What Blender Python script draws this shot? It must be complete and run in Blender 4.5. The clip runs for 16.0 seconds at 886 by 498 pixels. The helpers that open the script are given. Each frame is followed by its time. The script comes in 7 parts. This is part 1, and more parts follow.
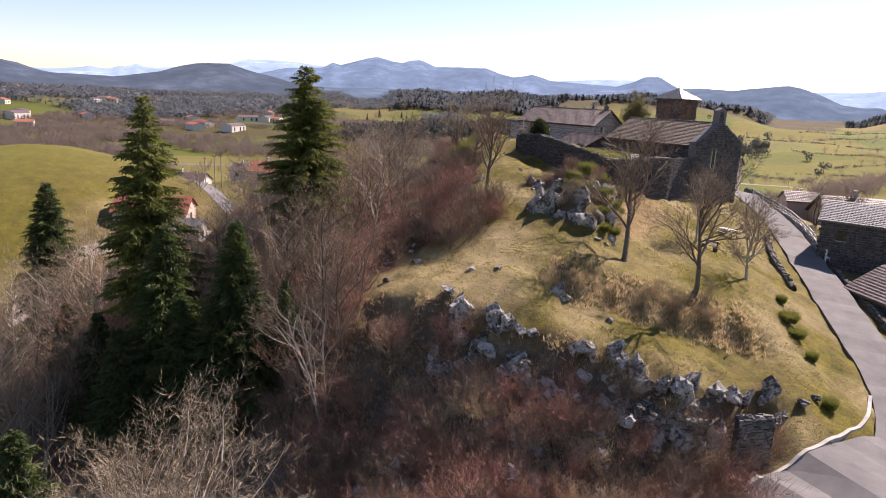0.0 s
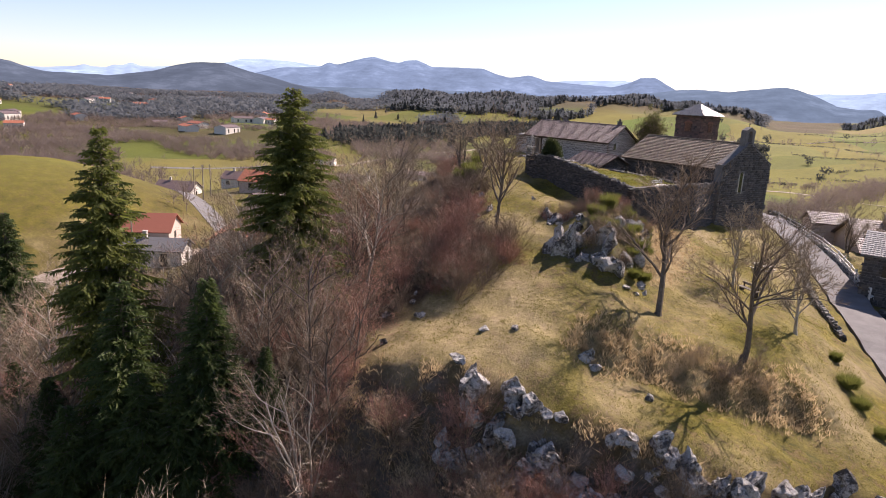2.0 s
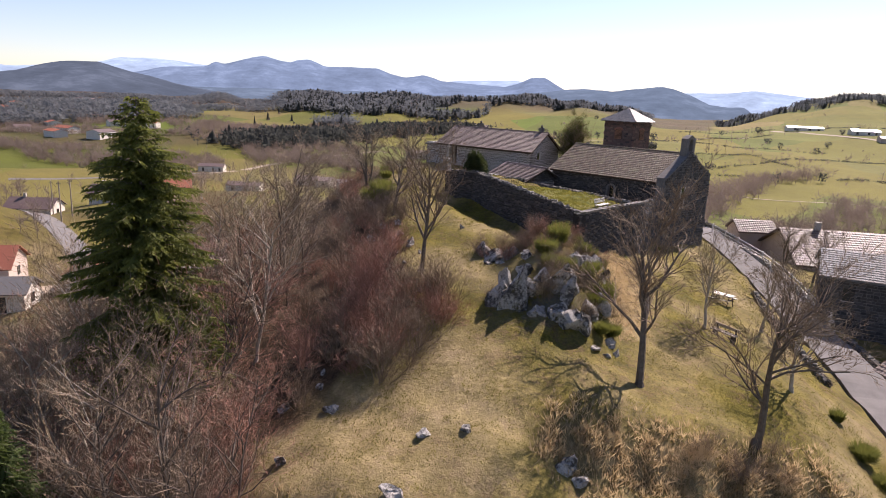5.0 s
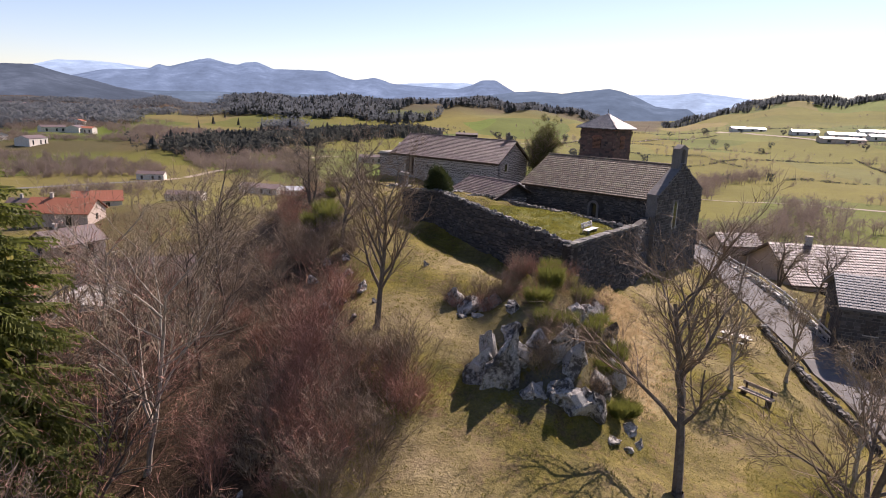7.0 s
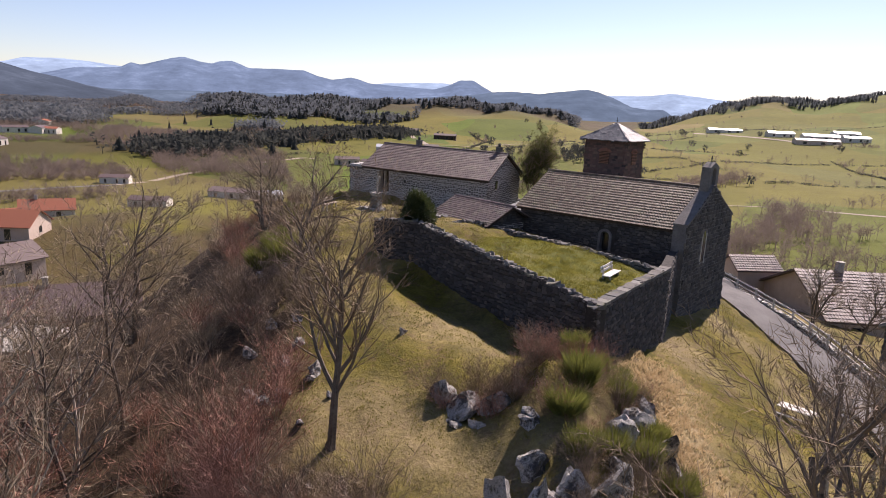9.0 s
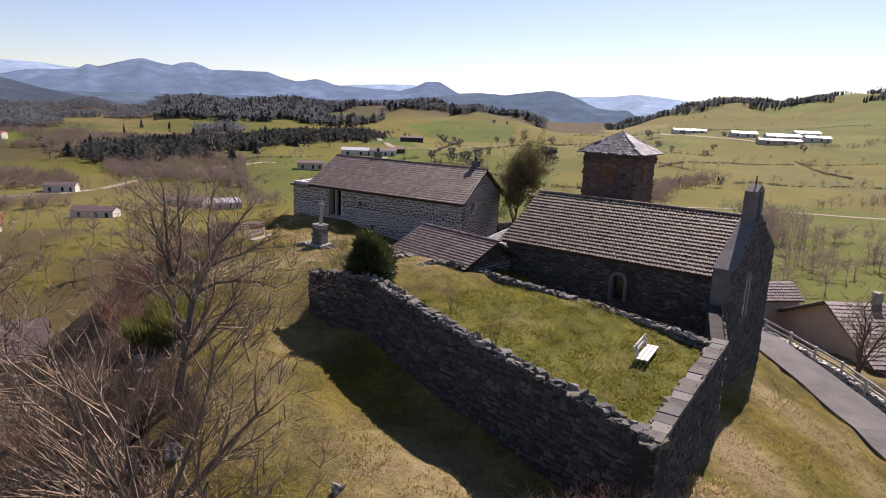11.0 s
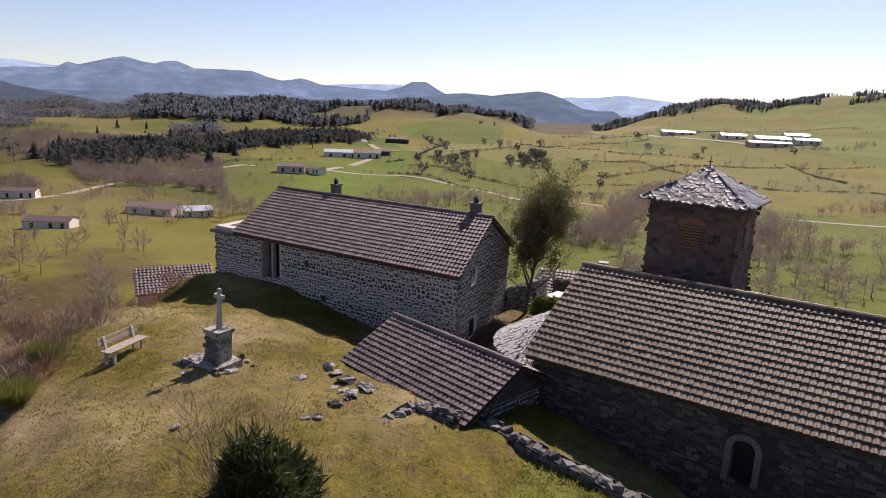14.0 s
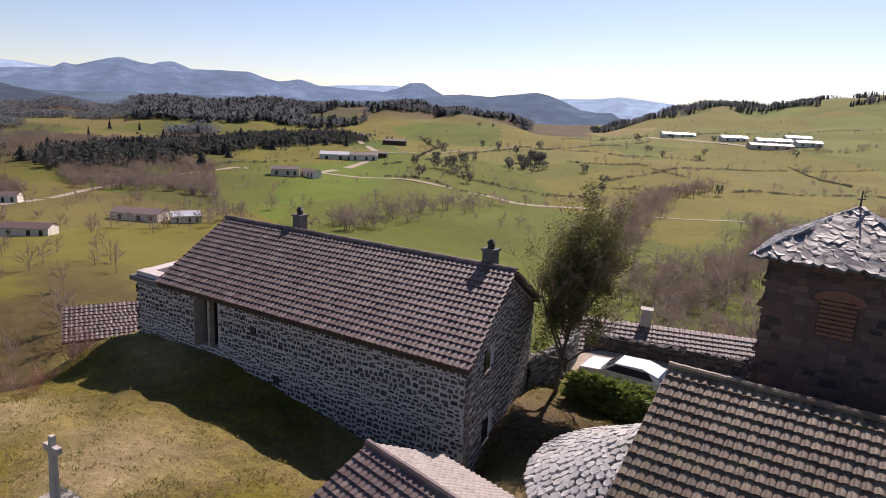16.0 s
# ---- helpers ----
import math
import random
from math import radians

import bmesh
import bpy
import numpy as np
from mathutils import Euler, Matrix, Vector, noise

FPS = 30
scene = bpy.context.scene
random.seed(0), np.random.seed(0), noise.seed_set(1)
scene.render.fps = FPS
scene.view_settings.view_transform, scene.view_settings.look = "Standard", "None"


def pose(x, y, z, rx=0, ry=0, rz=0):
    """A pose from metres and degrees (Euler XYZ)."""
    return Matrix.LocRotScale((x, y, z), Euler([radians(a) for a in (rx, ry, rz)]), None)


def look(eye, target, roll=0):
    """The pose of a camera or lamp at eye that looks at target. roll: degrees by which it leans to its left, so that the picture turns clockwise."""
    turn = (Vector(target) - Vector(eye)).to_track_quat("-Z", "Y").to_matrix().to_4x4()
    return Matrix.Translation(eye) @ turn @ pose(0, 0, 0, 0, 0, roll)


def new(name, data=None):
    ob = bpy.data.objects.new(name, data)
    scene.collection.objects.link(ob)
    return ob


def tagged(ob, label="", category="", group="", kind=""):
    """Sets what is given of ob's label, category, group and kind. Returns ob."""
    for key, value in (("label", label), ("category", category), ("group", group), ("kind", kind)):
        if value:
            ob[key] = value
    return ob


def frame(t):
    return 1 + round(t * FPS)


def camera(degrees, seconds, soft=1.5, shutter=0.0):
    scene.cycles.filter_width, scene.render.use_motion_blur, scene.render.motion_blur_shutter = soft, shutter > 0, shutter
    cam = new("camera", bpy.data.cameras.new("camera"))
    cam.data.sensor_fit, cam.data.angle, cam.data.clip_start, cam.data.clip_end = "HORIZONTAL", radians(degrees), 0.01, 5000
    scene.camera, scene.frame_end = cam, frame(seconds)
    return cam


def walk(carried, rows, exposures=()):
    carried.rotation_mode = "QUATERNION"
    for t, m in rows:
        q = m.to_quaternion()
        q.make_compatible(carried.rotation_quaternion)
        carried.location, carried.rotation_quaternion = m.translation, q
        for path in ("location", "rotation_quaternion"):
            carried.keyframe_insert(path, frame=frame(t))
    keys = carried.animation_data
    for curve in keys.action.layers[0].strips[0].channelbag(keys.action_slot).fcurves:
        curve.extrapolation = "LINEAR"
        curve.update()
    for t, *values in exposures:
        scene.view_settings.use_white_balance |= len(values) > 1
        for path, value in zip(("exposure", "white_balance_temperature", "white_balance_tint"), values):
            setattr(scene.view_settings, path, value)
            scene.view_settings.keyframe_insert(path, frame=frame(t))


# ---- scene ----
cam = camera(69.1, 16.0, soft=0.95)
PATH = [
    (0, (15.506, -83.654, -3.538), (14.838, -81.826, -3.999), 2.7),
    (0.5, (14.677, -81.995, -2.676), (14.011, -80.167, -3.138), 2.8),
    (1, (13.806, -80.308, -2.072), (13.14, -78.479, -2.534), 2.9),
    (1.5, (12.972, -78.696, -1.808), (12.306, -76.868, -2.269), 2.9),
    (2, (12.074, -76.987, -1.636), (11.418, -75.155, -2.097), 2.9),
    (2.5, (11.191, -75.305, -1.528), (10.568, -73.461, -1.987), 2.9),
    (3, (10.182, -73.614, -1.464), (9.642, -71.744, -1.92), 3.0),
    (3.5, (9.319, -71.835, -1.408), (8.846, -69.946, -1.861), 2.9),
    (6, (5.98, -61.03, -0.959), (5.689, -59.101, -1.399), 2.5),
    (6.5, (5.382, -58.42, -0.942), (5.137, -56.484, -1.377), 2.4),
    (7, (4.901, -55.858, -0.839), (4.678, -53.918, -1.273), 2.4),
    (7.5, (4.443, -53.132, -0.696), (4.229, -51.192, -1.13), 2.6),
    (8, (4.064, -50.46, -0.551), (3.855, -48.519, -0.983), 2.5),
    (8.5, (3.687, -47.777, -0.419), (3.51, -45.832, -0.851), 2.6),
    (9, (3.345, -45.07, -0.236), (3.189, -43.123, -0.667), 2.6),
    (11.5, (2.469, -29.612, 0.132), (2.425, -27.658, -0.29), 2.4),
    (12, (2.397, -26.522, 0.241), (2.36, -24.567, -0.183), 2.5),
    (12.5, (2.229, -23.66, 0.43), (2.2, -21.705, 0.007), 2.6),
    (13, (2.129, -20.962, 0.74), (2.106, -19.007, 0.318), 2.5),
    (13.5, (2.015, -18.064, 0.858), (1.997, -16.109, 0.437), 2.8),
    (14, (1.921, -15.264, 1.013), (1.904, -13.309, 0.592), 2.6),
    (14.5, (1.841, -12.594, 1.074), (1.826, -10.639, 0.652), 2.6),
    (15, (1.71, -9.902, 1.086), (1.699, -7.946, 0.666), 2.8),
    (15.5, (1.606, -7.176, 1.133), (1.599, -5.22, 0.714), 2.8),
    (16, (1.588, -4.569, 1.215), (1.578, -2.613, 0.798), 2.7),
]
walk(cam, [(t, look(eye, target, roll)) for t, eye, target, roll in PATH], exposures=[(0, 1.10, 6750, 28), (3.5, 1.02, 6750, 28), (8, 0.80, 6700, 28), (12, 0.60, 6680, 27), (16, 0.56, 6680, 27)])

# ---- light ----
SUN_AZ, SUN_EL = radians(27.0), radians(42.5)   # clockwise from +y, above the horizon
world = bpy.data.worlds.new("sky")
scene.world = world
world.use_nodes = True
wn = world.node_tree
sky = wn.nodes.new("ShaderNodeTexSky")
sky.sky_type = "NISHITA"
sky.sun_disc = False
sky.sun_elevation, sky.sun_rotation = SUN_EL, SUN_AZ
sky.altitude, sky.air_density, sky.dust_density, sky.ozone_density = 900.0, 1.0, 0.5, 2.0
wn.nodes["Background"].inputs["Strength"].default_value = 0.079
wn.links.new(sky.outputs["Color"], wn.nodes["Background"].inputs["Color"])
sun = new("sun", bpy.data.lights.new("sun", "SUN"))
sun.data.energy, sun.data.angle, sun.data.color = 5.0, radians(0.53), (1.0, 0.93, 0.82)
sun.matrix_world = look((60 * math.sin(SUN_AZ), 60 * math.cos(SUN_AZ), 60 * math.tan(SUN_EL)), (0, 0, 0))


# ---- materials ----
class Nodes:
    """A principled material and short ways to wire it."""

    def __init__(self, name, rough=0.9, metal=0.0, spec=0.3):
        self.mat = bpy.data.materials.new(name)
        self.mat.use_nodes = True
        self.tree = self.mat.node_tree
        self.bsdf = self.tree.nodes["Principled BSDF"]
        self.bsdf.inputs["Roughness"].default_value = rough
        self.bsdf.inputs["Metallic"].default_value = metal
        self.bsdf.inputs["Specular IOR Level"].default_value = spec
        self.coord = self.add("ShaderNodeTexCoord").outputs["Object"]

    def add(self, kind):
        return self.tree.nodes.new(kind)

    def link(self, a, b):
        self.tree.links.new(a, b)

    def put(self, socket, value):
        if isinstance(value, bpy.types.NodeSocket):
            self.link(value, socket)
        else:
            socket.default_value = (*value, 1.0) if isinstance(value, tuple) and len(value) == 3 else value

    def place(self):
        return self.add("ShaderNodeNewGeometry").outputs["Position"]

    def noise(self, scale, detail=4.0, rough=0.55, coord=None):
        n = self.add("ShaderNodeTexNoise")
        n.inputs["Scale"].default_value, n.inputs["Detail"].default_value, n.inputs["Roughness"].default_value = scale, detail, rough
        self.link(coord or self.coord, n.inputs["Vector"])
        return n.outputs["Fac"]

    def ramp(self, fac, *stops):
        n = self.add("ShaderNodeValToRGB")
        el = n.color_ramp.elements
        while len(el) < len(stops):
            el.new(0.5)
        for e, (at, colour) in zip(el, stops):
            e.position = at
            e.color = (*colour, 1.0) if isinstance(colour, tuple) else (colour, colour, colour, 1.0)
        self.link(fac, n.inputs["Fac"])
        return n.outputs["Color"]

    def mix(self, fac, a, b, blend="MIX"):
        n = self.add("ShaderNodeMix")
        n.data_type, n.blend_type = "RGBA", blend
        self.put(n.inputs[0], fac)
        self.put(n.inputs[6], a)
        self.put(n.inputs[7], b)
        return n.outputs[2]

    def maths(self, op, a, b=0.0):
        n = self.add("ShaderNodeMath")
        n.operation = op
        self.put(n.inputs[0], a)
        self.put(n.inputs[1], b)
        return n.outputs[0]

    def attribute(self, name):
        n = self.add("ShaderNodeAttribute")
        n.attribute_name = name
        return n.outputs["Fac"]

    def one_by_one(self):
        """A number of its own for each object and each loose piece."""
        a = self.add("ShaderNodeObjectInfo").outputs["Random"]
        b = self.add("ShaderNodeNewGeometry").outputs["Random Per Island"]
        return self.maths("FRACT", self.maths("ADD", a, b))

    def stretched(self, x, y, z, coord=None):
        n = self.add("ShaderNodeMapping")
        n.inputs["Scale"].default_value = (x, y, z)
        self.link(coord or self.coord, n.inputs["Vector"])
        return n.outputs["Vector"]

    def done(self, colour, height=None, strength=0.4, distance=0.02):
        self.put(self.bsdf.inputs["Base Color"], colour)
        if height is not None:
            n = self.add("ShaderNodeBump")
            n.inputs["Strength"].default_value, n.inputs["Distance"].default_value = strength, distance
            self.link(height, n.inputs["Height"])
            self.link(n.outputs["Normal"], self.bsdf.inputs["Normal"])
        return self.mat


def plain(name, dark, light, scale=3.0, rough=0.9, metal=0.0, bump=0.3, spec=0.3, fine=30.0, thin=0.0):
    """Two tones by broad noise, fine grain on top; thin leaves let light through."""
    m = Nodes(name, rough, metal, spec)
    p = m.place()
    broad = m.noise(scale, 5.0, 0.6, p)
    grain = m.noise(fine, 3.0, 0.6, p)
    tone = m.ramp(m.mix(0.35, broad, grain), (0.3, dark), (0.7, light))
    if thin:
        through_leaf, both = m.add("ShaderNodeBsdfTranslucent"), m.add("ShaderNodeMixShader")
        m.link(tone, through_leaf.inputs["Color"])
        both.inputs[0].default_value = thin
        m.link(m.bsdf.outputs[0], both.inputs[1])
        m.link(through_leaf.outputs[0], both.inputs[2])
        m.link(both.outputs[0], m.tree.nodes["Material Output"].inputs["Surface"])
    return m.done(tone, grain, bump)


def pieced(name, tones, grain_scale=18.0, rough=0.92, bump=0.5, stain=None, spec=0.25):
    """Stones, tiles: each piece its own tone, with grain and patches of lichen or dirt."""
    m = Nodes(name, rough, 0.0, spec)
    p = m.place()
    own = m.one_by_one()
    count = len(tones) - 1
    colour = m.ramp(own, *[(i / count, c) for i, c in enumerate(tones)])
    grain = m.noise(grain_scale, 4.0, 0.65, p)
    colour = m.mix(0.55, colour, m.ramp(grain, (0.25, 0.35), (0.75, 1.0)), "MULTIPLY")
    if stain:
        blot = m.ramp(m.noise(1.3, 6.0, 0.7, p), (0.52, 0.0), (0.66, 1.0))
        colour = m.mix(m.maths("MULTIPLY", blot, 0.6), colour, stain)
    return m.done(colour, grain, bump, 0.03)


def ground_material():
    m = Nodes("ground", 0.95, 0.0, 0.15)
    p = m.place()
    broad, mid, fine = m.noise(0.05, 4.0, 0.6, p), m.noise(0.55, 5.0, 0.65, p), m.noise(7.0, 4.0, 0.7, p)
    patchy = m.mix(0.45, m.noise(0.42, 6.0, 0.75, p), m.mix(0.5, m.noise(2.6, 5.0, 0.75, p), fine))
    green = m.ramp(patchy, (0.34, (0.022, 0.027, 0.007)), (0.45, (0.080, 0.071, 0.010)), (0.54, (0.137, 0.114, 0.016)), (0.66, (0.25, 0.188, 0.045)))
    straw = m.ramp(patchy, (0.28, (0.10, 0.074, 0.040)), (0.5, (0.29, 0.225, 0.125)), (0.72, (0.50, 0.41, 0.26)))
    litter = m.ramp(m.mix(0.6, mid, fine), (0.3, (0.018, 0.012, 0.008)), (0.5, (0.055, 0.036, 0.021)), (0.72, (0.15, 0.10, 0.058)))
    rock = m.ramp(m.mix(0.5, mid, fine), (0.3, (0.04, 0.038, 0.036)), (0.55, (0.12, 0.115, 0.11)), (0.75, (0.26, 0.25, 0.23)))
    # far fields: parcels of their own green, hedged off
    warp = m.add("ShaderNodeVectorMath")
    warp.operation = "ADD"
    bend = m.add("ShaderNodeTexNoise")
    bend.inputs["Scale"].default_value = 0.006
    m.link(p, bend.inputs["Vector"])
    big = m.add("ShaderNodeVectorMath")
    big.operation = "SCALE"
    big.inputs["Scale"].default_value = 70.0
    m.link(bend.outputs["Color"], big.inputs[0])
    m.link(p, warp.inputs[0])
    m.link(big.outputs[0], warp.inputs[1])
    flat = m.stretched(1.0, 0.55, 0.0, warp.outputs[0])
    parcel = m.add("ShaderNodeTexVoronoi")
    parcel.inputs["Scale"].default_value = 0.0085
    m.link(flat, parcel.inputs["Vector"])
    one = m.add("ShaderNodeSeparateColor")
    m.link(parcel.outputs["Color"], one.inputs[0])
    field = m.ramp(one.outputs[0], (0.0, (0.115, 0.125, 0.012)), (0.25, (0.160, 0.137, 0.024)), (0.45, (0.074, 0.112, 0.010)), (0.65, (0.190, 0.150, 0.045)), (0.85, (0.100, 0.146, 0.012)), (1.0, (0.122, 0.108, 0.022)))
    field = m.mix(0.7, field, m.ramp(m.mix(0.5, m.noise(0.02, 5.0, 0.7, p), m.noise(0.22, 6.0, 0.75, p)), (0.32, 0.45), (0.66, 1.12)), "MULTIPLY")
    scuffed = m.ramp(m.mix(0.35, m.noise(0.75, 6.0, 0.8, p), m.noise(4.0, 4.0, 0.7, p)), (0.50, 0.0), (0.58, 0.85))
    green = m.mix(scuffed, green, m.ramp(fine, (0.3, (0.045, 0.028, 0.012)), (0.7, (0.17, 0.115, 0.05))))
    lush = m.ramp(patchy, (0.30, (0.030, 0.042, 0.008)), (0.46, (0.075, 0.098, 0.014)), (0.62, (0.165, 0.175, 0.030)))
    green = m.mix(m.attribute("lush"), green, lush)
    colour = m.mix(m.attribute("field"), green, field)
    colour = m.mix(m.maths("MULTIPLY", m.attribute("dry"), m.ramp(mid, (0.25, 0.55), (0.6, 1.0))), colour, straw)
    colour = m.mix(m.attribute("litter"), colour, litter)
    patch = m.maths("MULTIPLY", m.attribute("rock"), m.ramp(m.noise(0.9, 5.0, 0.7, p), (0.40, 0.0), (0.52, 1.0)))
    colour = m.mix(patch, colour, rock)
    height = m.mix(0.4, m.noise(2.2, 6.0, 0.75, p), fine)
    return m.done(colour, height, 0.9, 0.18)


def rock_material():
    """Dark basalt with pale crusts of lichen and moss in the hollows."""
    m = Nodes("boulder", 0.95, 0.0, 0.2)
    p = m.place()
    broad, mid, fine = m.noise(0.9, 5.0, 0.65, p), m.noise(4.5, 6.0, 0.75, p), m.noise(22.0, 4.0, 0.7, p)
    stone = m.ramp(m.mix(0.5, mid, fine), (0.3, (0.022, 0.020, 0.019)), (0.55, (0.085, 0.078, 0.072)), (0.75, (0.17, 0.16, 0.145)))
    crust = m.ramp(m.mix(0.45, broad, mid), (0.45, 0.0), (0.53, 1.0))
    colour = m.mix(m.maths("MULTIPLY", crust, 0.85), stone, m.ramp(fine, (0.3, (0.24, 0.23, 0.215)), (0.7, (0.56, 0.54, 0.50))))
    moss = m.ramp(m.noise(1.7, 6.0, 0.75, p), (0.56, 0.0), (0.66, 0.8))
    colour = m.mix(moss, colour, m.ramp(fine, (0.3, (0.035, 0.032, 0.010)), (0.7, (0.13, 0.11, 0.035))))
    return m.done(colour, m.mix(0.5, mid, fine), 1.0, 0.08)


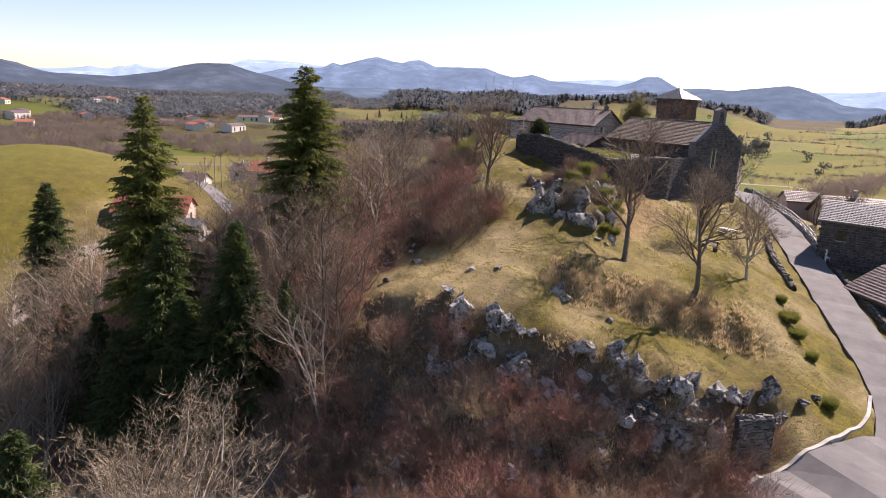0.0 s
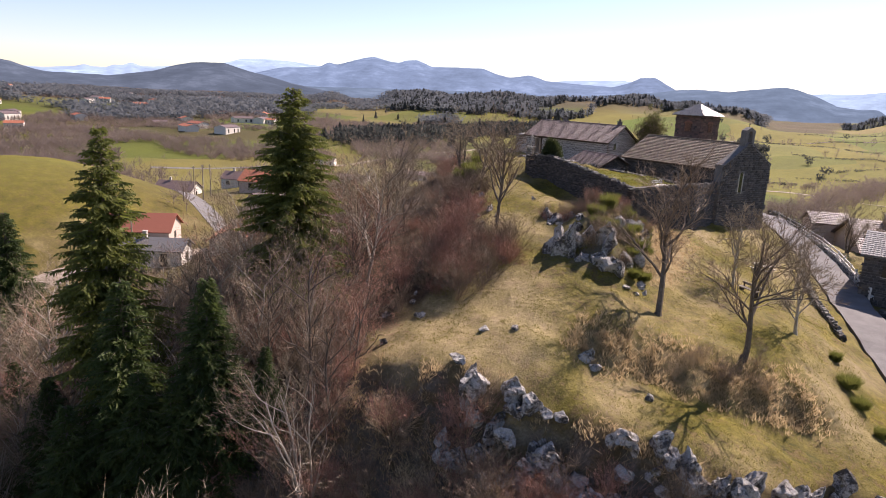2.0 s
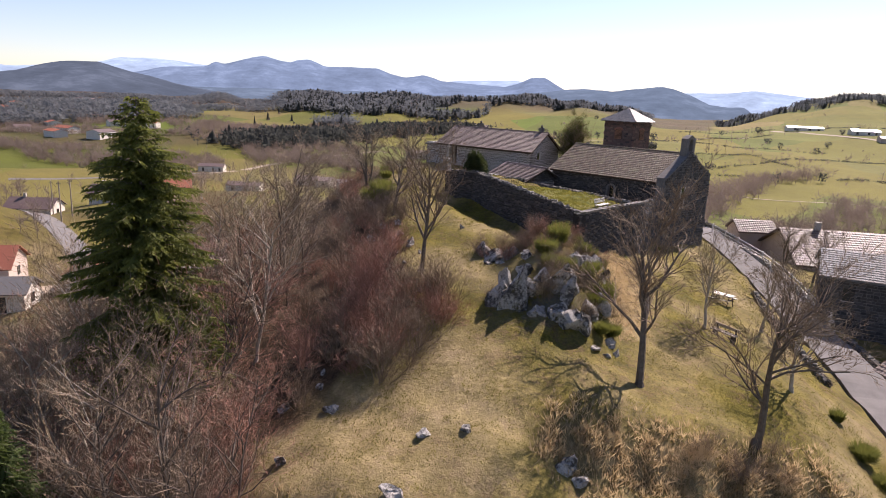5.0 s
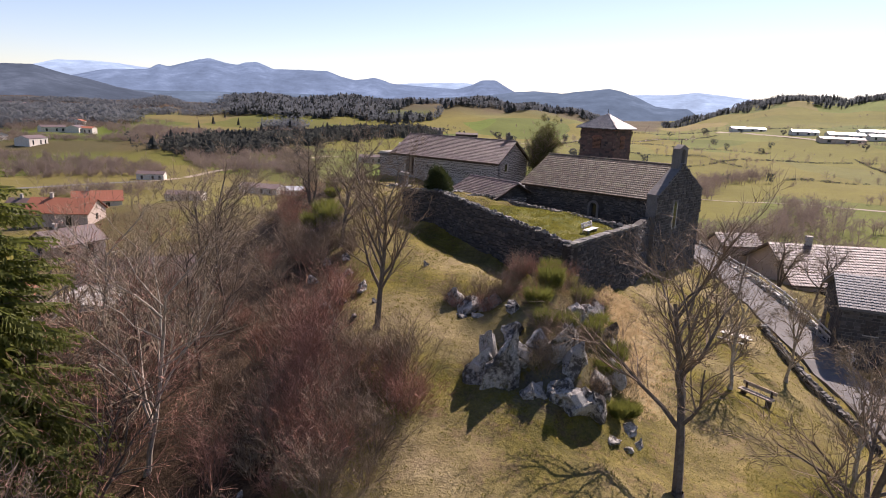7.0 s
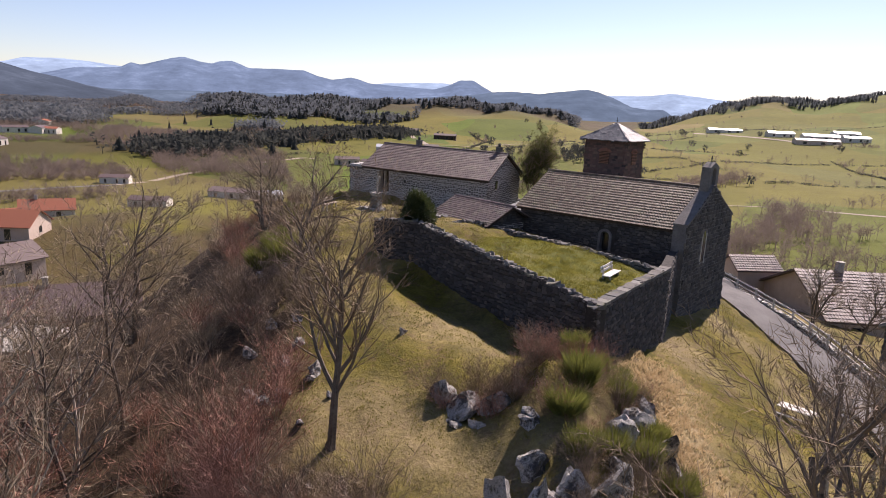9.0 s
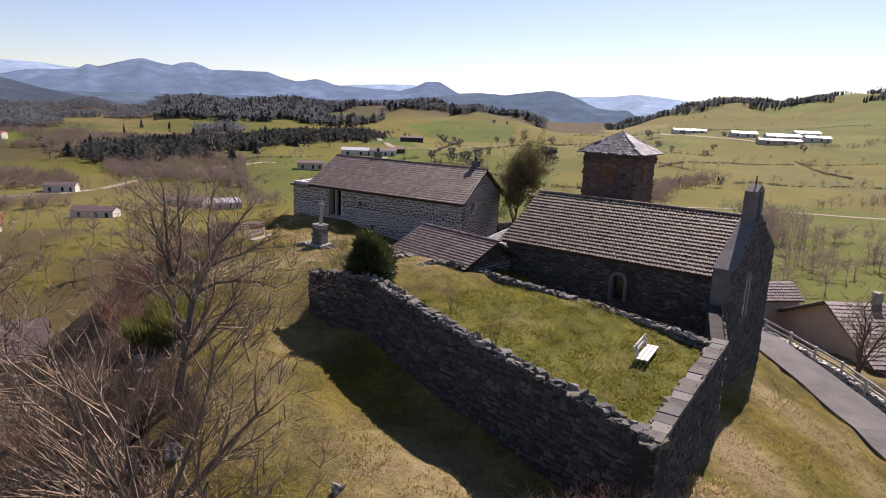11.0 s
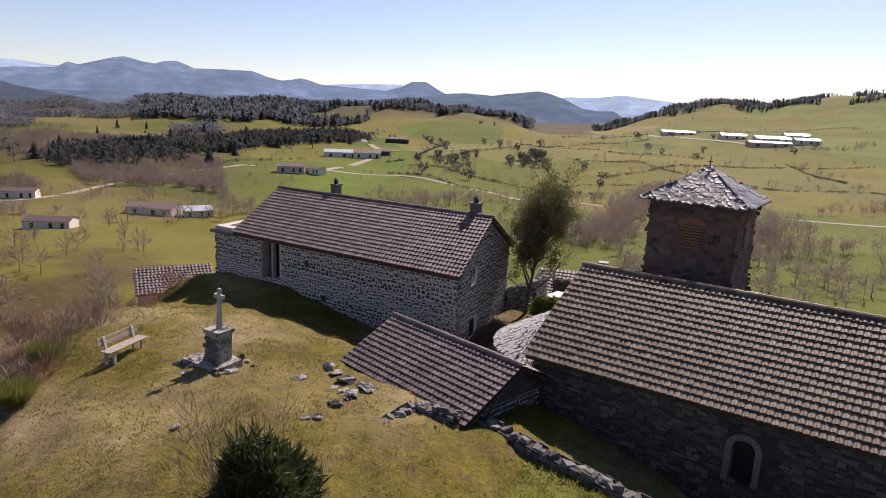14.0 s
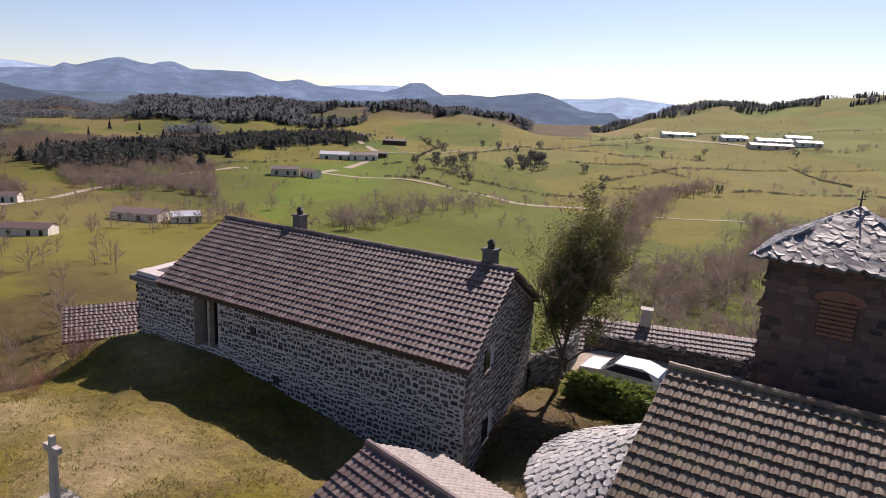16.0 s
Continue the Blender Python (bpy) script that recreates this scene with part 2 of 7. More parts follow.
MAT = {
    "boulder": rock_material(),
    "ground": ground_material(),
    "asphalt": plain("asphalt", (0.095, 0.09, 0.088), (0.18, 0.172, 0.166), 0.6, 0.9, fine=40),
    "concrete": plain("concrete", (0.30, 0.28, 0.25), (0.46, 0.43, 0.38), 1.2, 0.9),
    "gravel": plain("gravel", (0.22, 0.18, 0.14), (0.40, 0.33, 0.26), 1.5, 0.95, bump=0.8, fine=14),
    "mortar": plain("mortar", (0.36, 0.335, 0.315), (0.56, 0.53, 0.50), 2.0, 0.95, bump=0.6, fine=22),
    "earth_joint": plain("earth_joint", (0.020, 0.018, 0.016), (0.06, 0.055, 0.05), 3.0, 0.95),
    "dark_render": plain("dark_render", (0.085, 0.08, 0.078), (0.19, 0.18, 0.17), 1.2, 0.95, bump=0.8, fine=8),
    "basalt": pieced("basalt", [(0.055, 0.05, 0.05), (0.10, 0.095, 0.095), (0.07, 0.06, 0.055), (0.15, 0.135, 0.12), (0.045, 0.042, 0.045)]),
    "red_mortar": plain("red_mortar", (0.085, 0.052, 0.046), (0.15, 0.095, 0.08), 2.0, 0.95, bump=0.6, fine=20),
    "brick": plain("brick", (0.16, 0.075, 0.055), (0.27, 0.13, 0.09), 5.0, 0.9),
    "leaf_hedge": plain("leaf_hedge", (0.055, 0.085, 0.016), (0.19, 0.24, 0.05), 1.5, 0.6, bump=0.0, spec=0.4, thin=0.4),
    "red_stone": pieced("red_stone", [(0.13, 0.08, 0.068), (0.18, 0.112, 0.092), (0.11, 0.072, 0.065), (0.20, 0.14, 0.11), (0.06, 0.05, 0.05), (0.15, 0.095, 0.08)]),
    "dry_stone": pieced("dry_stone", [(0.10, 0.098, 0.095), (0.19, 0.185, 0.175), (0.13, 0.12, 0.11), (0.25, 0.24, 0.22), (0.085, 0.085, 0.085)], stain=(0.20, 0.19, 0.10)),
    "tile": pieced("tile", [(0.095, 0.060, 0.058), (0.14, 0.094, 0.089), (0.115, 0.076, 0.073), (0.21, 0.15, 0.138), (0.072, 0.048, 0.047)], 12.0, 0.6, 0.1, (0.17, 0.145, 0.11), 0.45),
    "tile_old": pieced("tile_old", [(0.095, 0.062, 0.040), (0.145, 0.098, 0.062), (0.112, 0.073, 0.046), (0.215, 0.165, 0.112), (0.070, 0.048, 0.034)], 10.0, 0.65, 0.12, (0.155, 0.135, 0.070), 0.45),
    "tile_red": pieced("tile_red", [(0.30, 0.10, 0.06), (0.38, 0.14, 0.08), (0.26, 0.09, 0.06)], 10.0, 0.85, 0.3),
    # Paler copy of tile: sun on the shed's back slope is in the colour.
    "tile_sunlit": pieced("tile_sunlit", [(0.27, 0.235, 0.21), (0.33, 0.29, 0.26), (0.22, 0.19, 0.17)], 10.0, 0.6, 0.3, None, 0.5),
    "slab_dark": pieced("slab_dark", [(0.09, 0.095, 0.105), (0.14, 0.145, 0.155), (0.11, 0.112, 0.12), (0.18, 0.18, 0.185)], 9.0, 0.5, 0.3, None, 0.45),
    "slab": pieced("slab", [(0.44, 0.43, 0.415), (0.58, 0.565, 0.54), (0.50, 0.485, 0.465), (0.66, 0.64, 0.60)], 9.0, 0.62, 0.5, (0.28, 0.27, 0.20), 0.5),
    "render": plain("render", (0.50, 0.46, 0.40), (0.66, 0.62, 0.55), 0.8, 0.9),
    "render_pink": plain("render_pink", (0.42, 0.33, 0.27), (0.55, 0.45, 0.38), 0.8, 0.9),
    "dark_wood": plain("dark_wood", (0.03, 0.02, 0.014), (0.075, 0.05, 0.035), 4.0, 0.8),
    "grey_wood": plain("grey_wood", (0.22, 0.18, 0.14), (0.42, 0.36, 0.29), 5.0, 0.85),
    "pale_wood": plain("pale_wood", (0.50, 0.47, 0.42), (0.72, 0.69, 0.63), 5.0, 0.75),
    "louvre": plain("louvre", (0.22, 0.10, 0.06), (0.34, 0.17, 0.10), 5.0, 0.7),
    "glass_dark": plain("glass_dark", (0.015, 0.016, 0.018), (0.03, 0.032, 0.035), 2.0, 0.15, bump=0.0, spec=0.5),
    "iron": plain("iron", (0.03, 0.03, 0.03), (0.08, 0.075, 0.07), 6.0, 0.6, 0.6),
    "sheet_metal": plain("sheet_metal", (0.42, 0.43, 0.45), (0.58, 0.59, 0.61), 0.5, 0.45, 0.3),
    "car_paint": plain("car_paint", (0.72, 0.72, 0.72), (0.80, 0.80, 0.80), 0.5, 0.25, bump=0.0, spec=0.6),
    "rubber": plain("rubber", (0.015, 0.015, 0.015), (0.03, 0.03, 0.03), 8.0, 0.8),
    "bark": plain("bark", (0.060, 0.047, 0.036), (0.18, 0.15, 0.12), 4.0, 0.95, bump=0.8, fine=26),
    "bark_pale": plain("bark_pale", (0.18, 0.155, 0.12), (0.50, 0.45, 0.37), 4.0, 0.95, bump=0.8, fine=26),
    "twig": plain("twig", (0.10, 0.072, 0.050), (0.33, 0.245, 0.17), 1.0, 0.9, bump=0.0),
    "twig_pale": plain("twig_pale", (0.13, 0.10, 0.066), (0.40, 0.32, 0.22), 1.0, 0.9, bump=0.0),
    "twig_red": plain("twig_red", (0.16, 0.080, 0.058), (0.46, 0.25, 0.18), 1.0, 0.9, bump=0.0),
    "twig_straw": plain("twig_straw", (0.36, 0.26, 0.15), (0.60, 0.47, 0.29), 1.0, 0.9, bump=0.0),
    "needle": plain("needle", (0.022, 0.042, 0.013), (0.10, 0.135, 0.035), 0.9, 0.7, bump=0.0, thin=0.45),
    "needle_warm": plain("needle_warm", (0.05, 0.064, 0.017), (0.20, 0.22, 0.05), 0.9, 0.7, bump=0.0, thin=0.5),
    "broom": plain("broom", (0.09, 0.10, 0.025), (0.24, 0.25, 0.06), 1.2, 0.8, bump=0.0, thin=0.4),
    "leaf_dark": plain("leaf_dark", (0.016, 0.028, 0.009), (0.075, 0.09, 0.024), 1.5, 0.55, bump=0.0, spec=0.5, thin=0.3),
    "leaf_olive": plain("leaf_olive", (0.045, 0.052, 0.016), (0.17, 0.165, 0.05), 1.5, 0.7, bump=0.0, thin=0.4),
    "turf_blade": plain("turf_blade", (0.085, 0.088, 0.018), (0.29, 0.27, 0.062), 0.8, 0.9, bump=0.0, thin=0.6),
    "straw": plain("straw", (0.30, 0.215, 0.115), (0.60, 0.475, 0.28), 2.0, 0.95, bump=0.0, thin=0.55),
    # Haze over the far woods is imitated by far_wood's grey and by thin=0.5.
    "far_wood": plain("far_wood", (0.042, 0.047, 0.045), (0.085, 0.088, 0.075), 0.05, 0.95, bump=0.0, fine=0.5, thin=0.5),
    # Bluer, paler copy for the farthest woods: haze put into the colour.
    "far_wood_hazed": plain("far_wood_hazed", (0.105, 0.118, 0.13), (0.175, 0.185, 0.19), 0.05, 0.95, bump=0.0, fine=0.5, thin=0.5),
    "far_bare": plain("far_bare", (0.14, 0.108, 0.092), (0.27, 0.215, 0.18), 0.05, 0.95, bump=0.0, fine=0.5, thin=0.5),
}


# ---- building blocks ----
class Shape:
    """Vertices and faces that grow into one mesh."""

    def __init__(self):
        self.v, self.f = [], []

    def add(self, verts, faces):
        n = len(self.v)
        self.v += [tuple(v) for v in verts]
        self.f += [tuple(i + n for i in f) for f in faces]
        return self

    def box(self, x0, y0, z0, x1, y1, z1, m=None):
        c = [(x, y, z) for z in (z0, z1) for y in (y0, y1) for x in (x0, x1)]
        if m is not None:
            c = [m @ Vector(p) for p in c]
        return self.add(c, [(0, 2, 3, 1), (4, 5, 7, 6), (0, 1, 5, 4), (2, 6, 7, 3), (0, 4, 6, 2), (1, 3, 7, 5)])

    def slab(self, corners, down):
        """A plate of that outline, thick by the vector down."""
        n = len(corners)
        top, low = [Vector(c) for c in corners], [Vector(c) + Vector(down) for c in corners]
        sides = [(i, n + i, n + (i + 1) % n, (i + 1) % n) for i in range(n)]
        return self.add(top + low, [tuple(range(n)), tuple(range(2 * n - 1, n - 1, -1))] + sides)

    def tube(self, points, radii, sides=6, caps=True):
        pts = [Vector(p) for p in points]
        rings, faces = [], []
        for i, p in enumerate(pts):
            way = (pts[min(i + 1, len(pts) - 1)] - pts[max(i - 1, 0)]).normalized()
            side = way.cross(Vector((0.3, 0.9, 0.31))).normalized()
            up = side.cross(way)
            rings += [p + radii[i] * (math.cos(a) * side + math.sin(a) * up) for a in (2 * math.pi * k / sides for k in range(sides))]
        for i in range(len(pts) - 1):
            for k in range(sides):
                a, b = i * sides + k, i * sides + (k + 1) % sides
                faces.append((a, b, b + sides, a + sides))
        if caps:
            faces += [tuple(range(sides - 1, -1, -1)), tuple(range(len(rings) - sides, len(rings)))]
        return self.add(rings, faces)

    def mesh(self, name, mat=None, smooth=False):
        me = bpy.data.meshes.new(name)
        me.from_pydata(self.v, [], self.f)
        if mat:
            me.materials.append(MAT[mat])
        if smooth:
            me.shade_smooth()
        return me


def thing(name, label, category, m=None, group="", kind=""):
    ob = tagged(new(name), label, category, group, kind)
    if m is not None:
        ob.matrix_world = m
    return ob


def part(name, shape, mat, parent, label="", smooth=False, kind=""):
    """One mesh under a thing; the shape is in the thing's own frame."""
    me = shape if isinstance(shape, bpy.types.Mesh) else shape.mesh(name, mat, smooth)
    ob = tagged(new(name, me), label, kind=kind)
    ob.parent = parent
    return ob


def whole(name, shape, mat, label, category, m=None, group="", kind="", smooth=False):
    ob = tagged(new(name, shape.mesh(name, mat, smooth)), label, category, group, kind)
    if m is not None:
        ob.matrix_world = m
    return ob


def bulk(name, verts, faces, mat):
    """A big mesh straight from arrays; all faces have the same number of corners."""
    me = bpy.data.meshes.new(name)
    verts, faces = np.asarray(verts, np.float32), np.asarray(faces, np.int32)
    k = faces.shape[1]
    me.vertices.add(len(verts))
    me.vertices.foreach_set("co", verts.ravel())
    me.loops.add(faces.size)
    me.loops.foreach_set("vertex_index", faces.ravel())
    me.polygons.add(len(faces))
    me.polygons.foreach_set("loop_start", np.arange(0, faces.size, k, dtype=np.int32))
    me.materials.append(MAT[mat])
    me.update(calc_edges=True)
    me.shade_flat()
    return me


def lay(parent, name, units, placed, mat, keep=300, near=None):
    """Pieces on a thing. units: [(verts, quads)]; placed: [(matrix, unit)]. The first keep of them, by near, are objects; the rest is one mesh."""
    if near:
        placed = sorted(placed, key=lambda q: near(q[0].translation))
    meshes = [bulk(name, v, f, mat) for v, f in units]
    for m, k in placed[:keep]:
        ob = new(name, meshes[k])
        ob.parent = parent
        ob.matrix_basis = m
    rest = placed[keep:]
    if rest:
        vs, fs, n = [], [], 0
        for k, (v, f) in enumerate(units):
            ms = np.array([q[0] for q in rest if q[1] == k], float)
            if not len(ms):
                continue
            hom = np.c_[np.asarray(v, float), np.ones(len(v))]
            out = np.einsum("nij,kj->nki", ms, hom)[:, :, :3]
            vs.append(out.reshape(-1, 3))
            fs.append((np.asarray(f)[None] + (np.arange(len(ms)) * len(v))[:, None, None] + n).reshape(-1, len(f[0])))
            n += out.shape[0] * out.shape[1]
        ob = tagged(new(name + "_rest", bulk(name + "_rest", np.concatenate(vs), np.concatenate(fs), mat)), kind="stuff")
        ob.parent = parent


def stone_units(count, seed, depth=0.5):
    """Rough stones of size one: base on y = 0, bulging to -y."""
    rnd = random.Random(seed)
    out = []
    for _ in range(count):
        j = lambda s: rnd.uniform(-s, s) * 2.2
        base = [(-0.47 + j(0.05), 0.3, -0.46 + j(0.05)), (0.47 + j(0.05), 0.3, -0.46 + j(0.05)), (0.47 + j(0.05), 0.3, 0.46 + j(0.05)), (-0.47 + j(0.05), 0.3, 0.46 + j(0.05))]
        top = [(x * 0.80 + j(0.07), -depth + j(0.15), z * 0.78 + j(0.07)) for x, _, z in base]
        mid = [(x, -depth * 0.35, z) for x, _, z in base]
        faces = [(8, 9, 10, 11)] + [(a, (a + 1) % 4, 4 + (a + 1) % 4, 4 + a) for a in range(4)] + [(4 + a, 4 + (a + 1) % 4, 8 + (a + 1) % 4, 8 + a) for a in range(4)]
        out.append((base + mid + top, faces))
    return out


STONES = stone_units(6, 4)


def rubble(parent, p0, p1, z0, z1, mat, seed, w=0.34, h=0.22, proud=0.05, keep=0, holes=(), joint=0.02, rows=True):
    """Stones on the face from p0 to p1 (x, y), seen from its right side; z0 and z1 are the bottom and top as functions of the run, 0 to 1."""
    rnd = random.Random(seed)
    a, b = Vector((*p0, 0)), Vector((*p1, 0))
    run = b - a
    length = run.length
    run.normalize()
    turn = Matrix(((run.x, -run.y, 0), (run.y, run.x, 0), (0, 0, 1))).to_4x4()
    placed = []
    low = min(z0(i / 20) for i in range(21))
    high = max(z1(i / 20) for i in range(21))
    z = low
    while z < high:
        hh = h * rnd.uniform(0.7, 1.35)
        s = -rnd.uniform(0, w)
        while s < length:
            ww = w * rnd.uniform(0.55, 1.6)
            mid, zc = s + ww / 2, z + hh / 2 + (0 if rows else rnd.uniform(-0.3, 0.3) * h)
            k = min(max(mid / length, 0), 1)
            if 0 <= mid <= length and z0(k) - 0.05 <= zc <= z1(k) - hh * 0.3 and not any(x0 - ww * 0.3 < mid < x1 + ww * 0.3 and y0 < zc < y1 + hh * 0.3 for x0, y0, x1, y1 in holes):
                at = a + run * mid
                m = Matrix.Translation((at.x, at.y, zc)) @ turn @ Matrix.Rotation(rnd.uniform(-0.10, 0.10), 4, "Y") @ Matrix.Diagonal((ww - joint, proud * rnd.uniform(0.5, 1.5), hh - joint, 1))
                placed.append((m, rnd.randrange(len(STONES))))
            s += ww
        z += hh
    lay(parent, "stone", STONES, placed, mat, keep)


# a roof tile: a pan and a roll, its lower edge lifted on the tile below
TILE_W, TILE_H = 0.21, 0.30
_prof = [(-0.5, 0.0), (-0.25, 0.0), (-0.08, 0.050), (0.14, 0.068), (0.34, 0.050), (0.5, 0.0)]
_tv = [(x * TILE_W, -TILE_H * 0.56, z * 0.5 + 0.044) for x, z in _prof] + [(x * TILE_W, TILE_H * 0.52, z * 0.35) for x, z in _prof] + [(x * TILE_W, -TILE_H * 0.56, z * 0.5 - 0.012) for x, z in _prof]
TILE = [(_tv, [(i, i + 1, i + 7, i + 6) for i in range(5)] + [(12 + i, 13 + i, i + 1, i) for i in range(5)])]


def tiled(parent, eave0, eave1, ridge0, ridge1, mat, seed, keep=300, courses=17, width=TILE_W, near=None):
    """Tiles on a roof slope between its eave and its ridge, both left to right as seen from outside."""
    rnd = random.Random(seed)
    e0, e1, r0, r1 = map(Vector, (eave0, eave1, ridge0, ridge1))
    placed = []
    step = (r0 - e0).length / courses
    for i in range(courses):
        t = (i + 0.5) / courses
        a, b = e0.lerp(r0, t), e1.lerp(r1, t)
        run = (b - a).normalized()
        up = (r0 - e0).normalized()
        nor = run.cross(up).normalized()
        up = nor.cross(run)
        n = max(1, int((b - a).length / width))
        wide = (b - a).length / n
        for k in range(n):
            at = a + run * (wide * (k + 0.5)) + nor * (0.05 + rnd.uniform(-0.005, 0.006))
            m = Matrix((run * (wide / TILE_W), up * (step / TILE_H), nor)).transposed().to_4x4()
            placed.append((Matrix.Translation(at) @ m @ Matrix.Rotation(rnd.uniform(-0.025, 0.025), 4, "Z"), 0))
    lay(parent, "tile", TILE, placed, mat, keep, near)
    ridge_n = int((r1 - r0).length / 0.36)
    return ridge_n


def ridge_caps(parent, r0, r1, mat):
    r0, r1 = Vector(r0), Vector(r1)
    run = (r1 - r0).normalized()
    side = run.cross(Vector((0, 0, 1))).normalized()
    n = int((r1 - r0).length / 0.36)
    unit = Shape()
    for end, rad in ((-0.21, 0.135), (0.21, 0.115)):
        unit.add([(end, rad * math.cos(a), rad * math.sin(a)) for a in (math.pi * k / 5 for k in range(6))], [])
    quads = [(i, i + 1, i + 7, i + 6) for i in range(5)]
    placed = []
    for k in range(n):
        at = r0 + run * ((r1 - r0).length * (k + 0.5) / n) + Vector((0, 0, 0.05))
        m = Matrix((run, side, Vector((0, 0, 1)))).transposed().to_4x4()
        placed.append((Matrix.Translation(at) @ m, 0))
    lay(parent, "ridge_tile", [(unit.v, quads)], placed, mat, 60)
MAT["slate_gloss"] = pieced("slate_gloss", [(0.17, 0.168, 0.17), (0.23, 0.225, 0.225), (0.14, 0.138, 0.14)], 8.0, 0.7, 0.2, None, 0.25)
MAT["grass_blade"] = plain("grass_blade", (0.09, 0.085, 0.018), (0.27, 0.235, 0.07), 0.8, 0.9, bump=0.0, thin=0.6)

# ---- ground: one sheet, the hill in the middle, the valley and the far hills round it ----
HILL_X = np.array([-60, -30, -19, -10, -2, 6, 13, 20, 28, 45], float)
HILL_Y = np.array([-100, -64, -52, -45, -37, -26, -14, -1, 14, 40], float)
HILL_Z = np.array([
    [-45, -44, -42, -40, -38, -36, -34, -30, -28, -28],
    [-40, -37, -35, -33, -30.5, -28.2, -26.2, -25, -25, -25.5],
    [-37, -33, -30.8, -28.8, -26.2, -22.4, -21.9, -23.8, -24.2, -24.5],
    [-34, -29, -25.5, -21.5, -18, -17.7, -18.3, -21.2, -23.5, -24],
    [-31, -26, -21.5, -18, -16.1, -15.1, -17, -19, -22.2, -23.4],
    [-29, -24, -18.5, -15.1, -12.7, -12.8, -15.3, -16.6, -20.6, -22.3],
    [-28, -22, -16.1, -12.4, -10.7, -10.8, -14, -16.5, -19.4, -20.8],
    [-27, -21, -14.4, -9.8, -8.6, -10, -13.1, -15.4, -18.5, -19.9],
    [-28, -20, -10.9, -9.4, -9.9, -10.3, -11.4, -13.9, -17.2, -18.9],
    [-33, -28, -21, -16.2, -13.2, -12.6, -13, -15.9, -19.9, -26.9]])


def hill_z(x, y):
    sx, sy = np.gradient(HILL_Z, HILL_X, axis=1), np.gradient(HILL_Z, HILL_Y, axis=0)
    sxy = np.gradient(sx, HILL_Y, axis=0)
    i = np.clip(np.searchsorted(HILL_X, x) - 1, 0, len(HILL_X) - 2)
    j = np.clip(np.searchsorted(HILL_Y, y) - 1, 0, len(HILL_Y) - 2)
    wx, wy = HILL_X[i + 1] - HILL_X[i], HILL_Y[j + 1] - HILL_Y[j]
    u, v = np.clip((x - HILL_X[i]) / wx, 0, 1), np.clip((y - HILL_Y[j]) / wy, 0, 1)

    def blend(t):
        return 2 * t**3 - 3 * t**2 + 1, t**3 - 2 * t**2 + t, 3 * t**2 - 2 * t**3, t**3 - t**2
    a0, a1, b0, b1 = blend(u)
    c0, c1, d0, d1 = blend(v)

    def row(table, tx, jj):
        return a0 * table[jj, i] + a1 * wx * tx[jj, i] + b0 * table[jj, i + 1] + b1 * wx * tx[jj, i + 1]
    return c0 * row(HILL_Z, sx, j) + d0 * row(HILL_Z, sx, j + 1) + wy * (c1 * row(sy, sxy, j) + d1 * row(sy, sxy, j + 1))


def smooth(a, b, x):
    t = np.clip((x - a) / (b - a), 0, 1)
    return t * t * (3 - 2 * t)


def waves(x, y, size, seed):
    """Cheap smooth unevenness, about -1 to 1."""
    rnd = random.Random(seed)
    z = 0.0 * x
    for _ in range(7):
        a, p, k = rnd.uniform(0, 6.28), rnd.uniform(0, 6.28), rnd.uniform(0.6, 1.7) / size * 6.28
        z = z + np.sin(k * (x * math.cos(a) + y * math.sin(a)) + p + 0.7 * np.sin(k * 0.6 * (y * math.cos(a) - x * math.sin(a)) + 2 * p))
    return z / 3.2


# Skylines seen from the hill: degrees clockwise from +y, degrees above the level
WOOD_AZ, WOOD_EL = [-60, -46, -38, -34, -32.6, -30.8, -29, -27.4, -25.4, -23.4, -19.1, -16.8, -9.8, -5.7, -0.9, 2.3, 4.8, 7, 9], [-3, -2.0, -1.8, -1.45, -0.9, -0.75, -1.45, -1.3, -0.35, -0.15, -0.45, -0.1, -0.15, 0.25, 0.05, -0.1, -0.35, -1.1, -2.2]
RIGHT_AZ, RIGHT_EL = [9, 13, 15, 16.3, 18.5, 20.7, 24, 25.4, 29, 33, 45, 60, 90], [-1.5, -1.0, -0.4, 0.2, 0.85, 1.45, 1.5, 1.45, 2.05, 2.7, 3.3, 3.2, 2.0]
DARK_AZ, DARK_EL = [-70, -56, -54.3, -53.3, -52.3, -48, -44.7, -43, -41.8, -40.9, -39.3, -38.3, -37.2, -35.2, -33.9, -30, -25], [0.8, 1.2, 0.94, 0.61, 0.36, 0.3, 0.83, 1.4, 1.65, 1.75, 1.78, 1.5, 1.2, 0.8, 0.45, -0.2, -1.2]


def far_z(x, y):
    d = np.hypot(x, y)
    az = np.degrees(np.arctan2(x, y))
    z = -47 + 17 * smooth(330, 1000, d) + 6 * waves(x, y, 520, 3) * smooth(250, 700, d) + 1.2 * waves(x, y, 120, 5)
    z = z + 24 * np.exp(-(((x + 116) / 52) ** 2 + ((y + 2) / 44) ** 2) ** 1.3)
    z = z + 18 * np.exp(-(((x + 80) / 80) ** 2 + ((y - 90) / 80) ** 2))
    z = z + 20 * np.exp(-(((x - 50) / 40) ** 2 + ((y + 40) / 60) ** 2))
    for angles, heights, dist, width in ((WOOD_AZ, WOOD_EL, 1250, 260), (RIGHT_AZ, RIGHT_EL, 1750, 520)):
        top = dist * np.tan(np.radians(np.interp(az, angles, heights, left=heights[0], right=heights[-1]))) + 6 * waves(x, y, 160, 9)
        k = np.where(d < dist, np.exp(-(((d - dist) / width) ** 2)), np.exp(-(((d - dist) / 500) ** 2)))
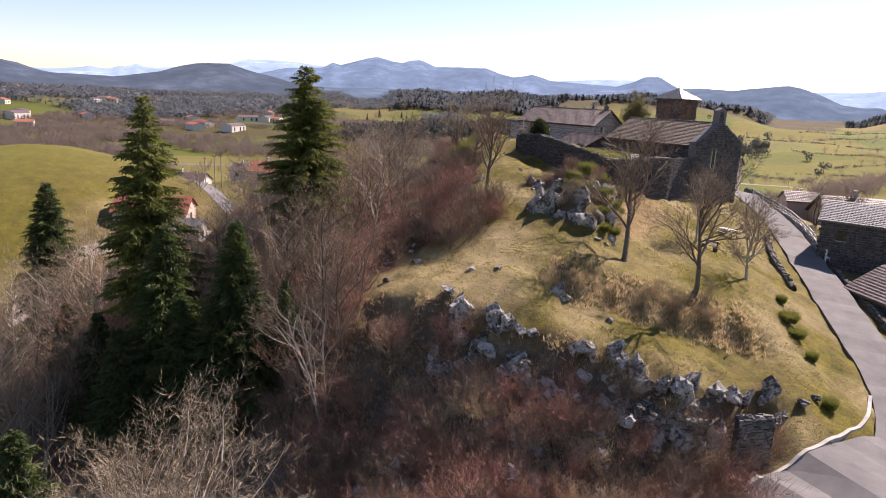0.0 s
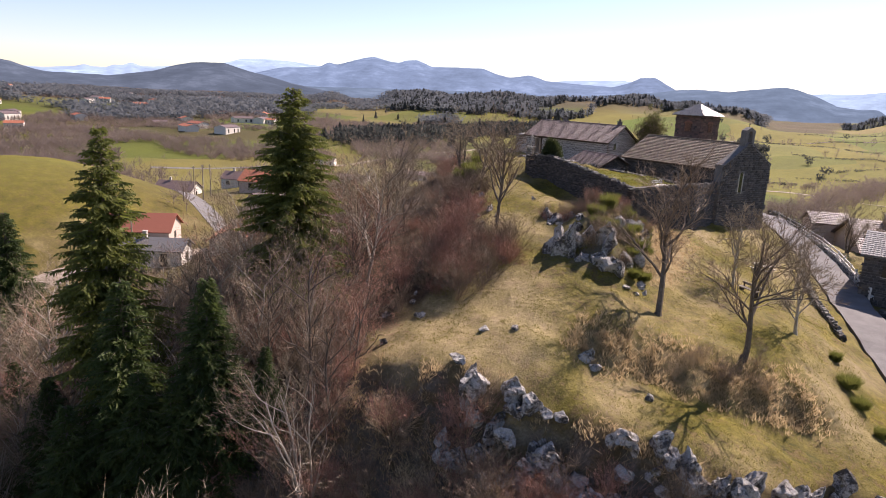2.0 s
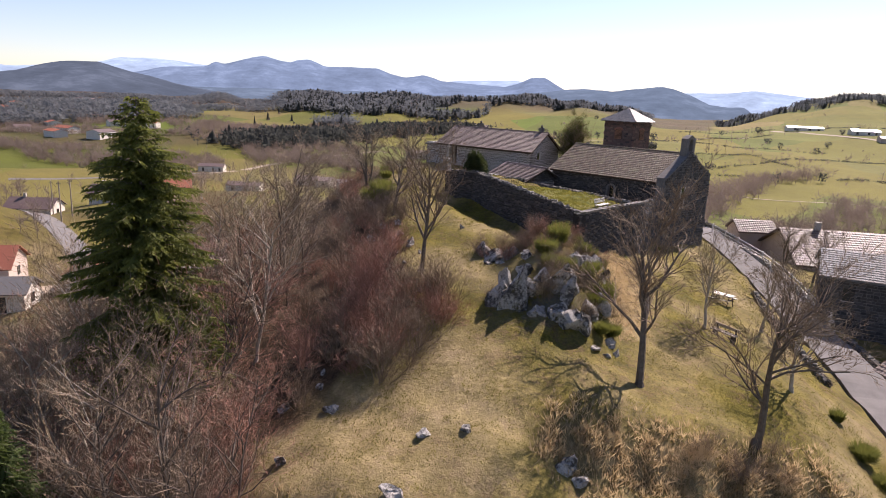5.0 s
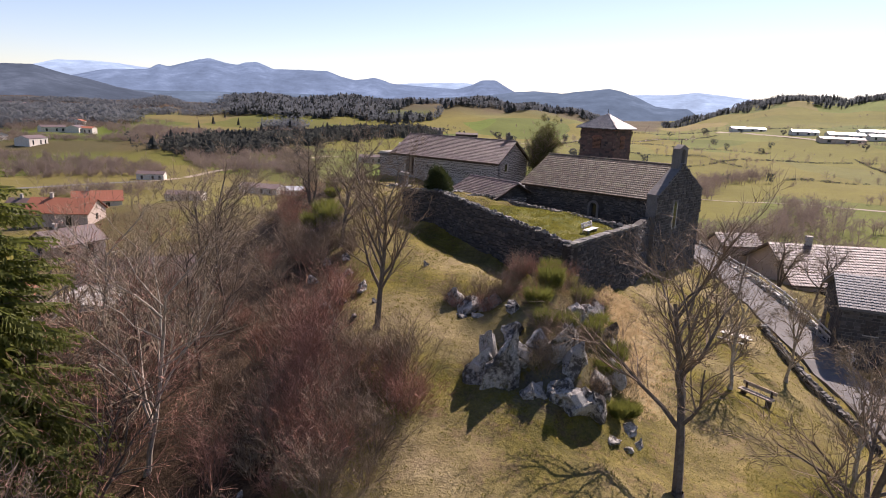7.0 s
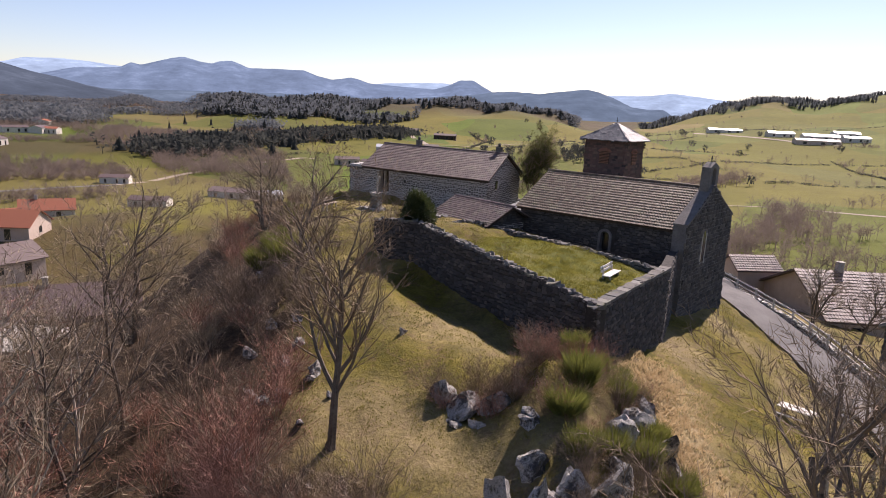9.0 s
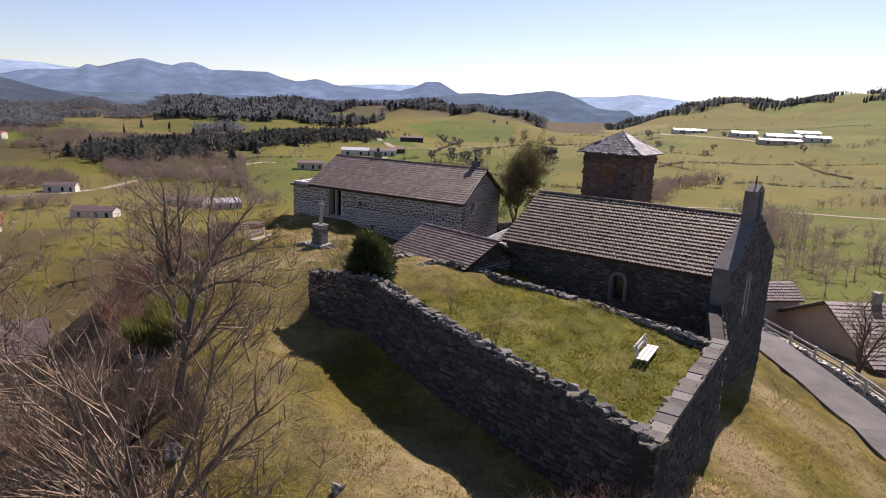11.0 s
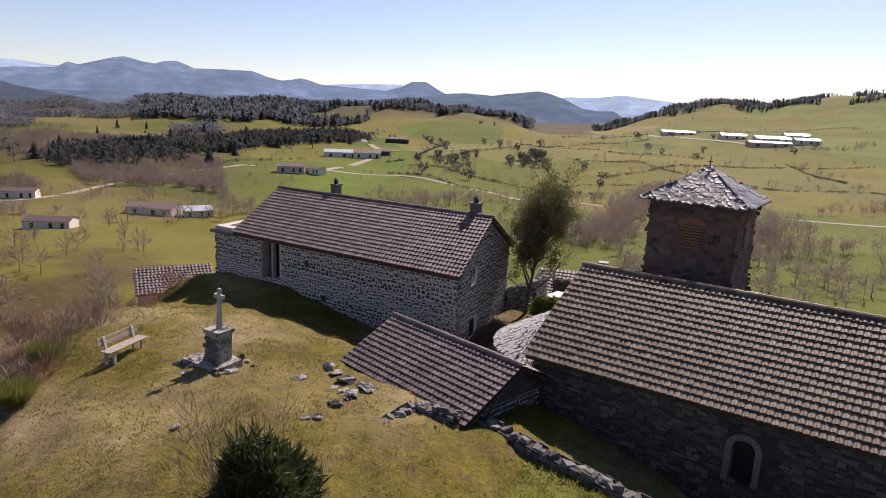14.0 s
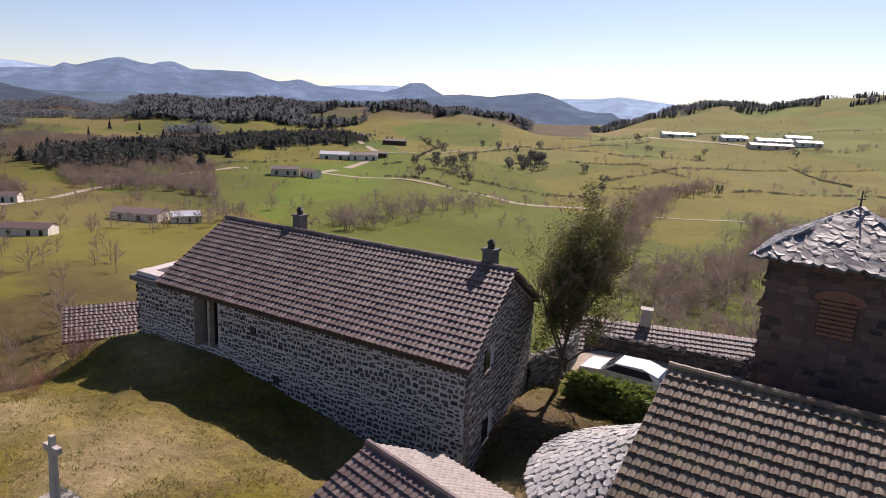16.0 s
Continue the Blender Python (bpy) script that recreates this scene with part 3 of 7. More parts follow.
        z = z + np.maximum(top - z, 0) * k
    return z - 60 * smooth(2600, 3300, d)


def off_line(x, y, points):
    """Distance from the line through points."""
    best = np.full(np.shape(x), 1e9)
    for (x0, y0), (x1, y1) in zip(points, points[1:]):
        t = np.clip(((x - x0) * (x1 - x0) + (y - y0) * (y1 - y0)) / ((x1 - x0) ** 2 + (y1 - y0) ** 2), 0, 1)
        best = np.minimum(best, np.hypot(x - x0 - t * (x1 - x0), y - y0 - t * (y1 - y0)))
    return best


def bank_z(x, y):
    """The straw bank between the two lawns at the near end of the hill."""
    s = (y + 38.4) - (x - 8.0) * 0.24 + 0.5 * waves(x, y, 3.5, 17)
    along = smooth(6.5, 9.0, x) * (1 - smooth(21, 24, x))
    return along * (0.95 * np.tanh(s / 1.1)) * np.exp(-((s / 5.0) ** 2))


def crag_edge(x):
    """Where the lower lawn breaks off into the crag."""
    return np.interp(x, [-8, 2.6, 5.4, 9.7, 13.6, 16.7, 20.2, 25.5], [-44.5, -44.9, -45.6, -46.2, -45.9, -45.9, -43.4, -37.5])


def ground_z(x, y):
    x, y = np.asarray(x, float), np.asarray(y, float)
    out = np.maximum(np.maximum((-60 - x) / 60, (x - 45) / 40), np.maximum((-100 - y) / 60, (y - 40) / 45))
    edge = np.maximum(np.maximum((-44 - x) / 40, (x - 34) / 50), np.maximum((-85 - y) / 60, (y - 26) / 42))
    k = smooth(0.0, 1.0, edge)
    near = hill_z(np.clip(x, -60, 45), np.clip(y, -100, 40)) + bank_z(x, y)
    near = near + 0.12 * waves(x, y, 3.1, 11) + 0.25 * waves(x, y, 9, 12) * smooth(-40, -46, y)
    # the crag: a broken drop below the lower lawn
    s = y - crag_edge(x) + 0.7 * waves(x, y, 3.3, 15)
    near = near - (2.3 + 0.7 * waves(x, y, 5.0, 16)) * smooth(0.5, -0.8, s) * (1 - smooth(-4, -13, s)) * smooth(-6, 0, x) * (1 - smooth(21.5, 24.5, x))
    # the hollow along the foot of the terrace wall
    foot_line = off_line(x, y, [(-3.6, -4.8), (-2.6, -5.4), (0.9, -10.1), (5.2, -14.4)])
    near = near - 1.5 * np.exp(-((foot_line / 2.6) ** 2))
    # the rock knoll on the upper lawn
    u, v = x + 0.5 * waves(x, y, 3.0, 18), y + 0.6 * waves(x, y, 3.4, 19)
    near = near + (1.9 + 0.25 * waves(x, y, 2.2, 20)) * np.exp(-(((u - 7.4) / 3.3) ** 2 + ((v + 23.4) / 6.0) ** 2) ** 2.2)
    # the ground along the long house falls from the door to the far corner
    d = (x + 11.15) * 0.521 + (y - 22.98) * 0.854
    a = (x + 11.15) * 0.8536 - (y - 22.98) * 0.5209
    foot = np.interp(a, [-5, -2, 3, 9, 16], [-10.4, -9.7, -9.45, -10.4, -11.5]) + 0.08 * waves(x, y, 3.1, 11)
    w = smooth(-4.5, -1.0, d) * (1 - smooth(1.5, 4.0, d)) * smooth(-7, -3, a) * (1 - smooth(15, 18, a))
    near = near * (1 - w) + foot * w
    return near * (1 - k) + far_z(x, y) * k


def axis(fine0, fine1, step, far0, far1, grow=1.07):
    pts = list(np.arange(fine0, fine1 + step / 2, step))
    for way, end in ((1, far1), (-1, far0)):
        s, p = step, pts[-1] if way > 0 else pts[0]
        more = []
        while (end - p) * way > 0:
            s = min(s * grow, 45.0)
            p += way * s
            more.append(p)
        pts = pts + more if way > 0 else more[::-1] + pts
    return np.array(pts)


gx, gy = axis(-34, 36, 0.62, -3300, 3300), axis(-72, 34, 0.62, -700, 3300)
GX, GY = np.meshgrid(gx, gy)
GZ = ground_z(GX, GY)
# the road is cut into the slope


LANE = [(29.2, -44.8), (31.2, -38), (31.5, -31.5), (30.5, -26), (29.9, -19), (29.3, -12), (28.9, -5), (28.4, 2), (27.2, 8), (25.0, 13), (23.6, 18), (25, 26), (30, 36)]
JUNCTION = [(120, -52), (80, -42), (52, -38), (42, -38), (35, -40), (29.2, -44.8), (24.9, -49.5), (19, -56), (10, -66), (-2, -80), (-20, -100)]
GZ = GZ - 0.5 * np.maximum(smooth(2.1, 1.5, off_line(GX, GY, LANE)), smooth(4.2, 3.6, off_line(GX, GY, JUNCTION)))
idx = np.arange(GX.size).reshape(GX.shape)
quads = np.stack([idx[:-1, :-1], idx[:-1, 1:], idx[1:, 1:], idx[1:, :-1]], -1).reshape(-1, 4)


def mask(ob_mesh, name, values):
    at = ob_mesh.attributes.new(name, "FLOAT", "POINT")
    at.data.foreach_set("value", np.clip(values, 0, 1).astype(np.float32).ravel())


def lawn_west(y):
    """Where the mown top of the hill ends towards the wooded side."""
    return np.interp(y, [-47, -43, -36, -30, -24, -16, -8, 0, 8, 16, 26, 40], [1.5, -4.5, -3.5, 0.5, -2.4, -4.5, -8, -11.5, -13.5, -14.5, -16, -20])


def wooded(x, y):
    """How far into the wood that covers the steep side a place lies, 0 to 1."""
    inside = smooth(0.0, 2.2, lawn_west(y) - x + 0.9 * waves(x, y, 4, 21))
    front = smooth(1.3, 0.0, y - crag_edge(x) + 0.6 * waves(x, y, 5, 22)) * (1 - smooth(21, 24.5, x)) * smooth(-92, -72, y)
    end = smooth(-60, -38, x) * (1 - smooth(10, 46, y))
    return np.maximum(inside * end, front)


ground_mesh = bulk("ground", np.stack([GX, GY, GZ], -1).reshape(-1, 3), quads, "ground")
ground_mesh.shade_smooth()
D = np.hypot(GX, GY)
WOODED = wooded(GX, GY)
bank_s = (GY + 38.4) - (GX - 8.0) * 0.24
bank = np.exp(-(((bank_s + 0.3) / 1.3) ** 2)) * smooth(6, 8.5, GX) * (1 - smooth(20, 23, GX))
south = smooth(1.5, -0.5, GY - crag_edge(GX))
tan_slope = 1.3 * np.exp(-(((GX - 11.7 - 0.1 * (GY + 18)) / 2.1) ** 2)) * smooth(-28, -24, GY) * (1 - smooth(-13, -9, GY))
cross_knoll = np.exp(-(((GX + 3.5) / 3.2) ** 2 + ((GY - 6) / 3.5) ** 2))
mask(ground_mesh, "field", smooth(60, 130, np.maximum(D, np.hypot(GX, GY + 40) * 0.8)))
mask(ground_mesh, "dry", np.maximum.reduce([bank, tan_slope * 1.1, 0.75 * south * (1 - smooth(22, 25, GX)), (0.22 + 0.38 * waves(GX, GY, 7, 31)) * (D < 80) * (1 - np.exp(-(((GX - 3) / 6) ** 2 + ((GY + 1) / 7) ** 2) ** 2)), 0.3 * cross_knoll, 0.7 * smooth(-30, -37, GY) * (1 - smooth(4, 9, GX))]) * (1 - smooth(70, 130, D)))
AZ = np.degrees(np.arctan2(GX, GY))
brown = (1 - smooth(-26, -14, AZ)) * smooth(260, 420, D) * (0.2 + 0.55 * smooth(-0.1, 0.3, waves(GX, GY, 300, 83))) + smooth(1000, 1150, D) * (AZ < 12) * 0.8
village_brown = 0.75 * smooth(-22, -34, GX) * smooth(-150, -110, GX) * smooth(-45, -25, GY) * (1 - smooth(90, 140, GY)) * smooth(-0.7, -0.1, waves(GX, GY, 38, 33)) * (1 - np.exp(-(((GX + 116) / 52) ** 2 + ((GY + 2) / 44) ** 2)))
mask(ground_mesh, "litter", np.maximum.reduce([village_brown, WOODED * (1 - 0.25 * south), brown, np.exp(-(((GX - 5.5) / 3.5) ** 2 + ((GY - 18) / 4.0) ** 2))]))
mask(ground_mesh, "rock", np.maximum(0.5 * south * (1 - smooth(18, 23, GX)) * smooth(-62, -54, GY), 0.7 * np.exp(-(((GX - 6.5) / 3.0) ** 2 + ((GY + 28) / 2.6) ** 2))))
tagged(new("ground", ground_mesh), "grassy volcanic hilltop falling to a green farmed valley", "ground", kind="structure")


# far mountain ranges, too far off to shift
# Haze is painted: each range gets its own even blue glow.
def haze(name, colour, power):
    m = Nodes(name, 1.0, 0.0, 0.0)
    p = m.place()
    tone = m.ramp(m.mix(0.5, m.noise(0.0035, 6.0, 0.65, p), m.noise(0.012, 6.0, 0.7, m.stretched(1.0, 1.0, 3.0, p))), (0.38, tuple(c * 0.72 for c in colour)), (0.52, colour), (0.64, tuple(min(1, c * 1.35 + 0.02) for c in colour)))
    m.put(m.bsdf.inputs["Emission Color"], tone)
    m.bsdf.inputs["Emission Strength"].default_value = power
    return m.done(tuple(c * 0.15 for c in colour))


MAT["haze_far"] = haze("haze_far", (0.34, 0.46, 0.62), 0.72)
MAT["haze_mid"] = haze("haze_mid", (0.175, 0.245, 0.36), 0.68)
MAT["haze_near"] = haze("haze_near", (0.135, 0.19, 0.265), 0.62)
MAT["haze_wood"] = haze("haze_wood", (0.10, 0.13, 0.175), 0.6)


def range_of_hills(label, dist, angles, heights, mat, rough, seed, foot=-90):
    az = np.arange(angles[0], angles[-1], 0.08)
    rnd = np.random.RandomState(seed)
    el = np.interp(az, angles, heights)
    el = np.convolve(np.pad(el, 2, mode='edge'), np.ones(5) / 5, 'valid')
    for k in (9, 23, 61):
        el = el + rough / k * 9 * np.interp(az, np.linspace(az[0], az[-1], int((az[-1] - az[0]) * k / 6)), rnd.uniform(-1, 1, int((az[-1] - az[0]) * k / 6)))
    rows = []
    for f, drop in ((0.0, 1.0), (0.25, 0.66), (0.55, 0.30), (0.85, 0.06), (1.0, 0.0), (1.12, 0.05)):
        r = dist - 700 * (1 - f)
        top = dist * np.tan(np.radians(el))
        z = top - drop * (top - foot)
        rows.append(np.stack([r * np.sin(np.radians(az)), r * np.cos(np.radians(az)), z], -1))
    v = np.concatenate(rows)
    n = len(az)
    i = np.arange(n - 1)
    q = np.concatenate([np.stack([k * n + i, k * n + i + 1, (k + 1) * n + i + 1, (k + 1) * n + i], -1) for k in range(5)])
    me = bulk("mountain_range", v, q, mat)
    me.shade_smooth()
    tagged(new("backdrop", me), label, "mountains", kind="structure")


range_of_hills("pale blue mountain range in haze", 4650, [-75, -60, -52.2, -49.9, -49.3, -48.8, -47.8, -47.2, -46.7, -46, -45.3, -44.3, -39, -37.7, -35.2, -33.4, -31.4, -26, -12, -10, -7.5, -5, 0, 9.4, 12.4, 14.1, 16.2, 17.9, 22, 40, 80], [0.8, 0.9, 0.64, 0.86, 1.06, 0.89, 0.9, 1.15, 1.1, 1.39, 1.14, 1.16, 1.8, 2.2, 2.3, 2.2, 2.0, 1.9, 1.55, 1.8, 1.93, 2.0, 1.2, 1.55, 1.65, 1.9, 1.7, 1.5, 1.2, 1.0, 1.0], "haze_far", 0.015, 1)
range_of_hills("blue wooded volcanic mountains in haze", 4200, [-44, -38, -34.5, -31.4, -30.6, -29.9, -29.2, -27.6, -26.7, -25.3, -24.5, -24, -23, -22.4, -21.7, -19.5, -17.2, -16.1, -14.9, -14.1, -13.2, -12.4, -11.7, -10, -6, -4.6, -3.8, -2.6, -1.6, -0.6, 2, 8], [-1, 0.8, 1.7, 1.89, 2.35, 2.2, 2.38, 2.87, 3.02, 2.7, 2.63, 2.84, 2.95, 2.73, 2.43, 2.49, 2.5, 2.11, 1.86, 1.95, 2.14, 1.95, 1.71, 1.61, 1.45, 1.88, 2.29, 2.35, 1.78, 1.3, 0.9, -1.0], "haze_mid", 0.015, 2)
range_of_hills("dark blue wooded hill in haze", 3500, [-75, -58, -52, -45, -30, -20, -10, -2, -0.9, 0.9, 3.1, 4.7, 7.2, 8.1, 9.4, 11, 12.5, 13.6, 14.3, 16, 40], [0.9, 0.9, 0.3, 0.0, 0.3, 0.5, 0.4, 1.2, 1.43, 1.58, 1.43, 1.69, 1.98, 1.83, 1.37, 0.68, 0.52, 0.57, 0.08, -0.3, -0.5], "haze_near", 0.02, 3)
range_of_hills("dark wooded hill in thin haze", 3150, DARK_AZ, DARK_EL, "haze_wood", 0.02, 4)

# ---- roads ----
def ribbon(name, points, width, mat, label, category, lift=0.05, kind="structure", thick=0.25, step=1.5):
    """A strip along a line of (x, y), draped over the ground."""
    pts = [Vector((p[0], p[1], 0)) for p in points]
    fine = []
    for a, b in zip(pts, pts[1:]):
        n = max(1, int((b - a).length / step))
        fine += [a.lerp(b, k / n) for k in range(n)]
    fine.append(pts[-1])
    for _ in range(3):
        fine = [fine[0]] + [(fine[i - 1] + 2 * fine[i] + fine[i + 1]) / 4 for i in range(1, len(fine) - 1)] + [fine[-1]]
    s = Shape()
    cuts = (-0.5, -0.17, 0.17, 0.5)
    rows = []
    for i, p in enumerate(fine):
        way = (fine[min(i + 1, len(fine) - 1)] - fine[max(i - 1, 0)]).normalized()
        side = Vector((way.y, -way.x, 0))
        row = [p + side * width * c for c in cuts]
        z = [float(ground_z(q.x, q.y)) for q in row]
        top = max(z) + lift if thick > 0.1 else None
        rows.append([(q.x, q.y, (0.3 * zz + 0.7 * top if top is not None else zz + lift)) for q, zz in zip(row, z)])
    verts = [v for r in rows for v in [(r[0][0], r[0][1], r[0][2] - thick)] + r + [(r[3][0], r[3][1], r[3][2] - thick)]]
    faces = [(6 * i + k, 6 * i + k + 1, 6 * i + k + 7, 6 * i + k + 6) for i in range(len(rows) - 1) for k in range(5)]
    s.add(verts, faces)
    return whole(name, s, mat, label, category, kind=kind)


ribbon("road", LANE, 3.7, "asphalt", "worn grey asphalt village lane climbing past the chapel", "road", 0.10, thick=0.6)
ribbon("road", JUNCTION, 8.0, "asphalt", "grey asphalt road junction below the rocks", "road", 0.06, thick=0.6)
kerb = [(16.0, -53.4), (18.9, -50.2), (21.9, -46.8), (24.2, -44.4), (26.3, -41.9), (28.6, -38.4), (29.4, -35.0)]
ribbon("kerb", kerb, 0.22, "concrete", "pale concrete kerb of the road junction", "kerb", 0.16, thick=0.5, step=0.6)

# ---- the long stone house ----
BO, BU, BV = Vector((-11.147, 22.983, 0)), Vector((0.8536, -0.5209, 0)), Vector((0.375, 0.927, 0))


def B(a, b, z):
    return BO + BU * a + BV * b + Vector((0, 0, z))


house = thing("stone_house", "long basalt rubble house with pale mortar and a brown tiled roof", "house")
EZ, RZ, BW, BL = -6.80, -4.53, 9.1, 16.0
s = Shape()
wall_base = -12.5
for a0, b0, a1, b1 in ((0.0, 0.35, BL - 0.25, 0.95), (0.0, BW - 0.9, BL - 0.25, BW - 0.3)):
    if b0 < 1:
        for x0, x1, lo, hi in ((-2.1, 2.35, wall_base, EZ + 0.12), (3.55, BL - 0.25, wall_base, EZ + 0.12), (2.35, 3.55, wall_base, -9.25), (2.35, 3.55, -6.98, EZ + 0.12)):
            s.slab([B(x0, b0, hi), B(x1, b0, hi), B(x1, b1, hi), B(x0, b1, hi)], (0, 0, lo - hi))
    else:
        s.slab([B(-2.1, b0, EZ + 0.12), B(a1, b0, EZ + 0.12), B(a1, b1, EZ + 0.12), B(-2.1, b1, EZ + 0.12)], (0, 0, wall_base - EZ))
part("wall", s, "mortar", house, "pale lime mortar between dark basalt stones")
for a in (-2.1, BL - 0.85):
    g = Shape()
    hi = EZ + 0.1
    g.slab([B(a, 0.36, hi), B(a, BW - 0.31, hi), B(a, BW - 0.31, wall_base), B(a, 0.36, wall_base)], BU * 0.6) if a < 0 else \
        g.slab([B(a, 0.36, wall_base), B(a, 0.36, hi), B(a, BW / 2, RZ - 0.15), B(a, BW - 0.31, hi), B(a, BW - 0.31, wall_base)], BU * 0.6)
    part("gable_wall", g, "mortar", house)
g = Shape()
g.slab([B(0, 0.36, EZ), B(0, BW / 2, RZ - 0.15), B(0, BW - 0.31, EZ)], BU * 0.4)
part("gable_wall", g, "mortar", house)
flat = Shape().slab([B(-2.35, 0.1, -6.88), B(0.0, 0.1, -6.88), B(0.0, BW, -6.88), B(-2.35, BW, -6.88)], (0, 0, -0.22))
part("flat_roof", flat, "dark_render", house, "flat concrete slab roof of the end bay")
deck = Shape()
deck.slab([B(-0.05, -0.02, EZ - 0.02), B(BL, -0.02, EZ - 0.02), B(BL, BW / 2, RZ - 0.02), B(-0.05, BW / 2, RZ - 0.02)], (0, 0, -0.12))
deck.slab([B(-0.05, BW / 2, RZ - 0.02), B(BL, BW / 2, RZ - 0.02), B(BL, BW, EZ - 0.02), B(-0.05, BW, EZ - 0.02)], (0, 0, -0.12))
part("roof", deck, "dark_wood", house)
part("fascia", Shape().slab([B(-0.05, -0.06, EZ + 0.01), B(BL, -0.06, EZ + 0.01), B(BL, -0.02, EZ + 0.01), B(-0.05, -0.02, EZ + 0.01)], (0, 0, -0.17)), "dark_wood", house)
d = Shape().box(0, 0, 0, 0.52, 0.06, 2.2, Matrix.Translation(B(2.45, 0.75, -9.25)) @ pose(0, 0, 0, 0, 0, -31.4))
door = part("door", d, "dark_wood", house, "dark wooden double door, half open")
part("door_leaf", Shape().box(0, -0.6, 0, 0.06, 0, 2.15, Matrix.Translation(B(2.42, 0.62, -9.25)) @ pose(0, 0, 0, 0, 0, -31.4)), "grey_wood", door)
part("door_jamb", Shape().box(0, 0, 0, 0.14, 0.25, 2.2, Matrix.Translation(B(2.9, 0.32, -9.25)) @ pose(0, 0, 0, 0, 0, -31.4)), "grey_wood", door)
# Added dark sheet: the gloom of the room behind the door, as colour.
part("room_dark", Shape().slab([B(2.0, 1.0, -6.9), B(4.0, 1.0, -6.9), B(4.0, 1.05, -6.9), B(2.0, 1.05, -6.9)], (0, 0, -2.6)), "dark_wood", house, "dark sheet standing in for the unlit room")
for a, z in ((5.6, -8.05), (6.9, -9.85)):
    part("vent", Shape().box(0, 0, 0, 0.28, 0.1, 0.32, Matrix.Translation(B(a, 0.29, z)) @ pose(0, 0, 0, 0, 0, -31.4)), "iron", house, "small dark wall vent")
for b, z, h in ((2.2, -7.75, 0.8), (2.4, -10.6, 0.9)):
    win = part("window", Shape().slab([B(BL - 0.20, b, z), B(BL - 0.20, b + 0.55, z), B(BL - 0.20, b + 0.55, z + h), B(BL - 0.20, b, z + h)], BU * -0.05), "glass_dark", house, "small deep window")
    part("frame", Shape().slab([B(BL - 0.17, b - 0.07, z - 0.07), B(BL - 0.17, b + 0.62, z - 0.07), B(BL - 0.17, b + 0.62, z), B(BL - 0.17, b - 0.07, z)], BU * -0.08), "grey_wood", win)
for a, b in ((4.4, BW / 2 + 0.7), (BL - 1.2, BW / 2 + 0.35)):
    c = Shape()
    at = B(a, b, -5.0)
    m = Matrix.Translation(at) @ pose(0, 0, 0, 0, 0, -31.4)
    c.box(-0.24, -0.24, 0, 0.24, 0.24, 1.05, m).box(-0.29, -0.29, 1.05, 0.29, 0.29, 1.14, m)
    ch = part("chimney", c, "dry_stone", house, "short stone chimney with a cowl")
    part("cowl", Shape().tube([m @ Vector((0, 0, 1.14)), m @ Vector((0, 0, 1.3)), m @ Vector((0, 0, 1.34)), m @ Vector((0, 0, 1.5))], [0.15, 0.13, 0.20, 0.06], 8), "iron", ch)
rubble(house, B(-2.1, 0.33, 0).xy, B(BL - 0.25, 0.33, 0).xy, lambda k: -12.3, lambda k: EZ - 0.1, "basalt", 1, 0.23, 0.17, 0.022, 300, [(4.4, -9.3, 5.7, -6.9)], 0.075, False)
rubble(house, B(BL - 0.23, 0.36, 0).xy, B(BL - 0.23, BW - 0.31, 0).xy, lambda k: -12, lambda k: EZ + (RZ - EZ - 0.2) * (1 - abs(2 * k - 1)), "basalt", 2, 0.25, 0.18, 0.015, 0, [(2.1, -7.8, 2.9, -6.9), (2.3, -10.65, 3.1, -9.65)], 0.075, False)
rubble(house, B(-2.11, BW - 0.3, 0).xy, B(-2.11, 0.33, 0).xy, lambda k: -12, lambda k: EZ - 0.1, "basalt", 3, 0.33, 0.21, 0.025, 0, (), 0.07)
tiled(house, B(-0.1, -0.08, EZ), B(BL + 0.05, -0.08, EZ), B(-0.1, BW / 2, RZ), B(BL + 0.05, BW / 2, RZ), "tile", 5, 300, 16, 0.225, near=lambda p: (p - B(12, 1, EZ)).length)
tiled(house, B(BL + 0.05, BW + 0.08, EZ), B(-0.1, BW + 0.08, EZ), B(BL + 0.05, BW / 2, RZ), B(-0.1, BW / 2, RZ), "tile", 6, 0, 16, 0.225)
ridge_caps(house, B(-0.1, BW / 2, RZ), B(BL + 0.05, BW / 2, RZ), "tile")

# ---- the chapel ----
NO, NU, NV = Vector((5.076, 8.06, 0)), Vector((0.8204, -0.5718, 0)), Vector((0.60, 0.80, 0))


def N(a, b, z):
    return NO + NU * a + NV * b + Vector((0, 0, z))


chapel = thing("chapel", "old volcanic stone chapel with a tiled roof and a bell gable", "chapel")
NE, NR, NW, NL = -7.98, -5.24, 9.2, 14.0
s = Shape()
holes = [(7.4, -10.3, 8.4, -8.9)]
for x0, x1, lo, hi in ((0.2, 7.45, -14.5, NE), (8.3, NL - 0.9, -14.5, NE), (7.45, 8.3, -14.5, -10.4), (7.45, 8.3, -9.0, NE)):
    part("wall", Shape().slab([N(x0, 0.3, hi), N(x1, 0.3, hi), N(x1, 1.1, hi), N(x0, 1.1, hi)], (0, 0, lo - hi)), "earth_joint", chapel)
s.slab([N(0.2, NW - 1.1, NE), N(NL - 0.9, NW - 1.1, NE), N(NL - 0.9, NW - 0.3, NE), N(0.2, NW - 0.3, NE)], (0, 0, -14.5 - NE))
part("wall", s, "earth_joint", chapel)
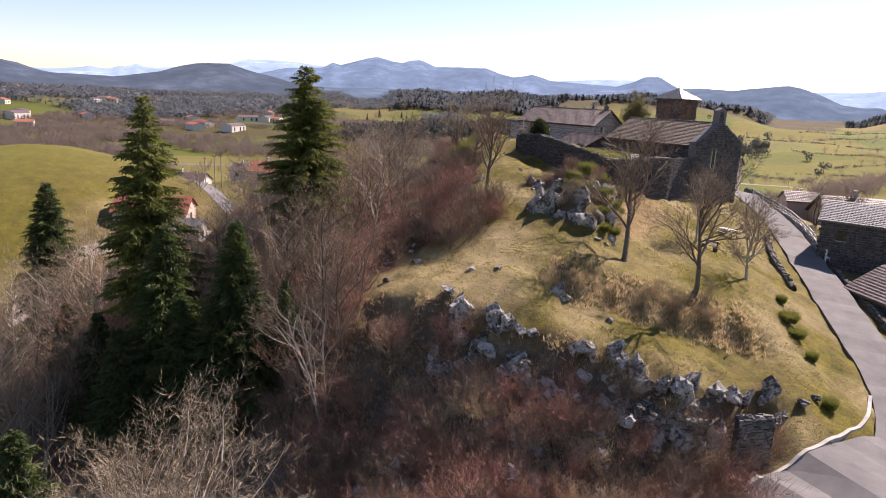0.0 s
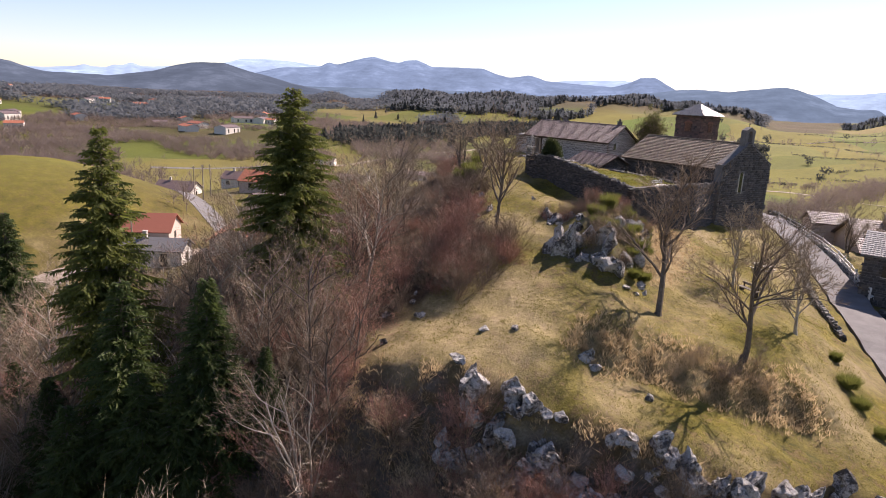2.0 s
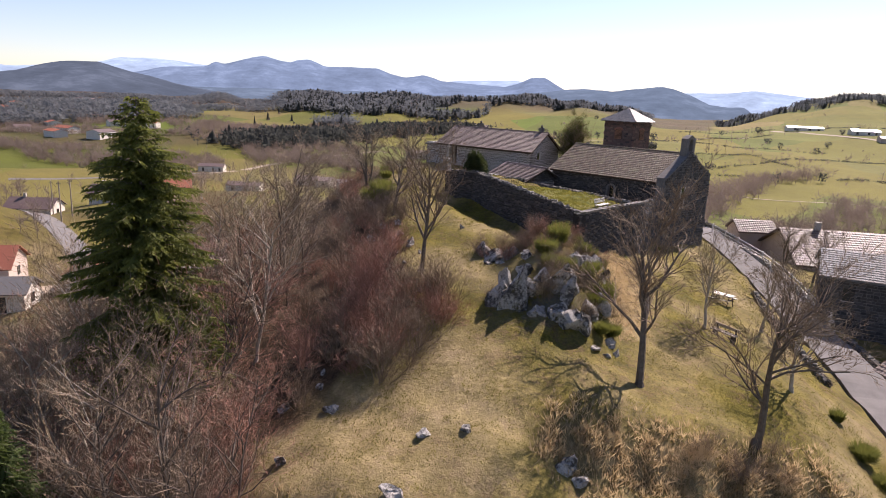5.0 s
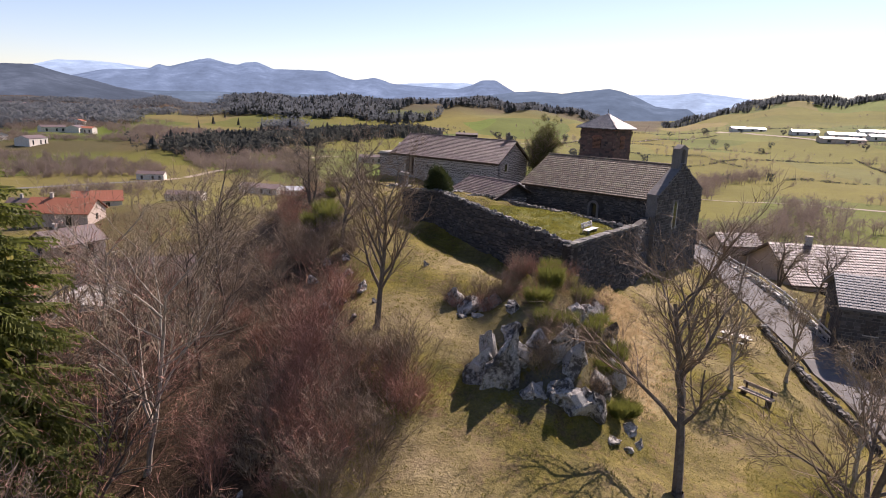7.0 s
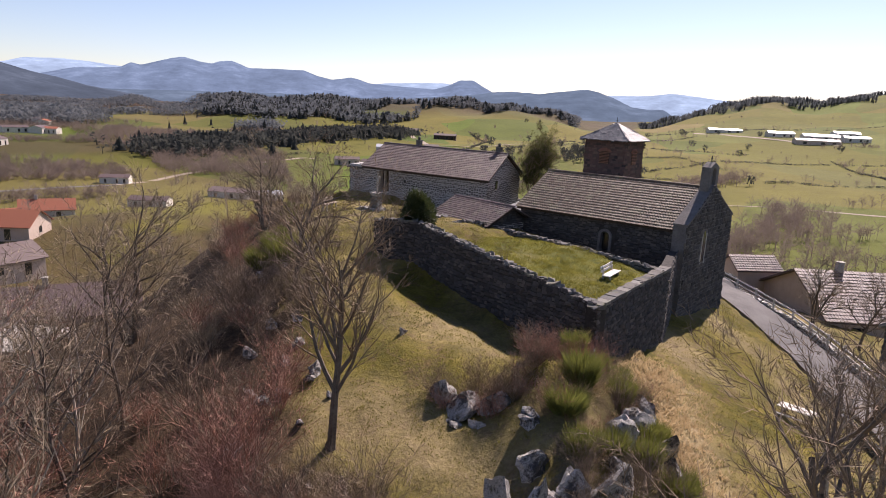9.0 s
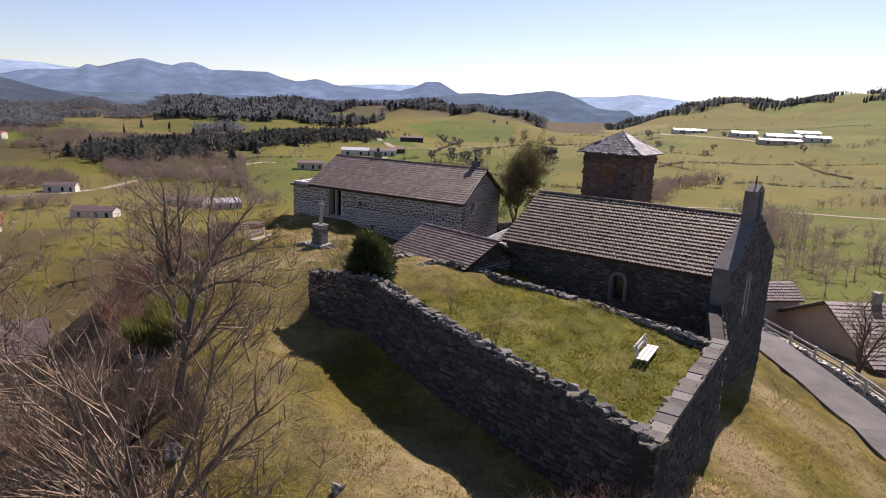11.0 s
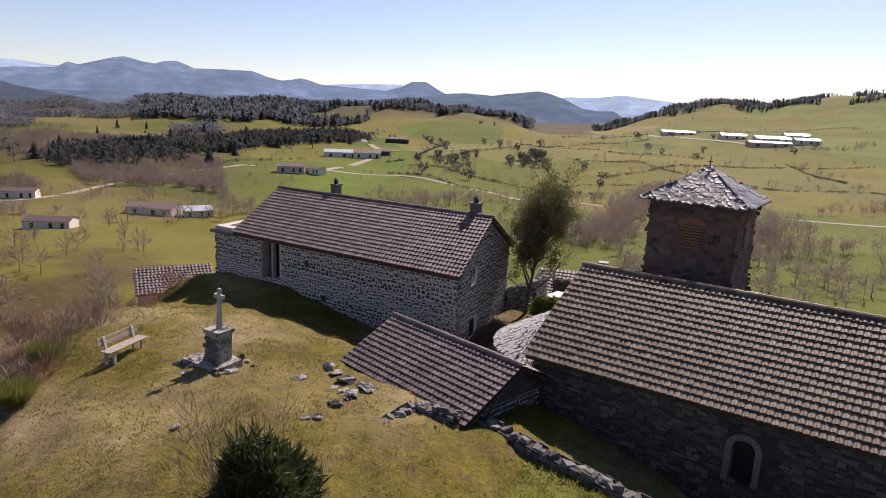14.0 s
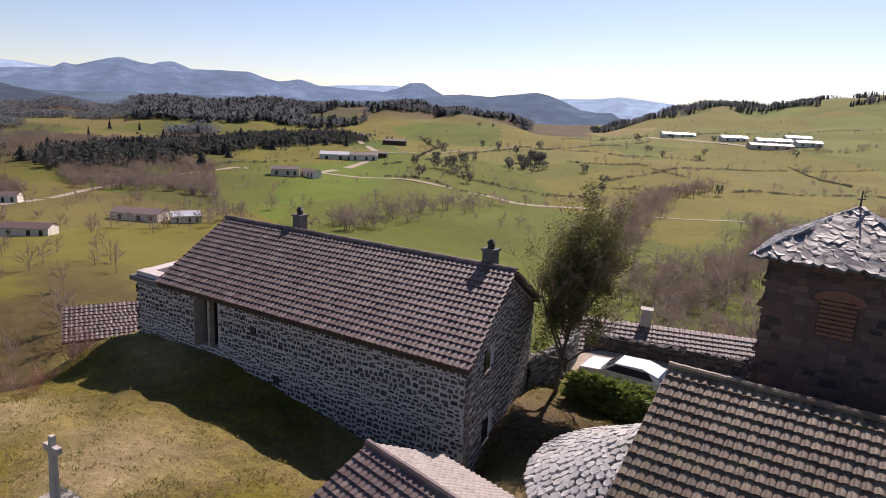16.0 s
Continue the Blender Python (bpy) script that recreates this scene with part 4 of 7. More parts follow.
for a, top in ((0.2, NR - 0.12), (NL - 0.95, NR + 0.35)):
    rise = 0.0 if a < 1 else 0.42
    edge = 0.3 if a < 1 else 0.02
    g = Shape().slab([N(a, edge, -16), N(a, edge, NE + rise), N(a, NW / 2, NR - 0.12 + rise), N(a, NW - edge, NE + rise), N(a, NW - edge, -16)], NU * (0.7 if a < 1 else 0.95))
    part("gable_wall", g, "dark_render" if a > 1 else "earth_joint", chapel, "weathered grey gable wall")
deck = Shape()
deck.slab([N(0, -0.02, NE - 0.02), N(NL - 0.95, -0.02, NE - 0.02), N(NL - 0.95, NW / 2, NR - 0.02), N(0, NW / 2, NR - 0.02)], (0, 0, -0.12))
deck.slab([N(0, NW / 2, NR - 0.02), N(NL - 0.95, NW / 2, NR - 0.02), N(NL - 0.95, NW, NE - 0.02), N(0, NW, NE - 0.02)], (0, 0, -0.12))
part("roof", deck, "dark_wood", chapel)
# bell gable: two piers, an arch and a cross on top
bell = Shape()
for b0, b1 in ((NW / 2 - 0.85, NW / 2 - 0.38), (NW / 2 + 0.38, NW / 2 + 0.85)):
    bell.slab([N(NL - 0.85, b0, NR + 1.15), N(NL - 0.2, b0, NR + 1.15), N(NL - 0.2, b1, NR + 1.15), N(NL - 0.85, b1, NR + 1.15)], (0, 0, -1.7))
arch = [(0.38 * math.cos(t), 0.38 * math.sin(t)) for t in (math.pi * k / 8 for k in range(9))]
top = [(0.85, 0.0), (0.85, 0.42), (0.0, 0.78), (-0.85, 0.42), (-0.85, 0.0)]
bell.slab([N(NL - 0.85, NW / 2 + x, NR + 1.15 + z) for x, z in top + arch[::-1]], NU * 0.65)
bg = part("bell_gable", bell, "dark_render", chapel, "small grey bell gable with an open arch")
part("bell", Shape().tube([N(NL - 0.52, NW / 2, NR + 1.35), N(NL - 0.52, NW / 2, NR + 1.2), N(NL - 0.52, NW / 2, NR + 0.95), N(NL - 0.52, NW / 2, NR + 0.8)], [0.05, 0.14, 0.18, 0.26], 10), "iron", bg, "dark bronze bell")
cx = N(NL - 0.52, NW / 2, NR + 1.9)
part("cross", Shape().box(-0.03, -0.03, 0, 0.03, 0.03, 0.5, Matrix.Translation(cx)).box(-0.16, -0.03, 0.28, 0.16, 0.03, 0.34, Matrix.Translation(cx) @ pose(0, 0, 0, 0, 0, 53)), "iron", bg)
# side window in the shaded wall, with a pale dressed surround
win = part("window", Shape().slab([N(7.45, 0.62, -9.0), N(8.3, 0.62, -9.0), N(8.3, 0.66, -9.0), N(7.45, 0.66, -9.0)], (0, 0, -1.4)), "glass_dark", chapel, "round-headed dark window")
for k in range(9):
    t0, t1 = math.pi * k / 9, math.pi * (k + 1) / 9
    part("arch_stone", Shape().slab([N(7.875 + r * math.cos(t), 0.22, -9.25 + r * math.sin(t)) for r, t in ((0.36, t0), (0.56, t0), (0.56, t1), (0.36, t1))], NV * 0.42), "dark_render", win)
for x in (7.32, 8.23):
    part("jamb", Shape().slab([N(x, 0.22, -9.25), N(x + 0.2, 0.22, -9.25), N(x + 0.2, 0.64, -9.25), N(x, 0.64, -9.25)], (0, 0, -1.15)), "dark_render", win)
# lancet window of the west gable
lw = part("window", Shape().slab([N(NL + 0.015, 3.4, -10.6), N(NL + 0.015, 3.95, -10.6), N(NL + 0.015, 3.95, -8.6), N(NL + 0.015, 3.67, -8.2), N(NL + 0.015, 3.4, -8.6)], NU * -0.05), "glass_dark", chapel, "tall narrow window")
part("jamb", Shape().slab([N(NL + 0.03, 3.22, -10.75), N(NL + 0.03, 3.38, -10.75), N(NL + 0.03, 3.38, -8.5), N(NL + 0.03, 3.22, -8.5)], NU * -0.06), "concrete", lw)
part("jamb", Shape().slab([N(NL + 0.03, 3.97, -10.75), N(NL + 0.03, 4.13, -10.75), N(NL + 0.03, 4.13, -8.5), N(NL + 0.03, 3.97, -8.5)], NU * -0.06), "concrete", lw)
cope = Shape()
for b0, b1, z0, z1 in ((0.0, NW / 2 - 0.85, NE + 0.42, NR + 0.28 - 0.74), (NW / 2 + 0.85, NW, NR + 0.28 - 0.74, NE + 0.42)):
    cope.slab([N(NL - 1.0, b0, z0 + 0.1), N(NL + 0.06, b0, z0 + 0.1), N(NL + 0.06, b1, z1 + 0.1), N(NL - 1.0, b1, z1 + 0.1)], (0, 0, -0.12))
part("coping", cope, "dark_render", chapel)
rubble(chapel, N(0.2, 0.28, 0).xy, N(NL, 0.28, 0).xy, lambda k: -13.5, lambda k: NE - 0.12, "basalt", 11, 0.28, 0.17, 0.02, 200, [(7.25, -10.4, 8.5, -8.6)], 0.02, False)
rubble(chapel, N(NL + 0.01, 0.0, 0).xy, N(NL + 0.01, NW, 0).xy, lambda k: -15.5, lambda k: NE + 0.35 + (NR - NE) * (1 - abs(2 * k - 1)), "basalt", 12, 0.42, 0.24, 0.05, 0, [(3.2, -10.8, 4.15, -8.2)])
tiled(chapel, N(-0.1, -0.1, NE), N(NL - 0.95, -0.1, NE), N(-0.1, NW / 2, NR), N(NL - 0.95, NW / 2, NR), "tile_old", 15, 300, 17, 0.21, near=lambda p: (p - N(2, 2, NE)).length)
tiled(chapel, N(NL - 0.95, NW + 0.1, NE), N(-0.1, NW + 0.1, NE), N(NL - 0.95, NW / 2, NR), N(-0.1, NW / 2, NR), "tile_old", 16, 0, 17, 0.21)
ridge_caps(chapel, N(-0.1, NW / 2, NR), N(NL - 0.95, NW / 2, NR), "tile_old")

# ---- the bell tower behind the nave ----
tower = thing("bell_tower", "square reddish stone bell tower under a stone-slab pyramid roof", "tower")
TC = Vector((13.55, 14.15, 0))
TU, TV = Vector((0.8204, -0.5718, 0)), Vector((0.5718, 0.8204, 0))


def T(a, b, z):
    return TC + TU * a + TV * b + Vector((0, 0, z))


TH, TZ = 1.88, -2.45
s = Shape()
rim = [(-TH, -TH), (TH, -TH), (TH, TH), (-TH, TH)]
s.slab([T(a, b, TZ) for a, b in rim], (0, 0, -12))
part("wall", s, "red_mortar", tower)
for k in range(4):
    (a0, b0), (a1, b1) = rim[k], rim[(k + 1) % 4]
    hole = [(1.38, -4.5, 2.38, -3.1)] if k in (0, 1) else []
    rubble(tower, T(a0, b0, 0).xy, T(a1, b1, 0).xy, lambda q: -13, lambda q: TZ, "red_stone", 20 + k, 0.36, 0.21, 0.025, 75, hole, 0.02)
for k, base in ((0, 0.0), (1, 90.0)):
    m = Matrix.Translation(T(0, 0, 0)) @ pose(0, 0, 0, 0, 0, -34.88 + base)
    lv = part("louvre_window", Shape().box(-0.48, -TH - 0.02, -4.45, 0.48, -TH + 0.05, -3.25, m), "dark_wood", tower, "arched belfry opening with reddish louvres")
    for i in range(9):
        part("slat", Shape().box(-0.45, -0.05, -0.012, 0.45, 0.05, 0.012, m @ Matrix.Translation((0, -TH - 0.06, -4.38 + i * 0.13)) @ pose(0, 0, 0, 35, 0, 0)), "louvre", lv)
    ar = Shape()
    for i in range(7):
        t0, t1 = math.pi * (0.18 + 0.64 * i / 7), math.pi * (0.18 + 0.64 * (i + 1) / 7)
        ar.slab([m @ Vector((r * math.cos(t), -TH - 0.05, -3.72 + r * 0.8 * math.sin(t))) for r, t in ((0.55, t0), (0.80, t0), (0.80, t1), (0.55, t1))], m.to_3x3() @ Vector((0, 0.12, 0)))
    part("arch", ar, "brick", lv, "brick relieving arch")
RH = 2.18
core = Shape().add([T(a * RH / TH, b * RH / TH, TZ + 0.1) for a, b in rim] + [T(0, 0, -0.98)] + [T(a * RH / TH, b * RH / TH, TZ - 0.02) for a, b in rim], [(0, 1, 4), (1, 2, 4), (2, 3, 4), (3, 0, 4), (8, 7, 6, 5), (0, 5, 6, 1), (1, 6, 7, 2), (2, 7, 8, 3), (3, 8, 5, 0)])
part("roof", core, "earth_joint", tower)
SLABS = []
for sd in range(5):
    r = random.Random(40 + sd)
    n = 6
    ring_ = [(math.cos(6.283 * i / n) * r.uniform(0.42, 0.58), math.sin(6.283 * i / n) * r.uniform(0.42, 0.58)) for i in range(n)]
    lo = [(x, y, -0.02) for x, y in ring_]
    hi = [(x * 0.86, y * 0.86, 0.05 + r.uniform(-0.015, 0.015)) for x, y in ring_]
    SLABS.append((lo + hi, [(6, 7, 8, 9), (9, 10, 11, 6)] + [(i, (i + 1) % n, 6 + (i + 1) % n, 6 + i) for i in range(n)]))


def slabbed(parent, spots, seed, mat="slab", keep=300):
    """Split-stone slabs. spots: (place, across, up the slope, width, length)."""
    rnd = random.Random(seed)
    placed = []
    for at, across, up, w, l in spots:
        nor = across.cross(up).normalized()
        m = Matrix((across * w, up * l, nor)).transposed().to_4x4()
        placed.append((Matrix.Translation(at + nor * rnd.uniform(0.02, 0.04)) @ m @ Matrix.Rotation(rnd.uniform(-0.03, 0.02), 4, "X") @ Matrix.Rotation(rnd.uniform(-0.4, 0.4), 4, "Z"), rnd.randrange(len(SLABS))))
    lay(parent, "stone_slab", SLABS, placed, mat, keep)


spots = []
rnd = random.Random(8)
for k in range(4):
    a, b = (T(x * RH / TH, y * RH / TH, TZ + 0.1) for x, y in (rim[k], rim[(k + 1) % 4]))
    apex = T(0, 0, -0.98)
    for i in range(13):
        t = i / 13
        p, q = a.lerp(apex, t), b.lerp(apex, t)
        n = max(1, int((q - p).length / 0.29))
        for j in range(n):
            across = (q - p).normalized()
            up = (apex - (a + b) / 2).normalized()
            spots.append((p.lerp(q, (j + 0.5 + rnd.uniform(-0.2, 0.2)) / n), across, up, 0.46 * rnd.uniform(0.8, 1.25), 0.52 * rnd.uniform(0.85, 1.2)))
slabbed(tower, spots, 9, "slab_dark")
part("finial", Shape().tube([T(0, 0, -1.0), T(0, 0, -0.45)], [0.035, 0.015], 6).box(-0.12, -0.012, -0.72, 0.12, 0.012, -0.69, Matrix.Translation(T(0, 0, 0))), "iron", tower, "thin iron finial")

# ---- the apse with its stone-slab half cone ----
apse = thing("apse", "round apse under a pale split-stone slab roof", "apse")
AC = N(0.35, NW / 2 - 0.1, 0)
AR = 3.75
n = 20
arc = [math.radians(-95 + 190 * k / n) for k in range(n + 1)]


def A(t, r, z):
    return AC - NU * (r * math.cos(t)) + NV * (r * math.sin(t)) + Vector((0, 0, z))


s = Shape()
s.add([A(t, AR - 0.3, z) for z in (-14, -8.8) for t in arc], [(k, k + 1, n + 2 + k, n + 1 + k) for k in range(n)])
part("wall", s, "mortar", apse)
s = Shape()
s.add([A(t, AR, -8.75) for t in arc] + [A(0, 0.05, -6.7)] + [A(t, AR, -8.9) for t in arc], [(k, k + 1, n + 1) for k in range(n)] + [(k, n + 2 + k, n + 3 + k, k + 1) for k in range(n)])
part("roof", s, "earth_joint", apse)
spots = []
for i in range(17):
    r = AR * (1 - i / 17.3) + 0.02
    m_ = max(3, int(r * 3.3 / 0.27))
    for j in range(m_):
        t = math.radians(-95 + 190 * (j + 0.5 + rnd.uniform(-0.15, 0.15)) / m_)
        z = -8.75 + 2.05 * (1 - r / AR)
        out = (A(t, 1, 0) - A(t, 0, 0)).normalized()
        across = Vector((0, 0, 1)).cross(-out).normalized()
        up = (-out * AR + Vector((0, 0, 2.05))).normalized()
        spots.append((A(t, r, z), -across if across.cross(up).z < 0 else across, up, 0.31 * rnd.uniform(0.75, 1.2), 0.36 * rnd.uniform(0.8, 1.2)))
slabbed(apse, spots, 10)

# ---- the low shed between house and chapel ----
SO, SU, SV = Vector((-2.2, 9.65, 0)), Vector((0.70, -0.714, 0)), Vector((0.714, 0.70, 0))


def S(a, b, z):
    return SO + SU * a + SV * b + Vector((0, 0, z))


shed = thing("shed", "low stone shed under a brown tiled pitched roof", "shed")
SE, SR, SW, SL = -9.28, -7.88, 5.5, 8.0
SL2 = SL - 1.3
s = Shape().slab([S(0.35, 0.3, SE), S(SL2, 0.3, SE), S(SL2, SW - 0.3, SE), S(0.35, SW - 0.3, SE)], (0, 0, -3))
part("wall", s, "mortar", shed)
part("gable_wall", Shape().slab([S(SL2 - 0.3, 0.3, SE), S(SL2 - 0.3, SW / 2, SR - 0.1), S(SL2 - 0.3, SW - 0.3, SE)], SU * 0.3), "earth_joint", shed)
rubble(shed, S(SL2, 0.3, 0).xy, S(SL2, SW - 0.3, 0).xy, lambda k: -11.5, lambda k: SE + 1.1 * (1 - abs(2 * k - 1)), "basalt", 35, 0.33, 0.2, 0.04)
part("gable_wall", Shape().slab([S(0.35, 0.3, SE), S(0.35, SW / 2, SR - 0.1), S(0.35, SW - 0.3, SE)], SU * 0.3), "mortar", shed)
deck = Shape()
deck.slab([S(0, 0, SE - 0.02), S(SL - 0.8, 0, SE - 0.02), S(SL - 0.8, SW / 2, SR - 0.02), S(0, SW / 2, SR - 0.02)], (0, 0, -0.1))
deck.slab([S(0, SW / 2, SR - 0.02), S(SL - 0.8, SW / 2, SR - 0.02), S(SL - 0.8, SW, SE - 0.02), S(0, SW, SE - 0.02)], (0, 0, -0.1))
part("roof", deck, "dark_wood", shed)
rubble(shed, S(0.33, SW - 0.3, 0).xy, S(0.33, 0.3, 0).xy, lambda k: -11.5, lambda k: SE + 1.1 * (1 - abs(2 * k - 1)), "basalt", 31, 0.33, 0.2, 0.04)
rubble(shed, S(0.35, 0.28, 0).xy, S(SL2, 0.28, 0).xy, lambda k: -11.5, lambda k: SE - 0.1, "basalt", 32, 0.33, 0.2, 0.04)
tiled(shed, S(-0.1, -0.1, SE), S(SL - 0.8, -0.1, SE), S(-0.1, SW / 2, SR), S(SL - 0.8, SW / 2, SR), "tile", 33, 300, 12, 0.21)
tiled(shed, S(SL - 0.8, SW + 0.1, SE), S(-0.1, SW + 0.1, SE), S(SL - 0.8, SW / 2, SR), S(-0.1, SW / 2, SR), "tile_sunlit", 34, 100, 12, 0.21)
ridge_caps(shed, S(-0.1, SW / 2, SR), S(SL - 0.8, SW / 2, SR), "tile")

# ---- the walled terrace ----
TERRACE = [(-4.7, -3.2), (-1.8, -4.6), (1.7, -9.3), (8.4, -15.8), (14.0, -6.4), (16.2, 0.1)]
WALL_TOP = [-7.75, -7.5, -7.85, -9.0, -9.1, -9.3]


def terrace_z(x, y):
    return -9.25 - 0.035 * (x - 4) + 0.05 * (np.minimum(y, -1.0) + 4) - 0.13 * np.maximum(y + 1.0, 0) + 0.06 * waves(np.asarray(x, float), np.asarray(y, float), 3.0, 41)


inner = [(-4.6, -2.6), (-1.7, -4.1), (1.9, -8.8), (8.45, -15.2), (13.5, -6.8), (11.6, -3.4), (9.0, -0.4), (4.6, 4.6), (1.4, 4.6), (-0.6, 6.2), (-3.0, 2.5)]


def inside(px, py, poly):
    hit = False
    for (x0, y0), (x1, y1) in zip(poly, poly[1:] + poly[:1]):
        if (y0 > py) != (y1 > py) and px < (x1 - x0) * (py - y0) / (y1 - y0) + x0:
            hit = not hit
    return hit


bm = bmesh.new()
ring_ = [bm.verts.new((x, y, 0)) for x, y in inner]
bm.faces.new(ring_)
bmesh.ops.triangulate(bm, faces=bm.faces[:])
for _ in range(5):
    bmesh.ops.subdivide_edges(bm, edges=[e for e in bm.edges if e.calc_length() > 0.9], cuts=1)
    bmesh.ops.triangulate(bm, faces=[f for f in bm.faces if len(f.verts) > 3])
for v in bm.verts:
    v.co.z = float(terrace_z(v.co.x, v.co.y))
edge = [e for e in bm.edges if e.is_boundary]
out_ = bmesh.ops.extrude_edge_only(bm, edges=edge)
for v in [g for g in out_["geom"] if isinstance(g, bmesh.types.BMVert)]:
    v.co.z -= 3.0
bmesh.ops.recalc_face_normals(bm, faces=bm.faces[:])
me = bpy.data.meshes.new("terrace")
bm.to_mesh(me)
bm.free()
me.materials.append(MAT["ground"])
at = me.attributes.new("dry", "FLOAT", "POINT")
at.data.foreach_set("value", [0.0 + 0.22 * math.sin(v.co.x * 0.9) * math.cos(v.co.y * 0.7) for v in me.vertices])
me.attributes.new("lush", "FLOAT", "POINT").data.foreach_set("value", [0.6] * len(me.vertices))
me.shade_smooth()
tagged(new("terrace", me), "raised grass terrace held by a dry-stone wall", "terrace", kind="structure")
wall_thing = thing("retaining_wall", "tall dry-stone retaining wall of the terrace, its face darkened for shade", "wall")
core = Shape()
for i in range(len(TERRACE) - 1):
    (x0, y0), (x1, y1) = TERRACE[i], TERRACE[i + 1]
    way = Vector((x1 - x0, y1 - y0, 0)).normalized()
    inn = Vector((-way.y, way.x, 0)) * 0.62
    z0, z1 = WALL_TOP[i], WALL_TOP[i + 1]
    lo = min(float(ground_z(x0, y0)), float(ground_z(x1, y1))) - 1.5
    a, b = Vector((x0, y0, z0 - 0.1)), Vector((x1, y1, z1 - 0.1))
    core.add([a, b, b + inn, a + inn] + [Vector((v.x, v.y, lo)) for v in (a, b, b + inn, a + inn)], [(0, 1, 2, 3), (0, 4, 5, 1), (1, 5, 6, 2), (2, 6, 7, 3), (3, 7, 4, 0)])
part("core", core, "earth_joint", wall_thing)
for i in range(len(TERRACE) - 1):
    p0, p1 = TERRACE[i], TERRACE[i + 1]
    z0, z1 = WALL_TOP[i], WALL_TOP[i + 1]
    low = lambda k, p0=p0, p1=p1: float(ground_z(p0[0] + (p1[0] - p0[0]) * k, p0[1] + (p1[1] - p0[1]) * k)) - 0.4
    # Darker stones than the caps: the shade on the face is in their colour.
    rubble(wall_thing, p0, p1, low, lambda k, z0=z0, z1=z1: z0 + (z1 - z0) * k + 0.1, "basalt", 50 + i, 0.31, 0.18, 0.08, 70, (), 0.02, False)
# loose cap stones along the top
CAPS = stone_units(5, 77, 0.45)
placed = []
for i in range(len(TERRACE) - 2):
    a, b = Vector((*TERRACE[i], WALL_TOP[i])), Vector((*TERRACE[i + 1], WALL_TOP[i + 1]))
    way = (b - a).normalized()
    inn = Vector((-way.y, way.x, 0))
    s_ = 0.0
    while s_ < (b - a).length:
        for k in (0.14, 0.46):
            at_ = a + way * (s_ + rnd.uniform(-0.1, 0.1)) + inn * (k + rnd.uniform(-0.06, 0.06))
            big = rnd.uniform(0.22, 0.48)
            placed.append((Matrix.Translation(at_ - Vector((0, 0, 0.04))) @ Matrix.Rotation(rnd.uniform(0, 6.28), 4, "Z") @ Matrix.Rotation(-math.pi / 2 + rnd.uniform(-0.25, 0.25), 4, "X") @ Matrix.Diagonal((big, rnd.uniform(0.12, 0.3) if i < 3 else 0.1, big * rnd.uniform(0.6, 1.0), 1)), rnd.randrange(5)))
        s_ += 0.36
lay(wall_thing, "cap_stone", CAPS, placed, "dry_stone", 150)


# ---- trees and shrubs ----
def tubes(segs, sides):
    """Tapered tubes for rows of (start, end, start radius, end radius)."""
    segs = np.asarray(segs, float)
    p, q, r0, r1 = segs[:, :3], segs[:, 3:6], segs[:, 6], segs[:, 7]
    way = q - p
    way /= np.linalg.norm(way, axis=1, keepdims=True) + 1e-9
    side = np.cross(way, [0.31, 0.88, 0.36])
    side /= np.linalg.norm(side, axis=1, keepdims=True) + 1e-9
    up = np.cross(side, way)
    ang = 2 * np.pi * np.arange(sides) / sides
    ring = np.cos(ang)[None, :, None] * side[:, None] + np.sin(ang)[None, :, None] * up[:, None]
    v = np.concatenate([p[:, None] + ring * r0[:, None, None], q[:, None] + ring * r1[:, None, None]], 1).reshape(-1, 3)
    k = np.arange(sides)
    f = np.stack([k, (k + 1) % sides, sides + (k + 1) % sides, sides + k], -1)
    f = (f[None] + (np.arange(len(segs)) * 2 * sides)[:, None, None]).reshape(-1, 4)
    return v, f


def blades(starts, ends, widths, seed):
    """Slim diamonds from start to end."""
    rnd = np.random.RandomState(seed)
    a, b = np.asarray(starts, float), np.asarray(ends, float)
    side = np.cross(b - a, rnd.normal(size=a.shape))
    side /= np.linalg.norm(side, axis=1, keepdims=True) + 1e-9
    w = np.asarray(widths, float)[:, None]
    mid = a * 0.55 + b * 0.45
    v = np.stack([a, mid + side * w / 2, b, mid - side * w / 2], 1).reshape(-1, 3)
    f = np.arange(len(a) * 4).reshape(-1, 4)
    return v, f


def slivers(starts, ends, widths, seed):
    """Thin triangles that taper from start to end."""
    rnd = np.random.RandomState(seed)
    a, b = np.asarray(starts, float), np.asarray(ends, float)
    side = np.cross(b - a, rnd.normal(size=a.shape))
    side /= np.linalg.norm(side, axis=1, keepdims=True) + 1e-9
    w = np.asarray(widths, float)[:, None]
    return np.stack([a + side * w / 2, b, a - side * w / 2], 1).reshape(-1, 3), np.arange(len(a) * 3).reshape(-1, 3)


def joined(name, groups, mat):
    vs, fs, n = [], [], 0
    cut = any(f.shape[1] == 3 for v, f in groups)
    for v, f in groups:
        if cut and f.shape[1] == 4:
            f = np.concatenate([f[:, (0, 1, 2)], f[:, (0, 2, 3)]])
        vs.append(v)
        fs.append(f + n)
        n += len(v)
    return bulk(name, np.concatenate(vs), np.concatenate(fs), mat)


